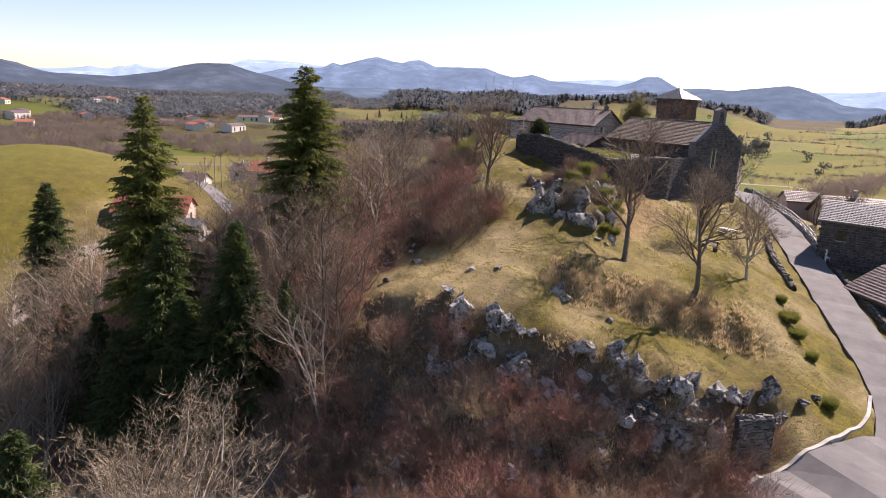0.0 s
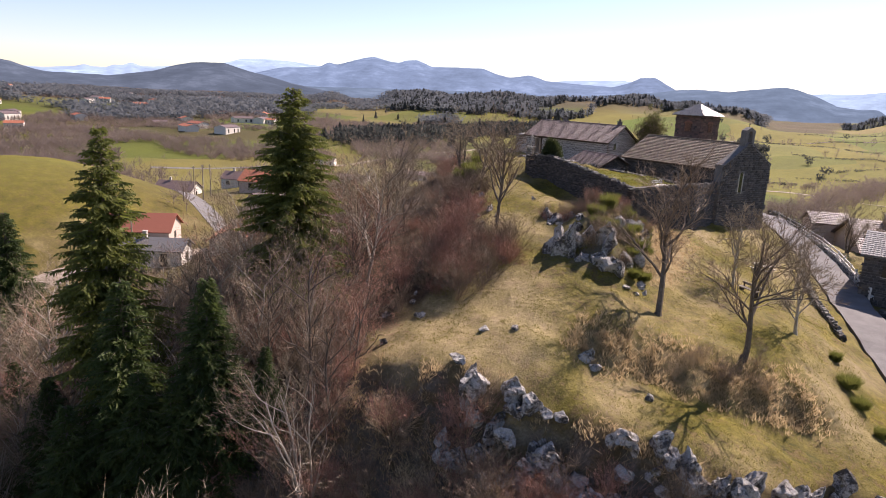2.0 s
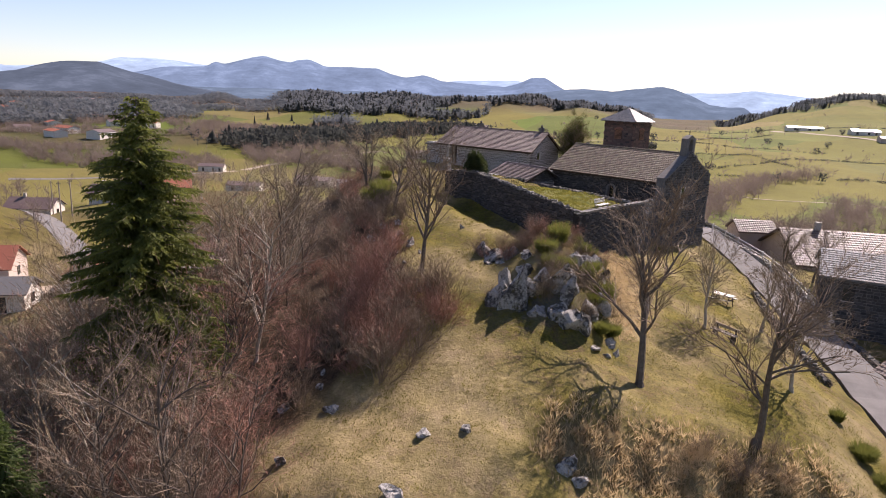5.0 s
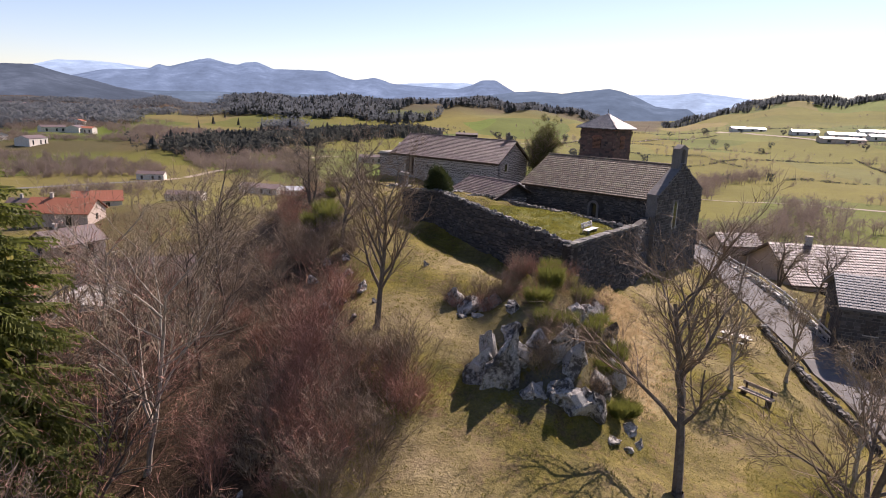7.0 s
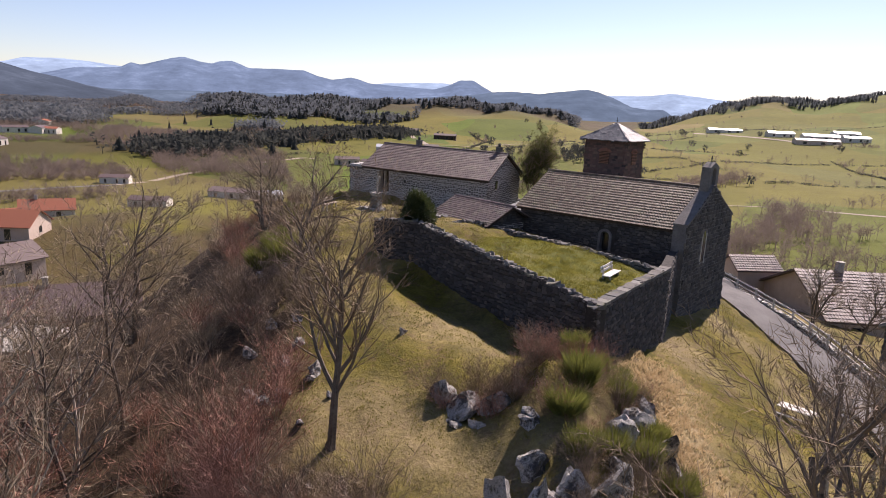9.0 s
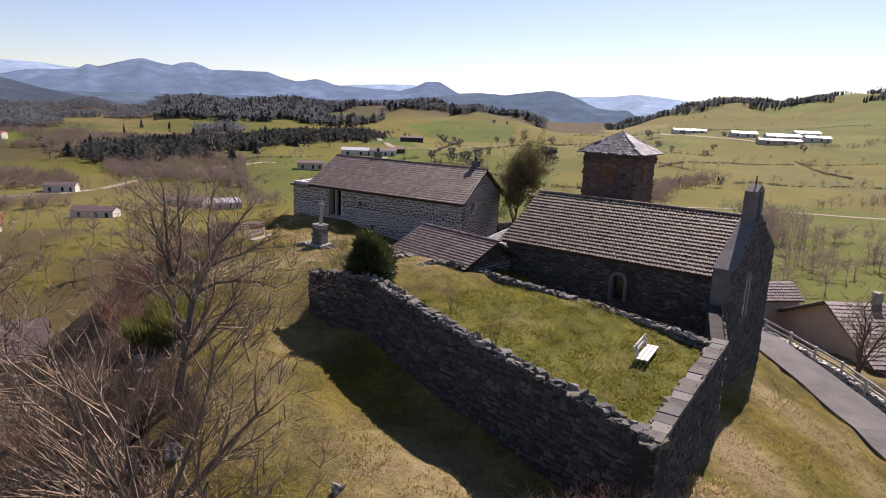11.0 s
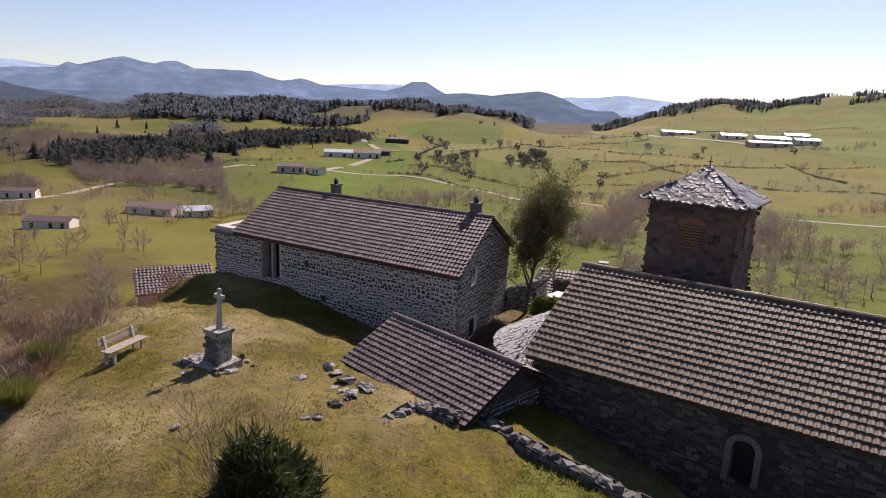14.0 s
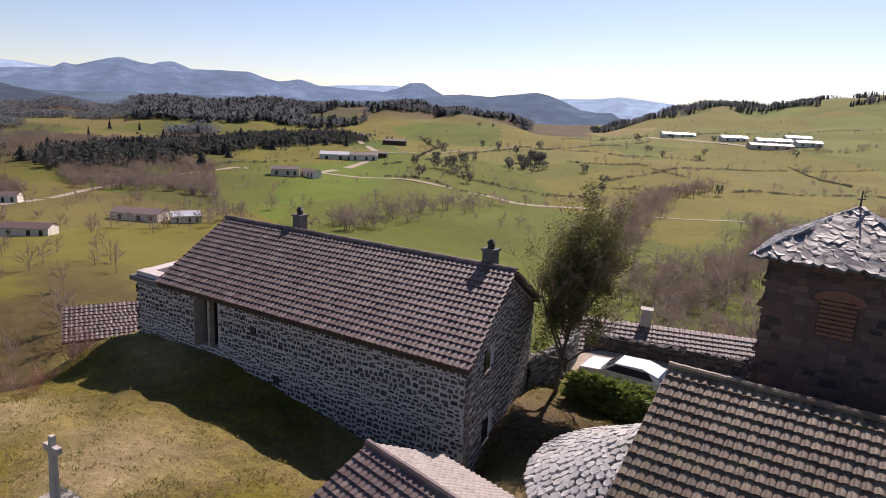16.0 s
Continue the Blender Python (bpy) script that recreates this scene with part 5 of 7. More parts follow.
class Growth:
    """Limbs that fork into branches and twigs."""

    def __init__(self, seed):
        self.rnd = random.Random(seed)
        self.thick, self.thin, self.fine = [], [], []
        self.ends = 5

    def limb(self, p, way, length, radius, level, depth, rise=0.12, wild=0.22, kids=(9, 6, 5), first=0.35):
        rnd = self.rnd
        n = (6, 4, 3, 2)[min(level, 3)]
        pts, d = [p.copy()], way.normalized()
        for i in range(n):
            d = (d + Vector((rnd.gauss(0, wild), rnd.gauss(0, wild), rnd.gauss(0, wild) + rise)) * (0.35 if level == 0 else 0.6)).normalized()
            pts.append(pts[-1] + d * (length / n))
        tip = radius * (0.35 if level == 0 else 0.3)
        for i in range(n):
            r0, r1 = radius + (tip - radius) * i / n, radius + (tip - radius) * (i + 1) / n
            (self.thick if level <= 1 else self.thin).append((*pts[i], *pts[i + 1], r0, r1))
        if level >= depth:
            for _ in range(self.ends):
                t = rnd.uniform(0.2, 1.0)
                q = pts[0].lerp(pts[-1], t)
                e = (d + Vector((rnd.gauss(0, 0.6), rnd.gauss(0, 0.6), rnd.gauss(0, 0.5) + rise))).normalized() * length * rnd.uniform(0.35, 0.7)
                self.fine.append((*q, *(q + e)))
            return
        count = kids[min(level, len(kids) - 1)]
        for k in range(count):
            t = first + (1 - first) * (k + rnd.random()) / count if level == 0 else rnd.uniform(0.2, 1.0)
            i = min(int(t * n), n - 1)
            q = pts[i].lerp(pts[i + 1], t * n - i)
            ax = (pts[i + 1] - pts[i]).normalized()
            around = Vector((rnd.gauss(0, 1), rnd.gauss(0, 1), rnd.gauss(0, 0.5)))
            out = (around - ax * around.dot(ax)).normalized()
            spread = rnd.uniform(0.5, 0.9) if level else rnd.uniform(0.5, 0.95)
            w = (ax * (1.0 if level else 0.8) + out * spread).normalized()
            share = (0.52 - 0.2 * (t - first)) if level == 0 else 0.55
            self.limb(q, w, length * share * rnd.uniform(0.75, 1.2), radius * (0.54 if level == 0 else 0.54) * rnd.uniform(0.7, 1.05) * (1.15 - 0.5 * t), level + 1, depth, rise, wild, kids)

    def meshes(self, bark, twig, fine_w):
        trunk = joined("trunk", [tubes(self.thick, 6)], bark)
        thin = np.array(self.thin)
        stout = thin[:, 6] > 0.016
        groups = [tubes(thin[stout], 3)] if stout.any() else []
        thin = thin[~stout]
        if len(thin):
            groups.append(slivers(thin[:, :3], thin[:, 3:6], thin[:, 6] * 1.7, 4))
        if self.fine:
            f = np.array(self.fine)
            groups.append(slivers(f[:, :3], f[:, 3:], np.full(len(f), fine_w * 1.1), 5))
        return trunk, joined("crown", groups, twig)


def tree_mould(seed, height, radius, bark, twig, kids=(10, 6, 5), first=0.35, lean=(0, 0), stems=1, wild=0.30, rise=0.12, fine_w=0.022, ends=6):
    g = Growth(seed)
    g.ends = ends
    for k in range(stems):
        a = g.rnd.uniform(0, 6.28)
        off = 0.0 if stems == 1 else 0.25
        way = Vector((lean[0] + math.cos(a) * off, lean[1] + math.sin(a) * off, 1))
        g.limb(Vector((math.cos(a) * off * 0.8, math.sin(a) * off * 0.8, -0.4)), way, height * (1 if k == 0 else g.rnd.uniform(0.75, 1.0)), radius * (1 if stems == 1 else 0.75), 0, 3, rise, wild, kids, first)
    g.thick.append((0, 0, -0.5, 0, 0, 0.35, radius * 1.9, radius * 1.05))
    return g.meshes(bark, twig, fine_w)


def plant(name, meshes, names, label, category, m, group="", labels=("", "")):
    ob = thing(name, label, category, m, group)
    for n_, me, lb in zip(names, meshes, labels):
        part(n_, me, None, ob, lb)
    return ob


def stand(x, y, turn=0.0, size=1.0, sink=0.1, tall=1.0):
    return Matrix.Translation((x, y, float(ground_z(x, y)) - sink)) @ Matrix.Rotation(turn, 4, "Z") @ Matrix.Diagonal((size, size, size * tall, 1))


# single bare trees on the lawn
T1 = tree_mould(101, 8.2, 0.23, "bark", "twig", (12, 7, 6), 0.34, (0.05, 0))
T2 = tree_mould(102, 7.4, 0.20, "bark", "twig", (12, 7, 6), 0.30, (0.13, 0))
T3 = tree_mould(113, 8.8, 0.23, "bark", "twig", (14, 7, 5), 0.30, (0.0, 0), 1, 0.13, 0.2)
T4 = tree_mould(104, 8.4, 0.23, "bark", "twig", (14, 7, 6), 0.25, (0.02, 0), 1, 0.30, 0.05)
T5 = tree_mould(105, 7.2, 0.20, "bark", "twig_pale", (9, 6, 5), 0.22, (0, 0), 3)
T6 = tree_mould(106, 5.2, 0.13, "bark_pale", "twig_pale", (11, 7, 6), 0.25, (0.05, 0))
TRUNK = ("trunk", "crown")
plant("bare_tree", T1, TRUNK, "leafless tree with a straight grey trunk on the lawn", "tree", stand(11.95, -31.9, 0.4), "lawn trees")
plant("bare_tree", T2, TRUNK, "leafless tree leaning slightly above the straw bank", "tree", stand(17.4, -34.5, 0.0), "lawn trees")
plant("bare_tree", T3, TRUNK, "tall leafless tree with brown bark and knotty limbs", "tree", stand(-2.05, -24.4, 1.0, 0.80), "lawn trees")
plant("bare_tree", T4, TRUNK, "spreading leafless tree with brown bark", "tree", stand(-7.8, -11.0, 2.0, 0.80), "lawn trees")
plant("bare_tree", T5, TRUNK, "leafless tree with an ivy-dark trunk at the lawn's edge", "tree", stand(-15.6, 6.0, 4.0, 0.85), "wood edge trees")
plant("bare_tree", T5, TRUNK, "many-stemmed leafless tree at the edge of the wood", "tree", stand(-18.4, -9.5, 0.3, 1.15), "wood edge trees")
plant("bare_tree", T5, TRUNK, "many-stemmed leafless tree at the edge of the wood", "tree", stand(-22.8, -12.0, 2.3, 0.75), "wood edge trees")
plant("bare_tree", T6, TRUNK, "young leafless tree beside the picnic table", "tree", stand(17.4, -20.4, 0.5), "young trees")
plant("bare_tree", T6, TRUNK, "young leafless tree above the lane", "tree", stand(21.5, -26.3, 2.5, 1.0), "young trees")
plant("bare_tree", T6, TRUNK, "young leafless tree above the lane", "tree", stand(23.1, -13.9, 4.4, 0.95), "young trees")
plant("bare_tree", T2, TRUNK, "leafless tree beside the lane railing", "tree", stand(34.5, 9.0, 1.7, 0.7), "lane trees")
plant("bare_tree", T5, TRUNK, "leafless tree beside the lane railing", "tree", stand(33.0, 14.5, 0.7, 0.75), "lane trees")

# the wood on the steep side
WOOD = [tree_mould(200 + k, h, r, bk, tw, kd, fi, (0, 0), st, 0.28, 0.16, 0.022, 3) for k, (h, r, bk, tw, kd, fi, st) in enumerate([
    (10.5, 0.17, "bark_pale", "twig_pale", (15, 7, 5), 0.25, 1), (9.5, 0.13, "bark", "twig", (14, 7, 5), 0.22, 1), (8.5, 0.11, "bark", "twig_red", (12, 6, 5), 0.18, 2),
    (10.0, 0.16, "bark_pale", "twig", (9, 5, 5), 0.2, 3), (7.5, 0.09, "bark", "twig_red", (11, 6, 5), 0.15, 2), (8.8, 0.13, "bark_pale", "twig_pale", (9, 5, 5), 0.15, 3)])]
WOOD_LABEL = ["tall leafless tree with grey bark in the wood", "leafless brown tree in the wood", "leafless tree with reddish twigs in the wood", "many-stemmed leafless tree in the wood", "small leafless tree with reddish twigs in the wood", "grey many-stemmed leafless tree in the wood"]
rnd = random.Random(33)
taken = [(-15, -35.5, 3.2), (-21.3, -47, 3.6), (-12.6, -49.2, 4.0), (-9.6, -47.8, 3.0), (-17.6, -50.6, 4.0), (-15.2, -52, 3.0), (-27, -42, 3.0), (-2, -24.8, 1.5)]
spots = []
for _ in range(4000):
    x, y = rnd.uniform(-52, 5), rnd.uniform(-66, 12)
    if len(spots) >= 100 or float(wooded(np.array(x), np.array(y))) < 0.85 or (y > -12 and x < -34) or (x > -3.5 and y < -44) or (x > -26 and y < -51):
        continue
    if y > -20 or (y > -36 and x > -10) or (y > -33 and x < -27) or (y > -39 and rnd.random() < 0.6):
        continue
    if x > -12 and y < -40 and rnd.random() < 0.6:
        continue
    if all(math.hypot(x - a, y - b) > r for a, b, r in taken):
        taken.append((x, y, 2.2 if x > -30 else 3.0))
        spots.append((x, y))
for x, y in spots:
    near_edge = float(lawn_west(np.array(y))) - x < 7 and y > -42
    k = rnd.choice([2, 4, 4, 5] if near_edge else [0, 0, 1, 1, 2, 3, 5])
    size = rnd.uniform(0.38, 0.6) if near_edge else rnd.uniform(0.72, 0.98)
    size *= 0.85 if y > -25 else 1.0
    plant("bare_tree", WOOD[k], TRUNK, WOOD_LABEL[k], "tree", stand(x, y, rnd.uniform(0, 6.28), size), "trees of the wood")


for x, y, size in ((-10.4, -62.6, 1.30), (-6.8, -63.6, 1.28), (-3.6, -64.0, 1.22), (-8.2, -61.0, 1.15), (-5.0, -62.2, 1.1)):
    plant("bare_tree", WOOD[5], TRUNK, "pale many-stemmed leafless tree at the foot of the slope", "tree", stand(x, y, x * 2, size), "pale trees at the foot")


# conifers
def conifer_mould(seed, height, reach, mat, bare=0.06, taper=0.75):
    rnd = np.random.RandomState(seed)
    trunk = tubes([(0, 0, -0.5, 0, 0, height * 0.5, height * 0.017, height * 0.009), (0, 0, height * 0.5, 0, 0, height, height * 0.009, 0.012)], 7)
    stems, a0, b0, w0 = [], [], [], []
    z = height * bare
    while z < height * 0.985:
        f = z / height
        count = 7 if f < 0.8 else 5
        for k in range(count):
            ang = rnd.uniform(0, 6.283)
            ln = reach * ((1 - f) ** taper) * rnd.uniform(0.72, 1.18) * (0.55 + 0.45 * min(1, f * 6)) + 0.12
            d = np.array([math.cos(ang), math.sin(ang), 0.0])
            lift = 0.45 * f - 0.12
            tip = d * ln + np.array([0, 0, ln * lift - 0.13 * ln])
            mid = d * ln * 0.55 + np.array([0, 0, ln * 0.55 * lift])
            base = np.array([0, 0, z + rnd.uniform(-0.15, 0.15)])
            stems += [(*base, *(base + mid), 0.03, 0.018), (*(base + mid), *(base + tip), 0.018, 0.006)]
            side = np.array([-d[1], d[0], 0])
            m = max(4, int(ln * 5.5))
            for j in range(m):
                t = (j + 0.6) / m
                at = base + (mid * (t / 0.55) if t < 0.55 else mid + (tip - mid) * ((t - 0.55) / 0.45))
                for sgn in (-1, 1):
                    l = (0.24 + 0.30 * (1 - t)) * (0.55 + 0.22 * ln) * rnd.uniform(0.65, 1.3)
                    out = side * sgn * l * 0.8 + d * l * 0.6 + np.array([0, 0, -l * rnd.uniform(0.05, 0.8)])
                    a0.append(at)
                    b0.append(at + out)
                    w0.append(l * 0.14)
                    for q in (0.3, 0.62, 0.9):
                        root = at + out * q
                        a0.append(root)
                        b0.append(root + rnd.normal(size=3) * l * 0.16 + out * 0.22 + np.array([0, 0, -0.16 * l]))
                        w0.append(l * 0.13)
            a0.append(base + mid)
            b0.append(base + tip * 1.06)
            w0.append(0.12)
        z += max(0.17, 0.30 * (1 - 0.5 * f)) * (height / 14)
    leaves = slivers(a0, b0, np.array(w0) * 2.6, seed + 1)
    return joined("trunk", [trunk, tubes(stems, 3)], "bark"), joined("needles", [leaves], mat)


FIR = ("trunk", "needles")
C1, C2, C3 = conifer_mould(301, 18.5, 5.4, "needle_warm", 0.15, 0.6), conifer_mould(302, 19.0, 4.3, "needle_warm", 0.3, 0.72), conifer_mould(303, 13.0, 3.6, "needle", 0.08)
C4 = conifer_mould(304, 12.0, 3.5, "needle", 0.05)


def fir(mould, x, y, top, full, turn, label):
    z = float(ground_z(x, y)) - 0.2
    k = (top - z) / full
    m = Matrix.Translation((x, y, z)) @ Matrix.Rotation(turn, 4, "Z") @ Matrix.Diagonal((k, k, k, 1))
    plant("spruce", mould, FIR, label, "tree", m, "spruces")


fir(C1, -15.0, -35.5, -1.5, 18.5, 0.0, "tall dense green spruce rising above the wood")
fir(C2, -21.3, -47.0, -4.3, 19.0, 1.0, "tall ragged green spruce rising above the wood")
fir(C3, -12.6, -48.2, -12.3, 13.0, 2.0, "dark green spruce low on the slope")
fir(C3, -9.6, -46.8, -16.5, 13.0, 4.0, "dark green spruce low on the slope")
fir(C3, -17.6, -49.6, -12.8, 13.0, 3.0, "dark green spruce low on the slope")
fir(C4, -15.2, -51.0, -17.5, 12.0, 5.0, "dark green young spruce low on the slope")
fir(C4, -46.0, -36.0, -14.0, 12.0, 0.6, "green spruce at the far edge of the wood")
fir(C4, -52.0, -42.0, -17.0, 12.0, 1.6, "green spruce at the far edge of the wood")
fir(C4, -13.4, -64.2, -20.2, 12.0, 2.6, "bright green spruce low in the wood")
for x, y, top, turn in ((-24.5, -49.5, -20.5, 1.1), (-29.5, -48.0, -21.0, 2.2), (-13.2, -50.4, -18.0, 4.4), (-19.4, -52.4, -20.0, 0.4)):
    fir(C4, x, y, top, 12.0, turn, "dark green young spruce low on the slope")
fir(C3, -27.0, -42.0, -15.5, 13.0, 0.2, "dark green spruce low on the slope")


# shrubs: fans of thin stems
def shrub_mould(seed, height, spread, twig, stems=24, fine_w=0.014):
    g = Growth(seed)
    for _ in range(stems):
        a, o = g.rnd.uniform(0, 6.28), g.rnd.uniform(0.1, 1.0)
        way = Vector((math.cos(a) * o * spread, math.sin(a) * o * spread, 1))
        g.limb(Vector((math.cos(a) * o * 0.5, math.sin(a) * o * 0.5, -0.15)), way, height * g.rnd.uniform(0.6, 1.05), 0.017, 2, 3, 0.12, 0.2, (0, 0, 7))
    f = np.array(g.fine)
    thin = np.array(g.thin)
    stout = thin[:, 6] > 0.012
    return (joined("shrub", [tubes(thin[stout], 3), slivers(thin[~stout][:, :3], thin[~stout][:, 3:6], thin[~stout][:, 6] * 2.4, 4), slivers(f[:, :3], f[:, 3:], np.full(len(f), fine_w * 1.1), 3)], twig),)


SHRUBS = [shrub_mould(401, 2.6, 0.7, "twig_red"), shrub_mould(402, 1.9, 0.9, "twig_red"), shrub_mould(403, 2.2, 0.8, "twig"), shrub_mould(404, 1.3, 1.2, "twig_straw"), shrub_mould(405, 1.6, 1.0, "twig_pale")]
SHRUB_LABEL = ["bare shrub with reddish twigs", "low bare shrub with reddish twigs", "bare brown shrub of thin stems", "dry straw-coloured bramble clump", "pale grey bare shrub of thin stems"]


UNDER = [[] for _ in SHRUBS]


def shrub(k, x, y, size, turn, group="shrubs of the slope"):
    """A shrub of its own, or, far down the slope and in the crag, a part of the undergrowth."""
    if x < -12 or (y < -47 and x < 16) or group in ("brambles beside the lawn", "scrub of the crag"):
        UNDER[k].append(stand(x, y, turn, size))
        return
    ob = tagged(new("shrub", SHRUBS[k][0]), SHRUB_LABEL[k], "shrub", group)
    ob.matrix_world = stand(x, y, turn, size)


def undergrowth():
    for k, spots_ in enumerate(UNDER):
        me = SHRUBS[k][0]
        v = np.empty(len(me.vertices) * 3)
        me.vertices.foreach_get("co", v)
        f_ = np.empty(len(me.loops), int)
        me.loops.foreach_get("vertex_index", f_)
        v, f_ = v.reshape(-1, 3), f_.reshape(-1, 3)
        ms = np.array([np.array(m) for m in spots_])
        out = np.einsum("nij,kj->nki", ms[:, :3, :3], v) + ms[:, None, :3, 3]
        faces = f_[None] + (np.arange(len(ms)) * len(v))[:, None, None]
        tagged(new("undergrowth", bulk("undergrowth", out.reshape(-1, 3), faces.reshape(-1, 3), me.materials[0].name)), "tangled undergrowth of " + SHRUB_LABEL[k] + "s", "shrubs", kind="stuff")


count = 0
for _ in range(9000):
    x, y = rnd.uniform(-40, 25), rnd.uniform(-62, 8)
    if count >= 250:
        break
    w = float(wooded(np.array(x), np.array(y)))
    if w < 0.6 or (x < -22 and rnd.random() < 0.65) or (y > -10 and x < -22):
        continue
    edge_d = float(lawn_west(np.array(y))) - x
    if y > -40 and edge_d > 5.5 and rnd.random() < 0.75:
        continue
    if edge_d < 8 and y > -40:
        k = rnd.choice([0, 0, 2, 1, 2, 4])
        size = rnd.uniform(0.55, 1.3)
    elif y < -44 and x > -4:
        k = rnd.choice([1, 2, 3, 3, 0])
        size = rnd.uniform(0.5, 1.0)
    else:
        k = rnd.choice([0, 2, 2, 4, 4, 1])
        size = rnd.uniform(0.7, 1.4)
    shrub(k, x, y, size, rnd.uniform(0, 6.28))
    count += 1
for _ in range(230):
    x = rnd.uniform(-6, 20)
    shrub(rnd.choice([1, 3, 3, 2, 2, 1]), x, float(crag_edge(x)) - rnd.uniform(0.8, 11), rnd.uniform(0.5, 1.15), rnd.uniform(0, 6.28), "scrub of the crag")
for _ in range(34):
    shrub(rnd.choice([1, 2, 4, 3, 1]), rnd.uniform(-20, -13.6), rnd.uniform(5, 23), rnd.uniform(0.4, 0.75), rnd.uniform(0, 6.28), "brambles beside the lawn")
for _ in range(46):
    shrub(rnd.choice([2, 1, 3, 2]), 7.4 + rnd.gauss(0, 1.6), rnd.uniform(-28.4, -17.0), rnd.uniform(0.35, 0.7), rnd.uniform(0, 6.28), "brambles on the knoll")
for _ in range(16):
    shrub(rnd.choice([2, 2, 1]), rnd.uniform(1.2, 5.6), rnd.uniform(-22.8, -20.4), rnd.uniform(0.35, 0.6), rnd.uniform(0, 6.28), "brambles on the knoll")
# a thicket on the bank under the leaning tree, another by the wood's corner
for _ in range(12):
    t = rnd.random()
    shrub(rnd.choice([2, 3, 2]), 13.0 + 6 * t + rnd.uniform(-0.6, 0.6), -36.9 + 1.6 * t + rnd.uniform(-0.6, 0.6), rnd.uniform(0.35, 0.65), rnd.uniform(0, 6), "thicket on the bank")
for _ in range(34):
    shrub(rnd.choice([2, 1, 0, 2, 4]), rnd.uniform(-5.2, 1.0), rnd.uniform(-35.5, -27), rnd.uniform(0.6, 1.2), rnd.uniform(0, 6), "thicket at the wood's corner")

undergrowth()


# green broom and evergreen bushes
def tuft_mould(name, seed, height, spread, count, mat, width=0.03, ball=False):
    rnd_ = np.random.RandomState(seed)
    a, b = [], []
    for _ in range(count):
        if ball:
            d = rnd_.normal(size=3)
            d /= np.linalg.norm(d)
            lump = 0.75 + 0.25 * math.sin(3 * d[0] + seed) * math.cos(4 * d[1])
            r = rnd_.uniform(0.45, 1.0) ** 0.5 * lump
            p = np.array([d[0] * spread * r, d[1] * spread * r, height * (0.5 + 0.5 * d[2] * r)])
            e = p + (d * 0.5 + rnd_.normal(size=3) * 0.5) * height * 0.09
        else:
            an, o = rnd_.uniform(0, 6.28), rnd_.uniform(0, 1) ** 0.6
            p = np.array([math.cos(an) * o * spread * 0.45, math.sin(an) * o * spread * 0.45, rnd_.uniform(0, 0.35) * height])
            e = p + np.array([math.cos(an) * o * spread * 0.55, math.sin(an) * o * spread * 0.55, height * rnd_.uniform(0.35, 0.7)]) * rnd_.uniform(0.7, 1.0) + rnd_.normal(size=3) * 0.08
        a.append(p)
        b.append(e)
    return joined(name, [blades(a, b, np.full(count, width), seed)], mat)


BROOM = [tuft_mould("broom", 501, 1.7, 0.95, 1900, "broom", 0.026), tuft_mould("broom", 502, 1.4, 1.1, 1700, "broom", 0.026)]
for x, y, size in ((9.2, -17.0, 0.9), (7.0, -18.9, 0.8), (10.0, -18.4, 0.7), (6.9, -22.2, 1.0), (8.6, -21.4, 0.8), (6.2, -24.0, 0.9), (10.2, -21.6, 0.6), (10.0, -25.2, 0.9), (9.6, -26.4, 0.75), (10.4, -24.0, 0.7), (8.9, -24.8, 0.8), (6.6, -25.6, 0.8), (8.0, -19.4, 0.7), (7.6, -25.4, 0.75), (9.3, -23.4, 0.7), (10.6, -27.6, 0.7), (9.9, -28.6, 0.6), (8.6, -16.6, 0.7),
                   (-11.0, -3.8, 1.5), (-11.8, -5.0, 1.3), (-10.2, -5.6, 1.2), (-13.5, 6.0, 0.9), (-14.6, 9.5, 0.8), (-13.0, 3.0, 0.7), (24.6, -29.5, 0.9), (25.0, -31.4, 0.75), (25.8, -33.6, 0.6), (26.2, -39.0, 0.65), (24.4, -26.0, 0.6)):
    ob = tagged(new("broom_bush", BROOM[int(size * 10) % 2]), "green broom bush among the rocks", "bush", "broom bushes")
    ob.matrix_world = stand(x, y, x * 3, size)
yew = tagged(new("yew_bush", tuft_mould("yew_bush", 511, 2.6, 1.2, 11000, "leaf_dark", 0.05, True)), "dense dark green yew bush behind the terrace wall", "bush")
yew.matrix_world = Matrix.Translation((-1.75, -3.2, -9.3)) @ Matrix.Diagonal((1.2, 1.2, 1.42, 1))
hedge = thing("hedge", "clipped dark green hedge beside the parking place", "hedge", Matrix.Translation((8.9, 20.9, -11.2)) @ pose(0, 0, 0, 0, 0, -27))
part("leaves", tuft_mould("leaves", 512, 1.6, 1.0, 5200, "leaf_hedge", 0.09, True), None, hedge)
hedge.scale = (2.6, 1.1, 1.15)
HOLLY = Growth(520)
HOLLY.limb(Vector((0, 0, -0.4)), Vector((0.05, 0, 1)), 8.6, 0.15, 0, 3, 0.16, 0.12, (24, 6, 4), 0.3)
f = np.array(HOLLY.fine)
hp = f[:, :3] + (f[:, 3:] - f[:, :3]) * np.random.RandomState(3).uniform(0.2, 1.0, (len(f), 1))
hr = np.random.RandomState(4)
hp[:, :2] *= 0.66
leaf_a = np.repeat(hp, 18, 0) + hr.normal(size=(len(hp) * 18, 3)) * 0.20
leaf_b = leaf_a + hr.normal(size=leaf_a.shape) * 0.08
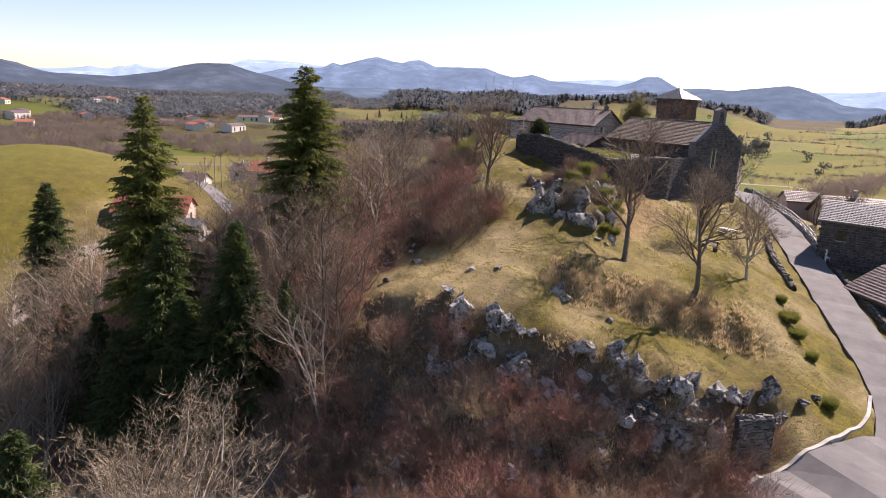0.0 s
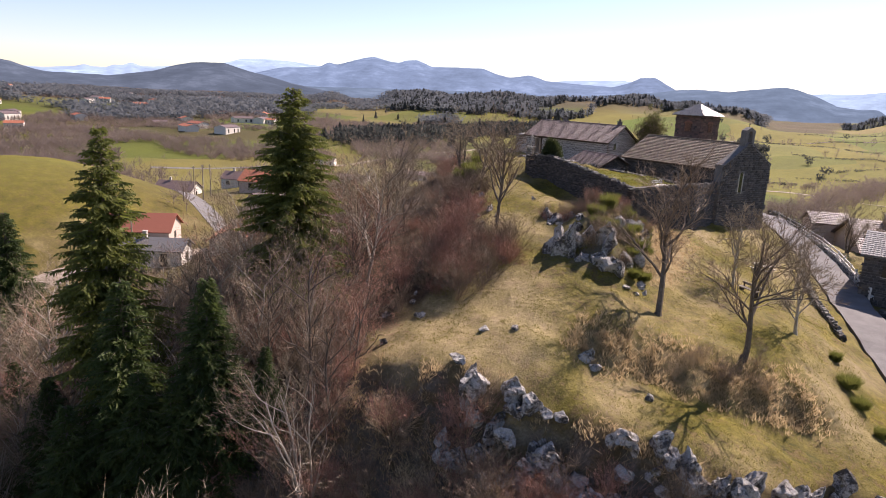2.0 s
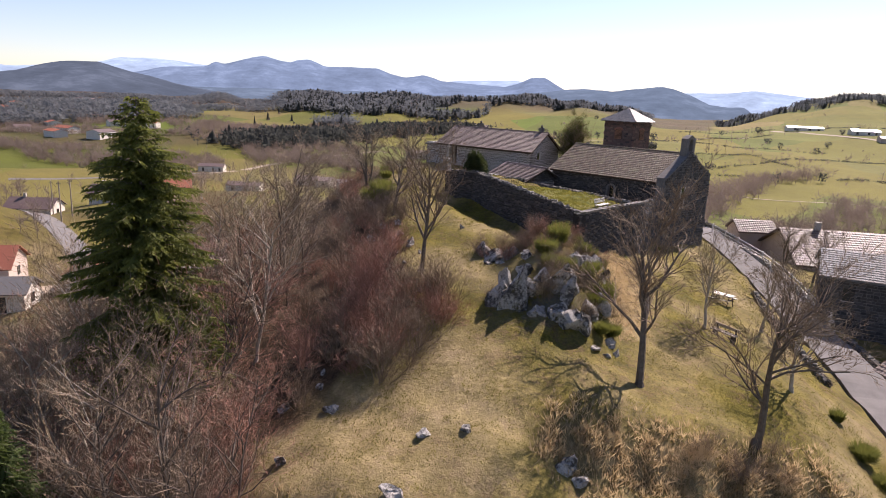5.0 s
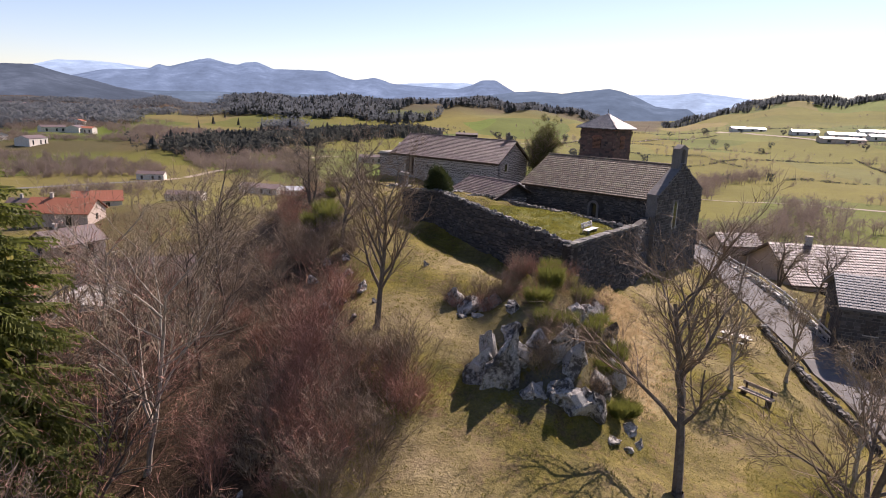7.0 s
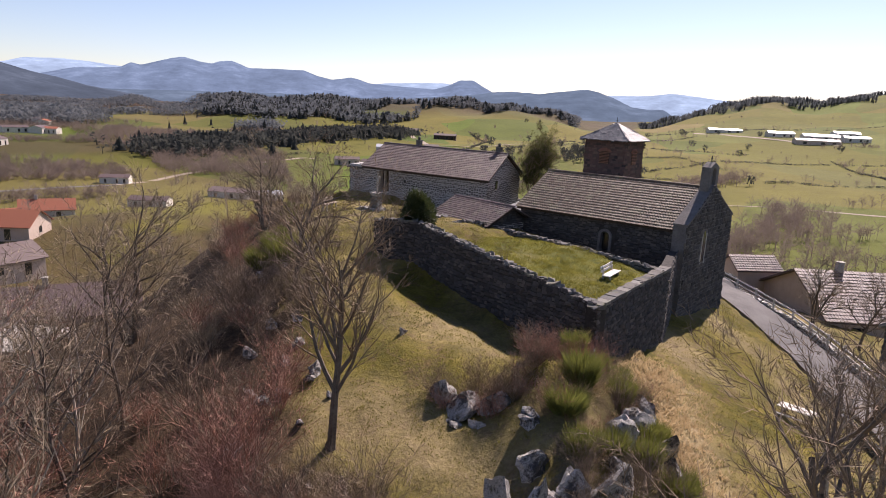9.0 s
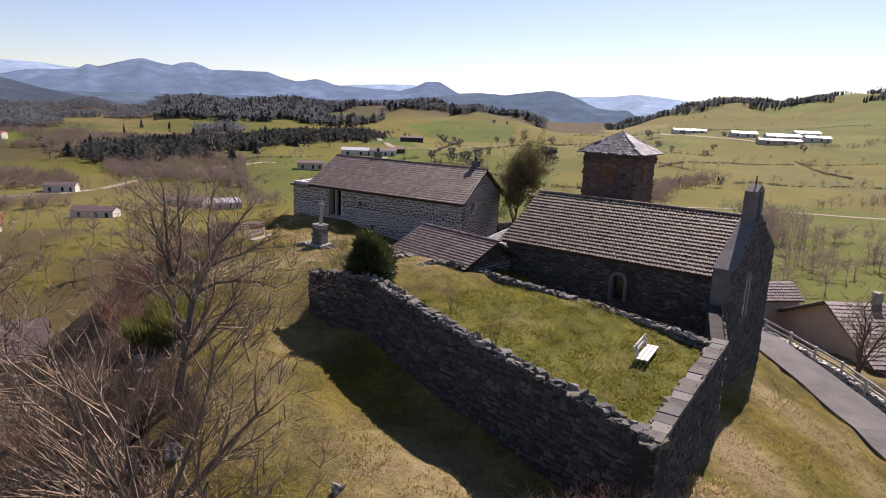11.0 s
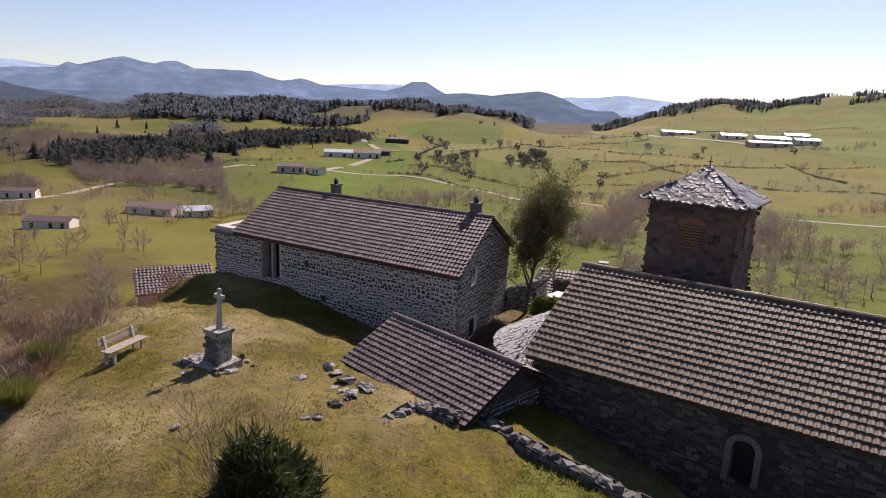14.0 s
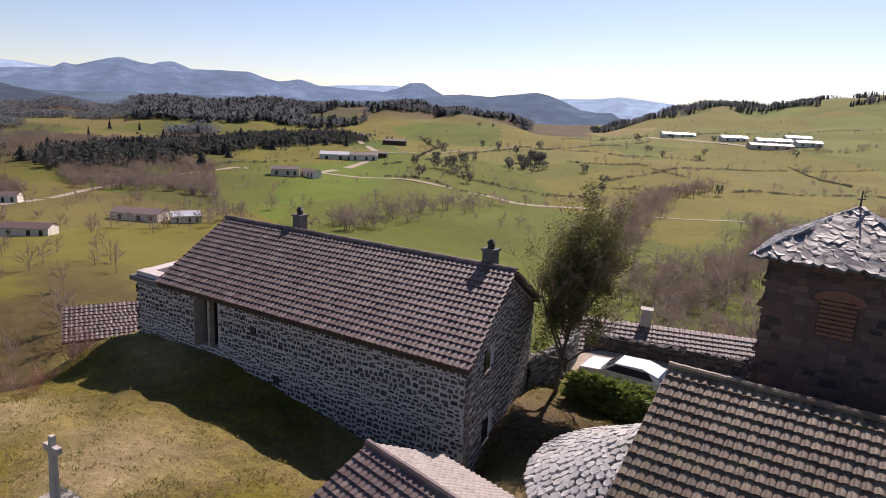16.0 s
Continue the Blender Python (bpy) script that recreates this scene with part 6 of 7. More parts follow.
holly = thing("evergreen_tree", "tall dense olive-green evergreen tree beside the house", "tree", Matrix.Translation((6.7, 22.4, -11.3)) @ Matrix.Rotation(0.08, 4, "Y") @ Matrix.Scale(0.75, 4))
tr_, cr_ = HOLLY.meshes("bark", "twig", 0.03)
part("trunk", tr_, None, holly)
part("crown", cr_, None, holly)
part("leaves", joined("leaves", [blades(leaf_a, leaf_b, np.full(len(leaf_a), 0.075), 6)], "leaf_olive"), None, holly)
saplings = shrub_mould(530, 2.8, 0.25, "twig", 9)
for x, y, size in ((-3.0, -1.6, 1.0), (-2.5, -1.0, 0.9), (-3.6, -1.0, 0.8), (4.0, -8.5, 0.5), (2.2, -4.8, 0.5)):
    ob = tagged(new("sapling", saplings[0]), "thin bare sapling on the terrace", "shrub", "saplings by the wall")
    ob.matrix_world = Matrix.Translation((x, y, -8.9)) @ Matrix.Rotation(x * 5, 4, "Z") @ Matrix.Scale(size, 4)


# ---- rocks ----
def boulder_mould(seed, flat=0.75):
    """A broken block: flat faces cut off a rough ball, edges chipped."""
    rnd_ = random.Random(seed)
    bm = bmesh.new()
    bmesh.ops.create_icosphere(bm, subdivisions=3, radius=0.62)
    planes = []
    for k in range(15):
        d = Vector((rnd_.gauss(0, 1), rnd_.gauss(0, 1), rnd_.gauss(0, 0.7))).normalized()
        planes.append((d, rnd_.uniform(0.24, 0.44)))
    lift = Vector((seed * 1.7, 0, 0))
    for v in bm.verts:
        for d, r in planes:
            over = v.co.dot(d) - r
            if over > 0:
                v.co -= d * over
        crack = abs(noise.noise(v.co * 3.1 + lift))
        v.co += v.co.normalized() * (0.10 * noise.noise(v.co * 4 + lift) + 0.05 * noise.noise(v.co * 11 - lift) - 0.10 * max(0.0, 0.10 - crack) / 0.10)
        v.co.z *= flat
    me = bpy.data.meshes.new("boulder")
    bm.to_mesh(me)
    bm.free()
    me.materials.append(MAT["boulder"])
    return me


BOULDERS = [boulder_mould(600 + k, f) for k, f in enumerate((0.7, 0.8, 1.0, 1.25, 0.6, 0.9, 1.1))]


def boulder(x, y, sx, sy, sz, turn, group, label="grey weathered basalt boulder", k=None, lift=0.0, tilt=0.0):
    z = float(ground_z(x, y)) + sz * 0.22 + lift
    ob = tagged(new("boulder", BOULDERS[(int(abs(x * 7 + y * 13)) if k is None else k) % len(BOULDERS)]), label, "rock", group)
    ob.matrix_world = Matrix.Translation((x, y, z)) @ Matrix.Rotation(turn, 4, "Z") @ Matrix.Rotation(tilt, 4, "X") @ Matrix.Diagonal((sx, sy, sz, 1))
    return ob


rnd = random.Random(61)
# the knoll of standing rocks on the lawn
for x, y, sx, sy, sz, k in ((3.6, -28.3, 1.5, 1.3, 2.2, 2), (4.6, -28.8, 1.2, 1.3, 3.6, 3), (5.2, -28.6, 0.8, 0.9, 2.8, 6), (4.0, -27.4, 1.4, 1.2, 2.4, 3), (5.6, -27.6, 1.3, 1.2, 1.8, 1), (6.2, -29.3, 1.4, 1.2, 1.2, 0), (7.2, -29.3, 1.7, 1.4, 1.7, 1), (8.2, -29.6, 1.7, 1.4, 1.9, 5), (8.9, -29.2, 1.2, 1.1, 1.6, 6),
                            (7.1, -27.6, 1.2, 1.1, 2.5, 3), (6.3, -27.2, 1.2, 1.0, 1.5, 0), (7.9, -28.2, 1.3, 1.1, 1.8, 2), (9.5, -30.2, 1.0, 0.8, 0.8, 4), (10.2, -30.0, 0.7, 0.6, 0.7, 1), (10.8, -29.4, 0.6, 0.5, 0.7, 2), (7.8, -26.2, 1.3, 1.1, 1.6, 6), (9.6, -21.4, 1.1, 0.9, 1.5, 3), (10.2, -19.6, 0.9, 0.9, 1.4, 2), (10.3, -18.0, 0.8, 0.7, 1.3, 3),
                            (8.8, -23.0, 1.1, 1.0, 1.2, 5), (1.7, -21.4, 1.6, 1.1, 1.5, 2), (2.6, -21.9, 1.5, 1.1, 1.7, 5), (3.7, -22.0, 1.3, 1.1, 1.5, 6), (2.3, -22.9, 0.8, 0.7, 0.7, 1), (3.2, -23.1, 0.9, 0.8, 0.7, 0), (-0.7, -16.1, 0.5, 0.5, 0.8, 3), (5.0, -26.0, 1.3, 1.1, 1.5, 1), (10.0, -22.8, 1.0, 0.9, 1.7, 3), (10.0, -26.6, 1.1, 0.9, 1.6, 2), (9.3, -27.8, 1.3, 1.1, 1.5, 6), (8.2, -24.4, 1.0, 1.0, 1.6, 5), (9.9, -24.6, 1.0, 0.9, 1.5, 0), (6.6, -25.2, 1.0, 0.9, 1.3, 1), (10.4, -28.6, 1.0, 0.9, 1.0, 0), (7.6, -19.6, 1.0, 0.9, 1.2, 2), (5.0, -24.2, 1.0, 1.0, 1.2, 4)):
    boulder(x, y, sx * 1.2, sy * 1.2, sz * 1.1, rnd.uniform(0, 6.28), "rocks of the knoll", "upright grey lichen-streaked rock on the lawn", k, -0.25, rnd.uniform(-0.15, 0.15))
# the crag below the lawn
for i in range(120):
    t = i / 119
    x = 1.5 + 21.0 * t + rnd.uniform(-0.6, 0.6)
    y = float(crag_edge(x)) + rnd.uniform(-2.2, 0.7)
    s_ = rnd.uniform(0.6, 1.9)
    boulder(x, y, s_, s_ * rnd.uniform(0.7, 1.1), s_ * rnd.uniform(0.7, 1.4), rnd.uniform(0, 6.28), "rocks of the crag", "dark angular basalt block of the crag", None, 0.05, rnd.uniform(-0.25, 0.25))
for i in range(120):
    cx_, cy_, spread = rnd.choice([(0, -51.5, 1.3), (1.5, -52.5, 1.6), (1.5, -50.5, 1.4), (3.5, -54, 2.0), (9, -53.5, 1.2), (13, -50.5, 1.2), (8, -49, 3.0)])
    x, y = cx_ + rnd.gauss(0, spread), cy_ + rnd.gauss(0, 1.0)
    s_ = rnd.uniform(0.4, 1.3)
    boulder(x, y, s_, s_ * rnd.uniform(0.7, 1.2), s_ * rnd.uniform(0.7, 1.5), rnd.uniform(0, 6.28), "rocks of the crag", "dark angular basalt block of the crag", None, -0.2, rnd.uniform(-0.3, 0.3))
for x, y, s_ in ((1.4, -43.6, 1.5), (8.2, -39.6, 1.4), (8.9, -39.9, 1.0), (-4.4, -41.5, 0.9), (3.6, -39.2, 0.7), (12.2, -41.5, 0.7), (1.8, -39.8, 0.8), (23.2, -41.2, 1.3), (24.4, -40.4, 1.2), (22.2, -42.6, 1.4), (20.4, -43.9, 1.2), (17.3, -44.9, 1.3), (25.4, -38.8, 0.9), (15.8, -45.6, 1.2)):
    boulder(x, y, s_, s_ * 0.8, s_ * 0.7, rnd.uniform(0, 6), "rocks on the lower lawn", "grey rock at the edge of the lawn")
for i in range(30):
    y = rnd.uniform(-38, -5)
    x = float(lawn_west(np.array(y))) - rnd.uniform(-0.3, 4)
    s_ = rnd.uniform(0.4, 1.0)
    boulder(x, y, s_, s_ * 0.8, s_ * 0.8, rnd.uniform(0, 6), "rocks at the wood's edge", "mossy rock at the edge of the wood")
for i in range(8):
    a = rnd.uniform(0, 6.28)
    boulder(-4.2 + 2.6 * math.cos(a) + rnd.uniform(-0.6, 0.6), 4.6 + 2.6 * math.sin(a), rnd.uniform(0.3, 0.7), rnd.uniform(0.3, 0.6), rnd.uniform(0.15, 0.35), a, "stones round the cross", "flat mossy stone in the grass")
for i in range(26):
    a, r_ = rnd.uniform(0, 6.28), rnd.uniform(0.5, 1.5)
    s_ = rnd.uniform(0.25, 0.6)
    boulder(-6.9 + r_ * math.cos(a) * 1.2, 7.9 + r_ * math.sin(a) * 0.8, s_, s_ * 0.8, s_ * 0.45, a * 3, "stones round the cross", "flat mossy stone heaped against the plinth", None, 0.0, rnd.uniform(-0.2, 0.2))
for x, y in ((-1.6, 7.2), (-0.9, 6.3), (-2.2, 8.0), (-2.6, 8.6), (-1.2, 5.6)):
    boulder(x, y, 0.8, 0.6, 0.4, x * 4, "stones round the cross", "flat mossy stone in the grass")


# dry-stone fragments below the lawn and along the lane
def low_wall(points, height, label, seed, mat="dry_stone", thick=0.5, keep=60, top=None):
    ob = thing("stone_wall", label, "wall", group="field walls")
    core = Shape()
    for (x0, y0), (x1, y1) in zip(points, points[1:]):
        a, b = Vector((x0, y0, 0)), Vector((x1, y1, 0))
        way = (b - a).normalized()
        side = Vector((way.y, -way.x, 0))
        za, zb = float(ground_z(x0, y0)), float(ground_z(x1, y1))
        ta, tb = (za + height, zb + height) if top is None else (top, top)
        core.slab([(*(a + side * (thick / 2 - 0.03)).xy, ta - 0.06), (*(b + side * (thick / 2 - 0.03)).xy, tb - 0.06), (*(b - side * (thick / 2 - 0.03)).xy, tb - 0.06), (*(a - side * (thick / 2 - 0.03)).xy, ta - 0.06)], (0, 0, -height - 1.2))
        for sgn, p, q, z0, z1, t0, t1 in ((1, a, b, za, zb, ta, tb), (-1, b, a, zb, za, tb, ta)):
            o = side * (thick / 2 - 0.03) * sgn
            low = lambda k, z0=z0, z1=z1: z0 + (z1 - z0) * k - 1.0 if top is not None else z0 + (z1 - z0) * k - 0.3
            rubble(ob, (p + o).xy, (q + o).xy, low, lambda k, t0=t0, t1=t1: t0 + (t1 - t0) * k + 0.05, mat, seed, 0.34, 0.2, 0.08, keep if sgn > 0 else 0, (), 0.02, False)
            seed += 1
    part("core", core, "earth_joint", ob)
    n = int(sum((Vector(q) - Vector(p)).length for p, q in zip(points, points[1:])) / 0.3)
    placed = []
    for k in range(n):
        f = (k + 0.5) / n * (len(points) - 1)
        i = min(int(f), len(points) - 2)
        x, y = Vector(points[i]).lerp(Vector(points[i + 1]), f - i)
        z = float(ground_z(x, y)) + height if top is None else top
        big = rnd.uniform(0.3, 0.5)
        placed.append((Matrix.Translation((x + rnd.uniform(-0.1, 0.1), y + rnd.uniform(-0.1, 0.1), z - 0.05)) @ Matrix.Rotation(rnd.uniform(0, 6.28), 4, "Z") @ Matrix.Rotation(-math.pi / 2, 4, "X") @ Matrix.Diagonal((big, rnd.uniform(0.15, 0.3), big * 0.8, 1)), rnd.randrange(5)))
    lay(ob, "cap_stone", CAPS, placed, mat, 40)
    return ob


low_wall([(14.6, -47.4), (18.6, -46.6)], 1.6, "broken dry-stone wall below the lawn", 700, top=-20.9)
low_wall([(20.2, -45.9), (22.2, -44.6)], 2.2, "broken dry-stone wall corner by the junction", 710, top=-20.7)
low_wall([(26.2, -19.5), (25.2, -12.0), (25.2, -7.0), (25.4, -2.5)], 0.5, "low crumbling dry-stone wall above the lane", 720)
low_wall([(31.6, -8.5), (32.4, -15.0), (33.4, -21.0), (35.2, -27.5)], 0.6, "low stone kerb wall beside the lane", 730)
low_wall([(27.0, 24.5), (24.5, 21.0), (28.0, 21.5), (29.3, 23.5)], 1.5, "ruined stone wall beside the chapel", 740)
low_wall([tuple(B(BL - 0.3, BW - 0.5, 0).xy), (7.6, 25.2), (8.6, 27.6)], 2.0, "tall grey yard wall behind the long house", 770, "dry_stone", 0.4, 40, -9.5)
low_wall([(-0.4, 3.2), (1.0, 5.4), (2.6, 4.7)], 0.75, "tumbled dry-stone wall end by the shed", 750, top=-8.95)
low_wall([(3.4, 5.2), (7.0, 1.4), (9.4, -1.0), (12.2, -4.4), (13.4, -6.0)], 0.15, "low stone edging of the terrace", 760, top=-9.28)
cope = thing("wall_coping", "pale mortared coping on the terrace wall", "coping")
a, b = Vector((*TERRACE[3], WALL_TOP[3])), Vector((*TERRACE[4], WALL_TOP[4]))
way = (b - a).normalized()
inn = Vector((-way.y, way.x, 0))
n_ = 16
for k in range(n_):
    p, q = a.lerp(b, k / n_), a.lerp(b, (k + 0.96) / n_)
    part("coping_stone", Shape().slab([p - inn * 0.08, q - inn * 0.08, q + inn * rnd.uniform(0.48, 0.60), p + inn * rnd.uniform(0.48, 0.60)], (0, 0, -0.16)), "dry_stone", cope).location = (0, 0, 0.06 + rnd.uniform(-0.02, 0.03))


# ---- furniture ----
def bench(name, m, label, mat, length=1.9, group=""):
    ob = thing(name, label, "bench", m, group)
    for k in range(3):
        part("seat_slat", Shape().box(-length / 2, -0.24 + k * 0.17, 0.42, length / 2, -0.09 + k * 0.17, 0.47), mat, ob)
    for k in range(2):
        part("back_slat", Shape().box(-length / 2, 0.30 + k * 0.04, 0.60 + k * 0.19, length / 2, 0.34 + k * 0.04, 0.75 + k * 0.19), mat, ob)
    for x in (-length * 0.36, length * 0.36):
        part("leg", Shape().box(x - 0.05, -0.2, -0.2, x + 0.05, -0.1, 0.42).box(x - 0.05, 0.22, -0.2, x + 0.05, 0.30, 0.5).box(x - 0.05, -0.2, 0.36, x + 0.05, 0.3, 0.42), "concrete", ob)
        part("back_post", Shape().slab([(x - 0.05, 0.24, 0.4), (x + 0.05, 0.24, 0.4), (x + 0.05, 0.38, 0.98), (x - 0.05, 0.38, 0.98)], (0, -0.06, 0)), "concrete", ob)
    return ob


bench("bench", Matrix.Translation((10.4, -7.4, -9.84)) @ pose(0, 0, 0, 0, 0, 62), "white-painted slatted bench on the terrace", "pale_wood", 2.0)
bench("bench", Matrix.Translation((-11.0, 9.2, float(ground_z(-11.0, 9.2)))) @ pose(0, 0, 0, 0, 0, 75), "weathered pale wooden bench at the lawn's edge", "grey_wood", 2.1)
log = thing("log_bench", "dark low wooden bench on the lawn", "bench", Matrix.Translation((18.6, -21.0, float(ground_z(18.6, -21.0)))) @ pose(0, 0, 0, 0, 0, -52))
part("seat", Shape().box(-1.0, -0.2, 0.38, 1.0, 0.2, 0.46), "grey_wood", log)
part("backrest", Shape().box(-1.0, 0.26, 0.62, 1.0, 0.32, 0.82), "grey_wood", log)
for x in (-0.75, 0.75):
    part("leg", Shape().box(x - 0.08, -0.16, -0.3, x + 0.08, 0.16, 0.38).box(x - 0.05, 0.2, -0.1, x + 0.05, 0.27, 0.8), "dark_wood", log)
tz = float(ground_z(20.8, -10.2))
table = thing("picnic_table", "white-topped picnic table with two benches", "table", Matrix.Translation((20.8, -10.2, tz)) @ pose(0, 0, 0, 0, 0, -40))
for k in range(4):
    part("table_board", Shape().box(-0.95, -0.38 + k * 0.195, 0.72, 0.95, -0.20 + k * 0.195, 0.77), "pale_wood", table)
for y in (-0.75, 0.60):
    part("bench_board", Shape().box(-0.95, y, 0.42, 0.95, y + 0.16, 0.46), "pale_wood", table)
for x in (-0.7, 0.7):
    part("leg", Shape().box(x - 0.05, -0.72, 0.34, x + 0.05, 0.72, 0.42).box(x - 0.05, -0.35, 0.66, x + 0.05, 0.35, 0.72).tube([(x, -0.6, -0.3), (x, -0.22, 0.7)], [0.05, 0.05], 4).tube([(x, 0.6, -0.3), (x, 0.22, 0.7)], [0.05, 0.05], 4), "dark_wood", table)

# the wayside cross on its plinth
cz = float(ground_z(-6.7, 7.9)) + 0.55
cross = thing("stone_cross", "grey stone wayside cross on a square plinth", "cross", Matrix.Translation((-6.7, 7.9, cz)) @ pose(0, 0, 0, 0, 3, -28) @ Matrix.Diagonal((0.8, 0.8, 0.92, 1)))
part("step", Shape().slab([(-1.5, -0.9, -0.42), (0.8, -0.85, -0.38), (0.8, 0.75, -0.36), (-1.1, 0.78, -0.40)], (0, 0, -0.6)), "boulder", cross)
part("plinth", Shape().box(-0.42, -0.42, -0.9, 0.42, 0.42, 0.85).box(-0.5, -0.5, 0.85, 0.5, 0.5, 1.02), "boulder", cross)
rubble(cross, (-0.43, -0.44), (0.43, -0.44), lambda k: -0.6, lambda k: 0.85, "dry_stone", 801, 0.35, 0.22, 0.03, 20)
part("shaft", Shape().add([(x * s_, y * s_, z) for z, s_ in ((1.02, 0.95), (2.75, 0.66)) for x, y in ((-0.105, -0.1), (0.105, -0.1), (0.105, 0.1), (-0.105, 0.1))], [(0, 1, 5, 4), (1, 2, 6, 5), (2, 3, 7, 6), (3, 0, 4, 7), (4, 5, 6, 7)]), "concrete", cross)
part("arm", Shape().box(-0.30, -0.075, 2.34, 0.30, 0.075, 2.50), "concrete", cross)

# railing along the lane
rail_pts = [(25.2, 17.2), (27.6, 14.2), (29.4, 10.4), (30.4, 6.2), (30.9, 2.0), (31.0, -2.4), (31.0, -6.0)]
# Grey rails drawn in pale_wood: the sunlight on them is put into the colour.
fence = thing("railing", "grey wooden post-and-rail fence beside the lane", "fence")
for (x0, y0), (x1, y1) in zip(rail_pts, rail_pts[1:]):
    z0, z1 = float(ground_z(x0, y0)) + 0.7, float(ground_z(x1, y1)) + 0.7
    for h in (0.55, 0.95):
        part("rail", Shape().tube([(x0, y0, z0 + h), (x1, y1, z1 + h)], [0.075, 0.075], 6), "pale_wood", fence)
for i in range(13):
    f_ = i / 12 * (len(rail_pts) - 1)
    k = min(int(f_), len(rail_pts) - 2)
    x, y = Vector(rail_pts[k]).lerp(Vector(rail_pts[k + 1]), f_ - k)
    part("post", Shape().box(x - 0.07, y - 0.07, float(ground_z(x, y)) - 0.4, x + 0.07, y + 0.07, float(ground_z(x, y)) + 1.8), "pale_wood", fence)
low_wall([(x + 0.2, y) for x, y in rail_pts], 0.95, "low pale stone kerb under the railing", 780, "slab", 0.4, 60)


# ---- houses near the lane and in the village ----
def gabled(name, x, y, turn, length, width, base, eave, ridge, roof, wall, label, over=0.35, courses=0, openings=(), stone=None, group="", hip=0.0, chimney=False):
    """A house: walls, two gables, a pitched roof with thickness, openings as (side, along, sill, wide, high)."""
    ob = thing(name, label, "house", Matrix.Translation((x, y, 0)) @ Matrix.Rotation(turn, 4, "Z"), group)
    l, w = length / 2, width / 2
    part("wall", Shape().slab([(-l, -w, eave), (l, -w, eave), (l, w, eave), (-l, w, eave)], (0, 0, base - 2.0 - eave)), wall, ob)
    if not hip:
        for s_ in (-1, 1):
            g_ = Shape().slab([(s_ * l, -w, eave - 0.02), (s_ * l, w, eave - 0.02), (s_ * l, 0, ridge - 0.12)], (-s_ * 0.3, 0, 0))
            part("gable_wall", g_, wall, ob)
    lo, wo = l + over, w + over
    ez = eave - (ridge - eave) / w * over
    for s_ in (-1, 1):
        part("roof", Shape().slab([(-lo * s_, wo * s_ * -1, ez), (lo * s_, wo * s_ * -1, ez), ((lo - hip) * s_, 0, ridge), (-(lo - hip) * s_, 0, ridge)], (0, 0, -0.14)), roof, ob)
        if hip:
            part("roof", Shape().slab([(lo * s_, -wo, ez), (lo * s_, wo, ez), ((lo - hip) * s_, 0, ridge)], (0, 0, -0.14)), roof, ob)
        if courses and not hip:
            tiled(ob, (-lo * s_, -wo * s_, ez), (lo * s_, -wo * s_, ez), (-lo * s_, 0, ridge), (lo * s_, 0, ridge), roof, int(x * 3) + 900, 120 if s_ > 0 else 0, courses, 0.3)
    if stone:
        rubble(ob, (-l, -w - 0.02), (l, -w - 0.02), lambda k: base - 1, lambda k: eave - 0.1, stone, int(x) + 950, 0.4, 0.26, 0.04, 80, (), 0.03)
        rubble(ob, (-l - 0.02, w), (-l - 0.02, -w), lambda k: base - 1, lambda k: eave + (ridge - eave) * 0.85 * (1 - abs(2 * k - 1)), stone, int(x) + 960, 0.4, 0.26, 0.04, 0, (), 0.03)
    for side, along, sill, wide, high in openings:
        f_ = -1 if side in "sw" else 1
        if side in "sn":
            win = part("window", Shape().box(along - wide / 2, f_ * (w + 0.02) - 0.03, sill, along + wide / 2, f_ * (w + 0.02) + 0.03, sill + high), "glass_dark", ob)
            part("sill", Shape().box(along - wide / 2 - 0.08, f_ * (w + 0.05) - 0.07, sill - 0.08, along + wide / 2 + 0.08, f_ * (w + 0.05) + 0.07, sill), "concrete", win)
        else:
            win = part("window", Shape().box(f_ * (l + 0.02) - 0.03, along - wide / 2, sill, f_ * (l + 0.02) + 0.03, along + wide / 2, sill + high), "glass_dark", ob)
            part("sill", Shape().box(f_ * (l + 0.05) - 0.07, along - wide / 2 - 0.08, sill - 0.08, f_ * (l + 0.05) + 0.07, along + wide / 2 + 0.08, sill), "concrete", win)
    if chimney:
        part("chimney", Shape().box(-l * 0.4 - 0.3, -0.3, ridge - 0.6, -l * 0.4 + 0.3, 0.3, ridge + 0.9).box(-l * 0.4 - 0.36, -0.36, ridge + 0.9, -l * 0.4 + 0.36, 0.36, ridge + 1.0), "concrete", ob)
    return ob


T_ = math.radians(-16)
gabled("house", 37.3, -3.0, T_, 12.5, 8.0, -20.2, -14.45, -12.85, "slate_gloss", "dark_render", "stone house with a bright grey slate-like roof by the lane", 0.4, 13, [("s", -4.2, -16.6, 0.9, 1.1), ("s", 1.0, -16.6, 0.9, 1.1), ("w", 1.2, -18.8, 1.6, 2.2)], "basalt")
gabled("house", 36.8, -17.0, math.radians(-62), 9.0, 7.0, -22.0, -19.4, -17.3, "tile", "dark_render", "low stone house with a brown tiled roof", 0.35, 12, [("s", 1.0, -21.0, 0.9, 1.0)], "basalt")
gabled("house", 41.5, 22.5, math.radians(2), 13.5, 14.0, -21.5, -17.9, -14.9, "tile", "render_pink", "large low house with a pitched brown roof below the lane", 0.5, 16, [("s", -4, -20.0, 1.2, 1.3), ("s", 2, -20.0, 1.2, 1.3)], None, "", 0.0, True)
gabled("house", 33.5, 31.5, math.radians(10), 5.0, 4.0, -19.5, -16.8, -15.6, "tile", "render_pink", "small outbuilding with a brown roof", 0.3, 7)
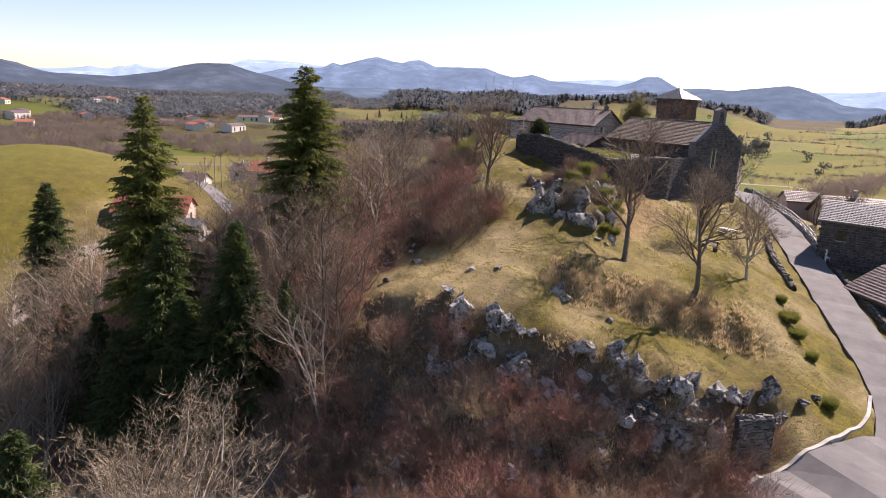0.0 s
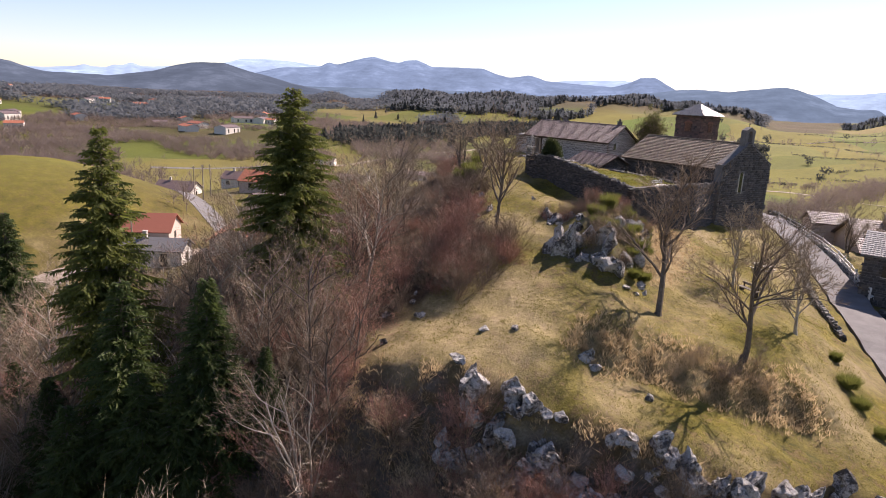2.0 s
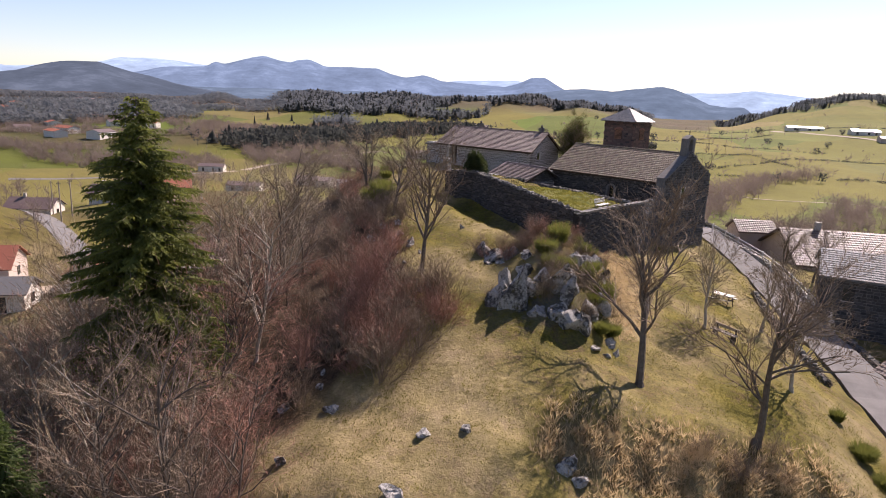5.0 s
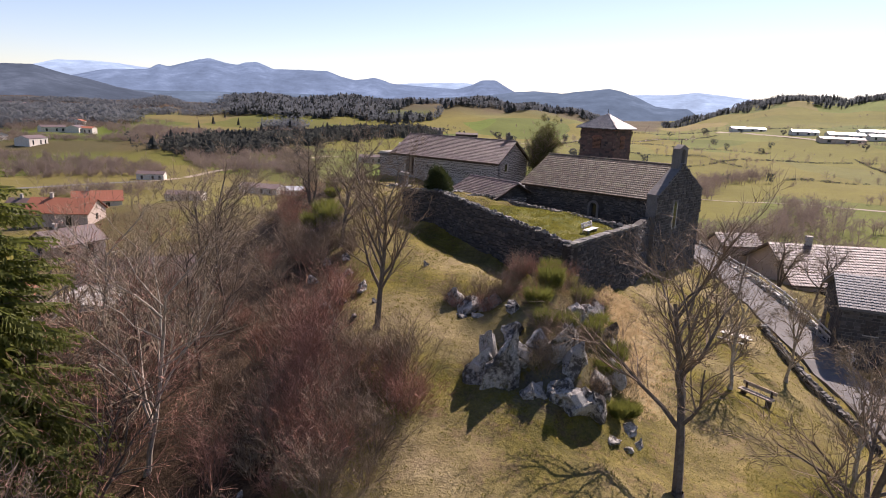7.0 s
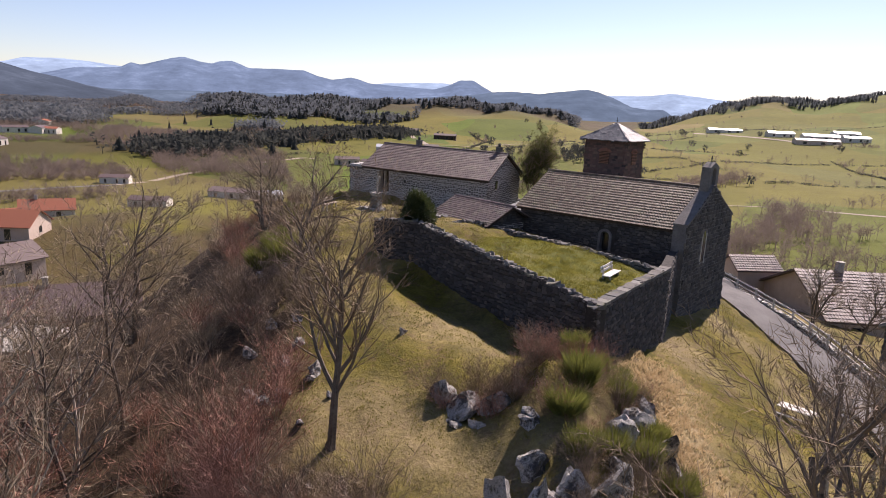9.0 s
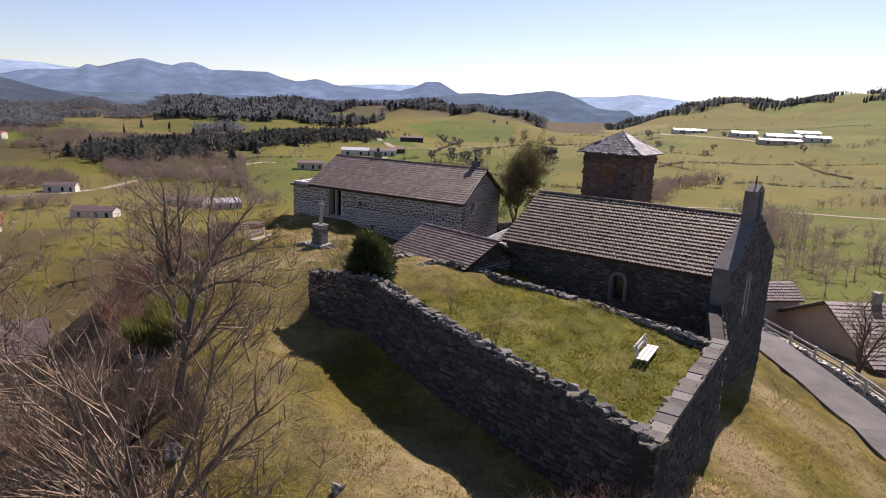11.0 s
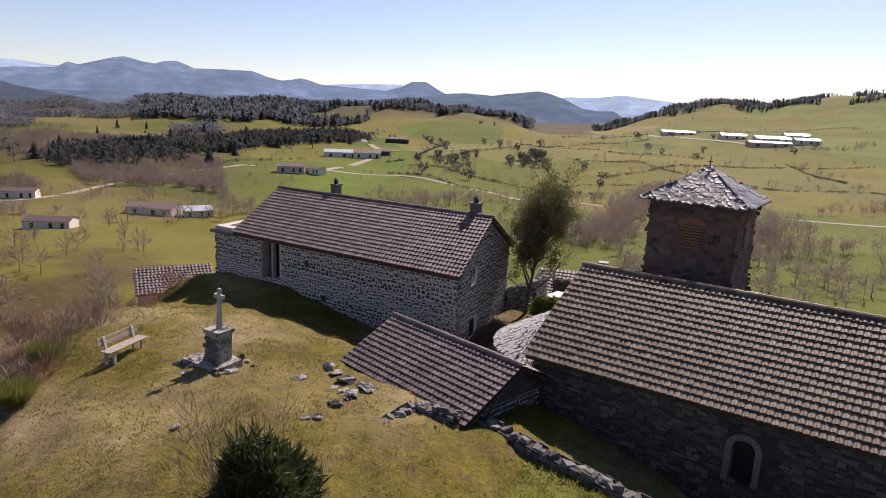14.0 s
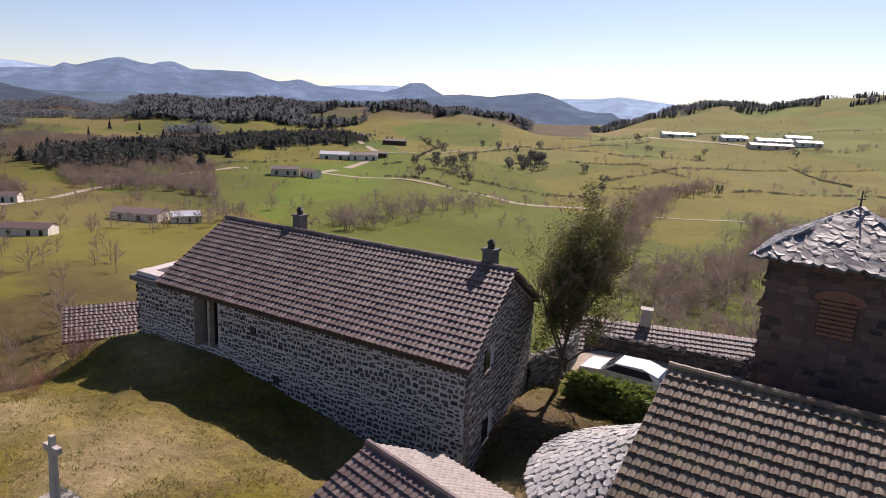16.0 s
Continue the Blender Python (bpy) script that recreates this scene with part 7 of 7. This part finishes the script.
gabled("house", 16.5, 31.2, math.radians(-17), 15.0, 5.0, -14.5, -11.9, -10.6, "tile", "render_pink", "low building with a brown tiled roof behind the parking place", 0.3, 9, (), None, "", 0.0, True)
gabled("house", -23.2, 41.5, math.radians(28), 6.0, 5.4, -17.5, -15.5, -14.0, "tile", "render_pink", "small outbuilding with a brown tiled roof", 0.3, 10)
for x, y, turn, l, w, roof, wall, lab in ((-72, 5, 0.5, 12, 8, "tile_red", "render_pink", "village house with a red tiled roof"), (-58, 13, 2.0, 9, 7, "tile_red", "render", "village house with a red tiled roof"), (-64, 1, 0.4, 9, 5, "slate_gloss", "render", "low outbuilding with a pale sheet roof"),
                                          (-128, 76, 0.3, 11, 8, "tile", "render", "pale village house with a grey-brown roof"), (-93, 72, 0.2, 13, 9, "tile_red", "render_pink", "village house with an orange tiled roof"), (-50, 30, 0.55, 15, 10, "tile", "render_pink", "large village house with a dark brown roof"),
                                          (-78, 52, 1.2, 10, 8, "tile", "render_pink", "village house with a brown tiled roof"), (-112, 110, 0.6, 12, 8, "tile_red", "render", "village house with a red tiled roof"),                                           (-143, 128, 0.9, 12, 8, "tile_red", "render", "village house with an orange tiled roof"), (-118, 92, 0.2, 9, 7, "tile", "render", "small pale village house with a brown roof")):
    g_ = float(ground_z(x, y))
    gabled("house", x, y, turn, l, w, g_, g_ + 3.0, g_ + 3.0 + w * 0.27, roof, wall, lab, 0.45, 0, [("s", -l * 0.25, g_ + 1.0, 1.2, 1.2), ("s", l * 0.2, g_ + 0.2, 1.1, 2.1), ("w", 0, g_ + 1.0, 1.1, 1.2), ("e", 0, g_ + 1.0, 1.1, 1.2)], None, "village houses", 0.0, True)

# paved yard below the wood, and the parking place with a car
tc = Shape()
for i in range(7):
    for j in range(5):
        zz = float(ground_z(-41, 11)) + 0.9
        tc.box(-46 + i * 1.4, 6 + j * 1.4, zz - 1.5, -46 + i * 1.4 + 1.36, 6 + j * 1.4 + 1.36, zz)
whole("paved_yard", tc, "concrete", "paved pinkish yard of a village house", "yard", kind="structure")
park = Shape().slab([(7.5, 27.5, -11.2), (10.0, 21.8, -11.2), (14.0, 19.5, -11.2), (18.5, 24.0, -11.2), (13.0, 30.5, -11.2)], (0, 0, -2.5))
whole("parking", park, "gravel", "gravel parking place behind the chapel", "parking", kind="structure")
low_wall([(9.6, 29.6), (14.0, 27.6), (18.6, 25.6)], 0.9, "stone wall round the parking place", 790, "basalt", 0.45, 60, -10.4)
car = thing("car", "white parked hatchback beside the hedge", "car", Matrix.Translation((10.3, 23.9, -11.2)) @ pose(0, 0, 0, 0, 0, -34))
body = Shape()
prof = [(-2.0, 0.35), (-2.05, 0.7), (-1.95, 0.92), (-1.0, 1.0), (-0.35, 1.42), (0.9, 1.47), (1.65, 1.25), (1.98, 0.85), (2.0, 0.4)]
body.add([(x, s_ * (0.84 if z < 1.1 else 0.66), z) for s_ in (-1, 1) for x, z in prof], [tuple(range(8, -1, -1)), tuple(range(9, 18))] + [(i, i + 1, i + 10, i + 9) for i in range(8)] + [(8, 0, 9, 17)])
part("body", body, "car_paint", car)
part("windscreen", Shape().slab([(-0.98, -0.70, 1.03), (-0.98, 0.70, 1.03), (-0.38, 0.62, 1.41), (-0.38, -0.62, 1.41)], (-0.02, 0, 0.02)), "glass_dark", car)
part("rear_window", Shape().slab([(1.66, -0.6, 1.27), (1.66, 0.6, 1.27), (1.93, 0.66, 0.97), (1.93, -0.66, 0.97)], (0.02, 0, 0.02)), "glass_dark", car)
for s_ in (-1, 1):
    part("side_window", Shape().slab([(-0.75, s_ * 0.80, 1.06), (1.5, s_ * 0.80, 1.06), (1.2, s_ * 0.69, 1.36), (-0.3, s_ * 0.69, 1.36)], (0, s_ * 0.02, 0)), "glass_dark", car)
    for x in (-1.28, 1.28):
        wheel = part("wheel", Shape().tube([(x, s_ * 0.66, 0.31), (x, s_ * 0.87, 0.31)], [0.31, 0.31], 16), "rubber", car)
        part("rim", Shape().tube([(x, s_ * 0.86, 0.31), (x, s_ * 0.885, 0.31)], [0.19, 0.17], 12), "sheet_metal", wheel)


# utility poles
def pole(x, y, h, label="weathered wooden utility pole"):
    z = float(ground_z(x, y))
    ob = thing("utility_pole", label, "pole", Matrix.Translation((x, y, z)), "utility poles")
    part("shaft", Shape().tube([(0, 0, -0.5), (0, 0, h)], [0.15, 0.10], 8), "grey_wood", ob)
    part("crossbar", Shape().box(-0.5, -0.05, h - 0.5, 0.5, 0.05, h - 0.4), "iron", ob)


for x, y, h in ((-66, -2, 8.5), (-96, 52, 8), (-108, 60, 8), (-88, 40, 8), (-24.6, 33.5, 6.0), (-20, 52, 7)):
    pole(x, y, h)


# dry grass: tufts on the bank, on the tan slope and in the rough
def tufts(name, label, spots, mat, seed, high=0.4, per=7, width=0.035):
    r_ = np.random.RandomState(seed)
    p = np.repeat(np.asarray(spots, float), per, 0)
    a = p[:, :3] + np.c_[r_.normal(size=(len(p), 2)) * 0.10, np.full(len(p), -0.03)]
    lean = r_.normal(size=(len(p), 2)) * 0.5
    h = high * p[:, 3] * r_.uniform(0.5, 1.1, len(p))
    b = a + np.c_[lean * h[:, None], h]
    v, f_ = blades(a, b, np.full(len(p), width), seed)
    tagged(new(name, bulk(name, v, f_, mat)), label, "grass", kind="stuff")


def scattered(n, seed, x0, x1, y0, y1, keep, size=(0.6, 1.2)):
    r_ = np.random.RandomState(seed)
    x, y = r_.uniform(x0, x1, n), r_.uniform(y0, y1, n)
    ok = keep(x, y) > r_.uniform(0, 1, n)
    x, y = x[ok], y[ok]
    return np.c_[x, y, ground_z(x, y), r_.uniform(*size, len(x))]


def on_bank(x, y):
    s_ = (y + 38.4) - (x - 8.0) * 0.24
    return np.exp(-(((s_ + 0.2) / 1.2) ** 2)) * (0.25 + 0.75 * (waves(x, y, 2.2, 74) > -0.1)) * smooth(6, 8.5, x) * (1 - smooth(20, 23, x))


def on_tan(x, y):
    return np.exp(-(((x - 11.5 - 0.1 * (y + 18)) / 1.6) ** 2)) * smooth(-28, -24, y) * (1 - smooth(-13, -9, y))


def lawn(x, y):
    return (1 - np.minimum(wooded(x, y) * 1.4, 1)) * (x < 26 - 0.0 * y) * (0.35 + 0.65 * (waves(x, y, 5, 71) > 0.1))


def rough(x, y):
    return wooded(x, y) * (y < -43) * (x > -6) * (0.3 + 0.7 * (waves(x, y, 4, 72) > 0.0))


tufts("dry_grass", "long dry straw grass hanging over the bank", scattered(22000, 1, 6, 24, -43, -28, on_bank, (0.8, 1.5)), "straw", 11, 0.36, 7, 0.045)
tufts("dry_grass", "dry tan grass on the steep slope", scattered(9000, 2, 8, 16, -29, -9, on_tan, (0.5, 1.0)), "straw", 12, 0.3, 6, 0.045)
tufts("lawn_grass", "short rough grass of the hilltop", scattered(75000, 3, -16, 26, -45, 24, lawn, (0.4, 1.2)), "grass_blade", 13, 0.13, 4, 0.034)
turf = scattered(30000, 5, -5, 14, -16, 6, lambda x, y: np.array([inside(a_, b_, inner) for a_, b_ in zip(x, y)]) * (0.3 + 0.7 * (waves(x, y, 2.5, 73) > 0.0)), (0.4, 1.2))
turf[:, 2] = terrace_z(turf[:, 0], turf[:, 1])
tufts("lawn_grass", "short green turf of the terrace", turf, "turf_blade", 15, 0.16, 5, 0.04)
tufts("dry_grass", "straw-coloured grass among the rocks", scattered(17000, 4, -8, 18, -60, -43, rough, (0.6, 1.3)), "straw", 14, 0.4, 6)


# ---- the farmed valley: far farms, tracks, hedges and woods ----
def farm(x, y, turn, l, w, h, roof, wall, label):
    g_ = float(ground_z(x, y))
    gabled("farm_building", x, y, turn, l, w, g_, g_ + h, g_ + h + w * 0.16, roof, wall, label, 0.3, 0, [("s", -l * 0.3, g_ + 0.5, l * 0.08, h * 0.6), ("s", l * 0.1, g_ + 0.5, l * 0.08, h * 0.6), ("s", l * 0.35, g_ + 0.5, l * 0.08, h * 0.6)], None, "farm buildings")


for x, y, turn, l, w, h, roof, wall, lab in (
        (-98, 566, 0.1, 30, 14, 5, "sheet_metal", "render", "long white farm shed in the valley"), (-74, 560, 0.1, 24, 13, 5, "tile", "render", "pale farm shed in the valley"), (-62, 575, 0.1, 14, 10, 4, "tile", "dark_wood", "dark farm shed in the valley"), (-62, 727, 0.0, 26, 12, 5, "tile", "dark_wood", "long dark farm barn in the valley"), (-118, 800, 0.1, 30, 14, 5, "tile", "render_pink", "farm barn below the wood"),
        (-108, 424, 0.2, 18, 10, 4.5, "tile", "render_pink", "grey farm house in the valley"), (-92, 428, -0.5, 12, 8, 4.0, "tile", "render", "farm house with a pale gable"), (-122, 250, -0.1, 20, 10, 3.2, "tile", "render", "low farm building with a grey roof"), (-104, 250, 0.5, 11, 9, 3.0, "sheet_metal", "render", "farm shed with a pale blue roof"), (-136, 202, 0.15, 15, 8, 3.0, "tile", "render", "low white house in the valley"), (-196, 276, 0.3, 14, 8, 3.5, "tile", "render", "white house in the valley"),
        (342, 985, 0.05, 50, 14, 4, "sheet_metal", "render", "long bright industrial shed"), (385, 890, -0.05, 34, 16, 5, "sheet_metal", "render", "large bright industrial shed"), (420, 850, -0.1, 44, 18, 5, "sheet_metal", "render", "large bright industrial shed"), (400, 815, -0.1, 52, 16, 5, "tile", "render_pink", "long grey industrial shed"), (452, 825, -0.1, 30, 15, 5, "sheet_metal", "render", "bright sheet-roofed industrial shed"), (462, 872, -0.1, 32, 16, 5, "sheet_metal", "render", "bright sheet-roofed industrial shed")):
    farm(x, y, turn, l, w, h, roof, wall, lab)
rnd = random.Random(91)
for k in range(60):
    a, d = math.radians(rnd.uniform(-60, -38)), rnd.uniform(520, 1500)
    x, y = d * math.sin(a), d * math.cos(a)
    farm(x, y, rnd.uniform(0, 3), rnd.uniform(12, 22), rnd.uniform(9, 12), rnd.uniform(4, 6), rnd.choice(["tile_red", "tile", "tile"]), "render", "pale house of the far village")

for pts, w, mat, lab in (([(-190, 265), (-188, 321), (-176, 395), (-152, 460), (-128, 455), (-90, 449), (-45, 445), (3, 417), (36, 357), (65, 337), (90, 326)], 4.5, "gravel", "pale farm track across the valley"), ([(105, 326), (148, 316), (188, 312), (260, 290)], 3.5, "gravel", "pale farm track across the valley"),
                         ([(-90, 449), (-70, 544), (-72, 630), (-116, 800), (-150, 860)], 6.0, "gravel", "pale farm lane up to the barns"), ([(-260, 200), (-190, 265)], 4.5, "asphalt", "grey valley road"), ([(300, 990), (330, 900), (360, 850), (420, 800)], 10, "gravel", "pale yard of the industrial sheds"), ([(276, 905), (142, 800), (35, 640), (-60, 600)], 4, "gravel", "pale valley lane"),
                         ([(-60, 20), (-85, 35), (-108, 50), (-130, 62), (-160, 66)], 5.0, "asphalt", "grey village street"), ([(-60, 20), (-75, -18), (-60, -30)], 3.5, "gravel", "pale track below the field")):
    ribbon("track", pts, w, mat, lab, "track", 0.12, thick=0.05, step=4.0)


# far trees: joined, nobody could count them
def conifer_unit(seed):
    r_ = np.random.RandomState(seed)
    v, f_ = [], []
    for z0, z1, rad in ((0.08, 0.62, 0.24), (0.34, 0.84, 0.18), (0.6, 1.0, 0.11)):
        n = len(v)
        v += [(rad * r_.uniform(0.7, 1.25) * math.cos(a), rad * r_.uniform(0.7, 1.25) * math.sin(a), z0 + r_.uniform(-0.05, 0.05)) for a in np.arange(7) * 6.283 / 7] + [(0, 0, z1)]
        f_ += [(n + k, n + (k + 1) % 7, n + 7) for k in range(7)]
    return np.array(v), np.array(f_)


def thin_unit(seed, count=46):
    """A leafless tree some hundred metres off: slim twigs that fill a rounded crown."""
    r_ = np.random.RandomState(seed)
    v, f_ = [], []
    for k in range(count):
        d = r_.normal(size=3) * [0.8, 0.8, 0.4] + [0, 0, 0.75]
        d /= np.linalg.norm(d)
        p = np.array([0, 0, r_.uniform(0.05, 0.45)]) + d * r_.uniform(0.0, 0.3)
        q = p + d * r_.uniform(0.2, 0.42)
        s_ = np.cross(d, r_.normal(size=3))
        s_ = s_ / np.linalg.norm(s_) * 0.014
        n = len(v)
        v += [p - s_, p + s_, q]
        f_.append((n, n + 1, n + 2))
    n = len(v)
    v += [(-0.016, 0, 0), (0.016, 0, 0), (0, 0, 0.7), (0, -0.016, 0), (0, 0.016, 0), (0, 0, 0.7)]
    f_ += [(n, n + 1, n + 2), (n + 3, n + 4, n + 5)]
    return np.array(v), np.array(f_)


def puff_unit(seed, count=22):
    """A far leafless crown: small scraps through a rounded cloud."""
    r_ = np.random.RandomState(seed)
    v, f_ = [], []
    for _ in range(count):
        d = r_.normal(size=3)
        d /= np.linalg.norm(d)
        c = d * r_.uniform(0.55, 1.0) * [0.46, 0.46, 0.36] + [0, 0, 0.56]
        n = len(v)
        v += [c + r_.normal(size=3) * [0.08, 0.08, 0.09] for _ in range(3)]
        f_.append((n, n + 1, n + 2))
    n = len(v)
    v += [np.array(p) for p in ((-0.03, 0, 0), (0.03, 0, 0), (0, 0, 0.7), (0, -0.03, 0), (0, 0.03, 0), (0, 0, 0.7))]
    f_ += [(n, n + 1, n + 2), (n + 3, n + 4, n + 5)]
    return np.array(v), np.array(f_)


def fork_unit(seed):
    """A leafless tree of thin slivers: trunk, limbs, twigs."""
    r_ = np.random.RandomState(seed)
    v, f_ = [], []

    def sliver(p, q, w):
        s_ = np.cross(q - p, r_.normal(size=3))
        s_ = s_ / (np.linalg.norm(s_) + 1e-9) * w
        n = len(v)
        v.extend([p - s_, p + s_, q])
        f_.append((n, n + 1, n + 2))
    sliver(np.zeros(3), np.array([0, 0, 0.85]), 0.014)
    sliver(np.array([0.005, 0, 0]), np.array([0.03, 0.02, 0.8]), 0.014)
    for _ in range(13):
        d = r_.normal(size=3) * [0.75, 0.75, 0.25] + [0, 0, 0.75]
        d /= np.linalg.norm(d)
        p = np.array([0, 0, r_.uniform(0.15, 0.55)])
        q = p + d * r_.uniform(0.3, 0.48)
        sliver(p, q, 0.007)
        for _ in range(9):
            at = p + (q - p) * r_.uniform(0.25, 1.0)
            e = d + r_.normal(size=3) * 0.55
            sliver(at, at + e / np.linalg.norm(e) * r_.uniform(0.1, 0.24), 0.0055)
    return np.array(v), np.array(f_)


def sown(name, label, units, spots, mat, seed):
    """Many copies of the units in one mesh. spots: x, y, height, width."""
    r_ = np.random.RandomState(seed)
    spots = np.asarray(spots, float)
    z = ground_z(spots[:, 0], spots[:, 1])
    vs, fs, n = [], [], 0
    pick = r_.randint(0, len(units), len(spots))
    for k, (v, f_) in enumerate(units):
        s_ = spots[pick == k]
        if not len(s_):
            continue
        a = r_.uniform(0, 6.28, len(s_))
        c, s1 = np.cos(a)[:, None], np.sin(a)[:, None]
        x = (v[:, 0] * c - v[:, 1] * s1) * s_[:, 3:4] + s_[:, 0:1]
        y = (v[:, 0] * s1 + v[:, 1] * c) * s_[:, 3:4] + s_[:, 1:2]
        zz = v[:, 2] * s_[:, 2:3] + z[pick == k][:, None] - 0.3
        out = np.stack([x, y, zz], -1)
        vs.append(out.reshape(-1, 3))
        fs.append((f_[None] + (np.arange(len(s_)) * len(v))[:, None, None] + n).reshape(-1, 3))
        n += out.shape[0] * out.shape[1]
    tagged(new(name, bulk(name, np.concatenate(vs), np.concatenate(fs), mat)), label, "woods", kind="stuff")


FIRS, BARES, FINE, THIN = [conifer_unit(k) for k in range(6)], [puff_unit(k) for k in range(6)], [fork_unit(50 + k) for k in range(6)], [thin_unit(70 + k) for k in range(8)]


def polar(n, seed, az0, az1, d0, d1, keep=None, high=(9, 15), wide=0.9):
    r_ = np.random.RandomState(seed)
    a, d = np.radians(r_.uniform(az0, az1, n)), r_.uniform(d0, d1, n)
    x, y = d * np.sin(a), d * np.cos(a)
    h = r_.uniform(*high, n)
    s_ = np.c_[x, y, h, h * wide * r_.uniform(0.7, 1.2, n)]
    return s_ if keep is None else s_[keep(x, y, np.degrees(a), d) > r_.uniform(0, 1, n)]


def strip(points, n, seed, jitter, high=(5, 9), wide=0.8):
    r_ = np.random.RandomState(seed)
    p = np.array(points, float)
    t = r_.uniform(0, len(p) - 1, n)
    i = np.minimum(t.astype(int), len(p) - 2)
    q = p[i] + (p[i + 1] - p[i]) * (t - i)[:, None] + r_.normal(size=(n, 2)) * jitter
    h = r_.uniform(*high, n)
    return np.c_[q, h, h * wide * r_.uniform(0.7, 1.3, n)]


def blotch(size, seed, level):
    return lambda x, y, az, d: 1.0 * (waves(x, y, size, seed) > level)


ridge_wood = polar(9000, 1, -26, 7, 860, 1420, lambda x, y, az, d: (waves(x, y, 300, 81) > -0.45) * 1.0 * (d > 1130 - 60 * waves(x, y, 200, 82) - 280 * smooth(-4, -14, az)), (9, 15), 1.5)
left_wood = polar(13000, 2, -64, -20, 700, 1900, blotch(300, 83, 0.1), (9, 14), 1.5)
right_wood = polar(5200, 4, 12, 36, 1380, 1800, lambda x, y, az, d: (az < 29) * (d > 1500 - 30 * waves(x, y, 150, 85)) * 1.0 + (az >= 29) * (waves(x, y, 160, 86) > 0.5))
valley_firs = np.concatenate([strip([(-240, 410), (-232, 500), (-222, 590), (-175, 690), (-130, 770)], 620, 5, 18, (8, 12), 1.6), polar(90, 8, -30, -20, 480, 900, blotch(120, 87, 0.4))])
pines = np.concatenate([polar(22, 6, 5.2, 8.6, 500, 590, None, (7, 11), 1.0), polar(14, 7, -1.4, 2.4, 490, 560, None, (6, 10), 1.0), polar(30, 19, -6, 30, 420, 1000, None, (7, 11), 0.9)])
sown("far_conifer_wood", "dark conifer woods on the hills beyond the valley", FIRS, np.concatenate([ridge_wood[::3], right_wood[::3], valley_firs]), "far_wood", 1)
brook = strip([(184, 448), (131, 392), (97, 318), (70, 257), (53, 219)], 300, 11, 6, (7, 11), 1.1)
brook2 = strip([(56, 165), (78, 185), (100, 204), (140, 260), (153, 297)], 280, 12, 8, (6, 11), 1.1)
mid = strip([(-45, 245), (-31, 264), (-23, 285), (-13, 306), (20, 330)], 90, 13, 7, (7, 11), 1.1)
near_foot = strip([(40, 75), (50, 110), (70, 150), (120, 190), (170, 200)], 210, 14, 12, (6, 11), 1.1)
valley = polar(1500, 15, -40, 42, 260, 1350, blotch(120, 88, 0.45), (4, 8), 0.9)
village_trees = np.concatenate([polar(420, 16, -75, -28, 60, 420, blotch(70, 89, 0.05), (5, 9)), strip([(-160, 40), (-190, 110), (-230, 160)], 120, 18, 12, (7, 11))])
left_brown = polar(9000, 17, -66, -20, 280, 760, blotch(200, 93, -0.1), (5, 9), 1.2)
sown("far_bare_wood", "grey-brown leafless woods and hedgerow trees of the valley", THIN, np.concatenate([left_brown, valley]), "far_bare", 2)
sown("far_hill_wood", "hill woods beyond the village, blue-grey haze put into their colour", BARES, np.concatenate([left_wood, ridge_wood[1::2], right_wood[1::2]]), "far_wood_hazed", 5)
sown("valley_trees", "grey leafless trees along the brook and round the village", FINE, np.concatenate([brook, brook2, mid, near_foot, village_trees]), "far_bare", 4)
hedges = [[(-46, 455), (-13, 442), (24, 376)], [(102, 560), (168, 565), (188, 495)], [(-54, 530), (35, 618), (142, 797), (276, 899)], [(-6, 498), (24, 452), (60, 388), (93, 382)], [(190, 424), (255, 447), (303, 436), (420, 430)], [(351, 670), (315, 541), (315, 500)], [(-180, 420), (-160, 480), (-120, 520)], [(60, 640), (150, 690), (280, 700)], [(120, 470), (200, 560), (300, 620), (420, 640)], [(150, 900), (300, 1010), (420, 1010), (640, 980)], [(-30, 560), (-10, 700), (-40, 860)], [(250, 330), (330, 400), (380, 520)], [(480, 700), (560, 760), (700, 770)], [(90, 430), (150, 440), (185, 450)]]
belt = strip([(-240, 410), (-232, 500), (-222, 590), (-175, 690), (-130, 770)], 1500, 20, 17, (8, 12), 1.3)
sown("pine_clump", "dark round-headed pines standing in the fields", BARES, np.concatenate([np.repeat(pines, 4, 0), belt]), "far_wood", 6)
hedge_trees = np.concatenate([strip(h_, int(sum(math.dist(a_, b_) for a_, b_ in zip(h_, h_[1:])) / 14), 60 + k, 2.5, (5, 11), 0.8) for k, h_ in enumerate(hedges)] + [strip(q_, n_, 90 + k, 5, (5, 10), 0.9) for k, (q_, n_) in enumerate((([(-190, 265), (-150, 300), (-100, 290), (-60, 300)], 40), ([(-135, 215), (-100, 235), (-85, 262), (-120, 268)], 50), ([(-40, 330), (10, 345), (70, 345), (95, 330)], 50), ([(200, 330), (260, 360), (330, 380)], 60), ([(110, 220), (160, 230), (220, 225), (270, 240)], 90), ([(400, 780), (460, 760), (520, 800)], 60)))])
sown("valley_trees", "leafless trees along the hedges and tracks of the valley", FINE, hedge_trees, "far_bare", 7)
sown("hedgerow", "dark hedges and dry-stone banks between the fields", BARES, np.concatenate([strip(h_, int(44 * sum(math.dist(a_, b_) for a_, b_ in zip(h_, h_[1:])) / 60), 30 + k, 0.7, (1.4, 2.6), 1.7) for k, h_ in enumerate(hedges)]), "far_wood", 3)
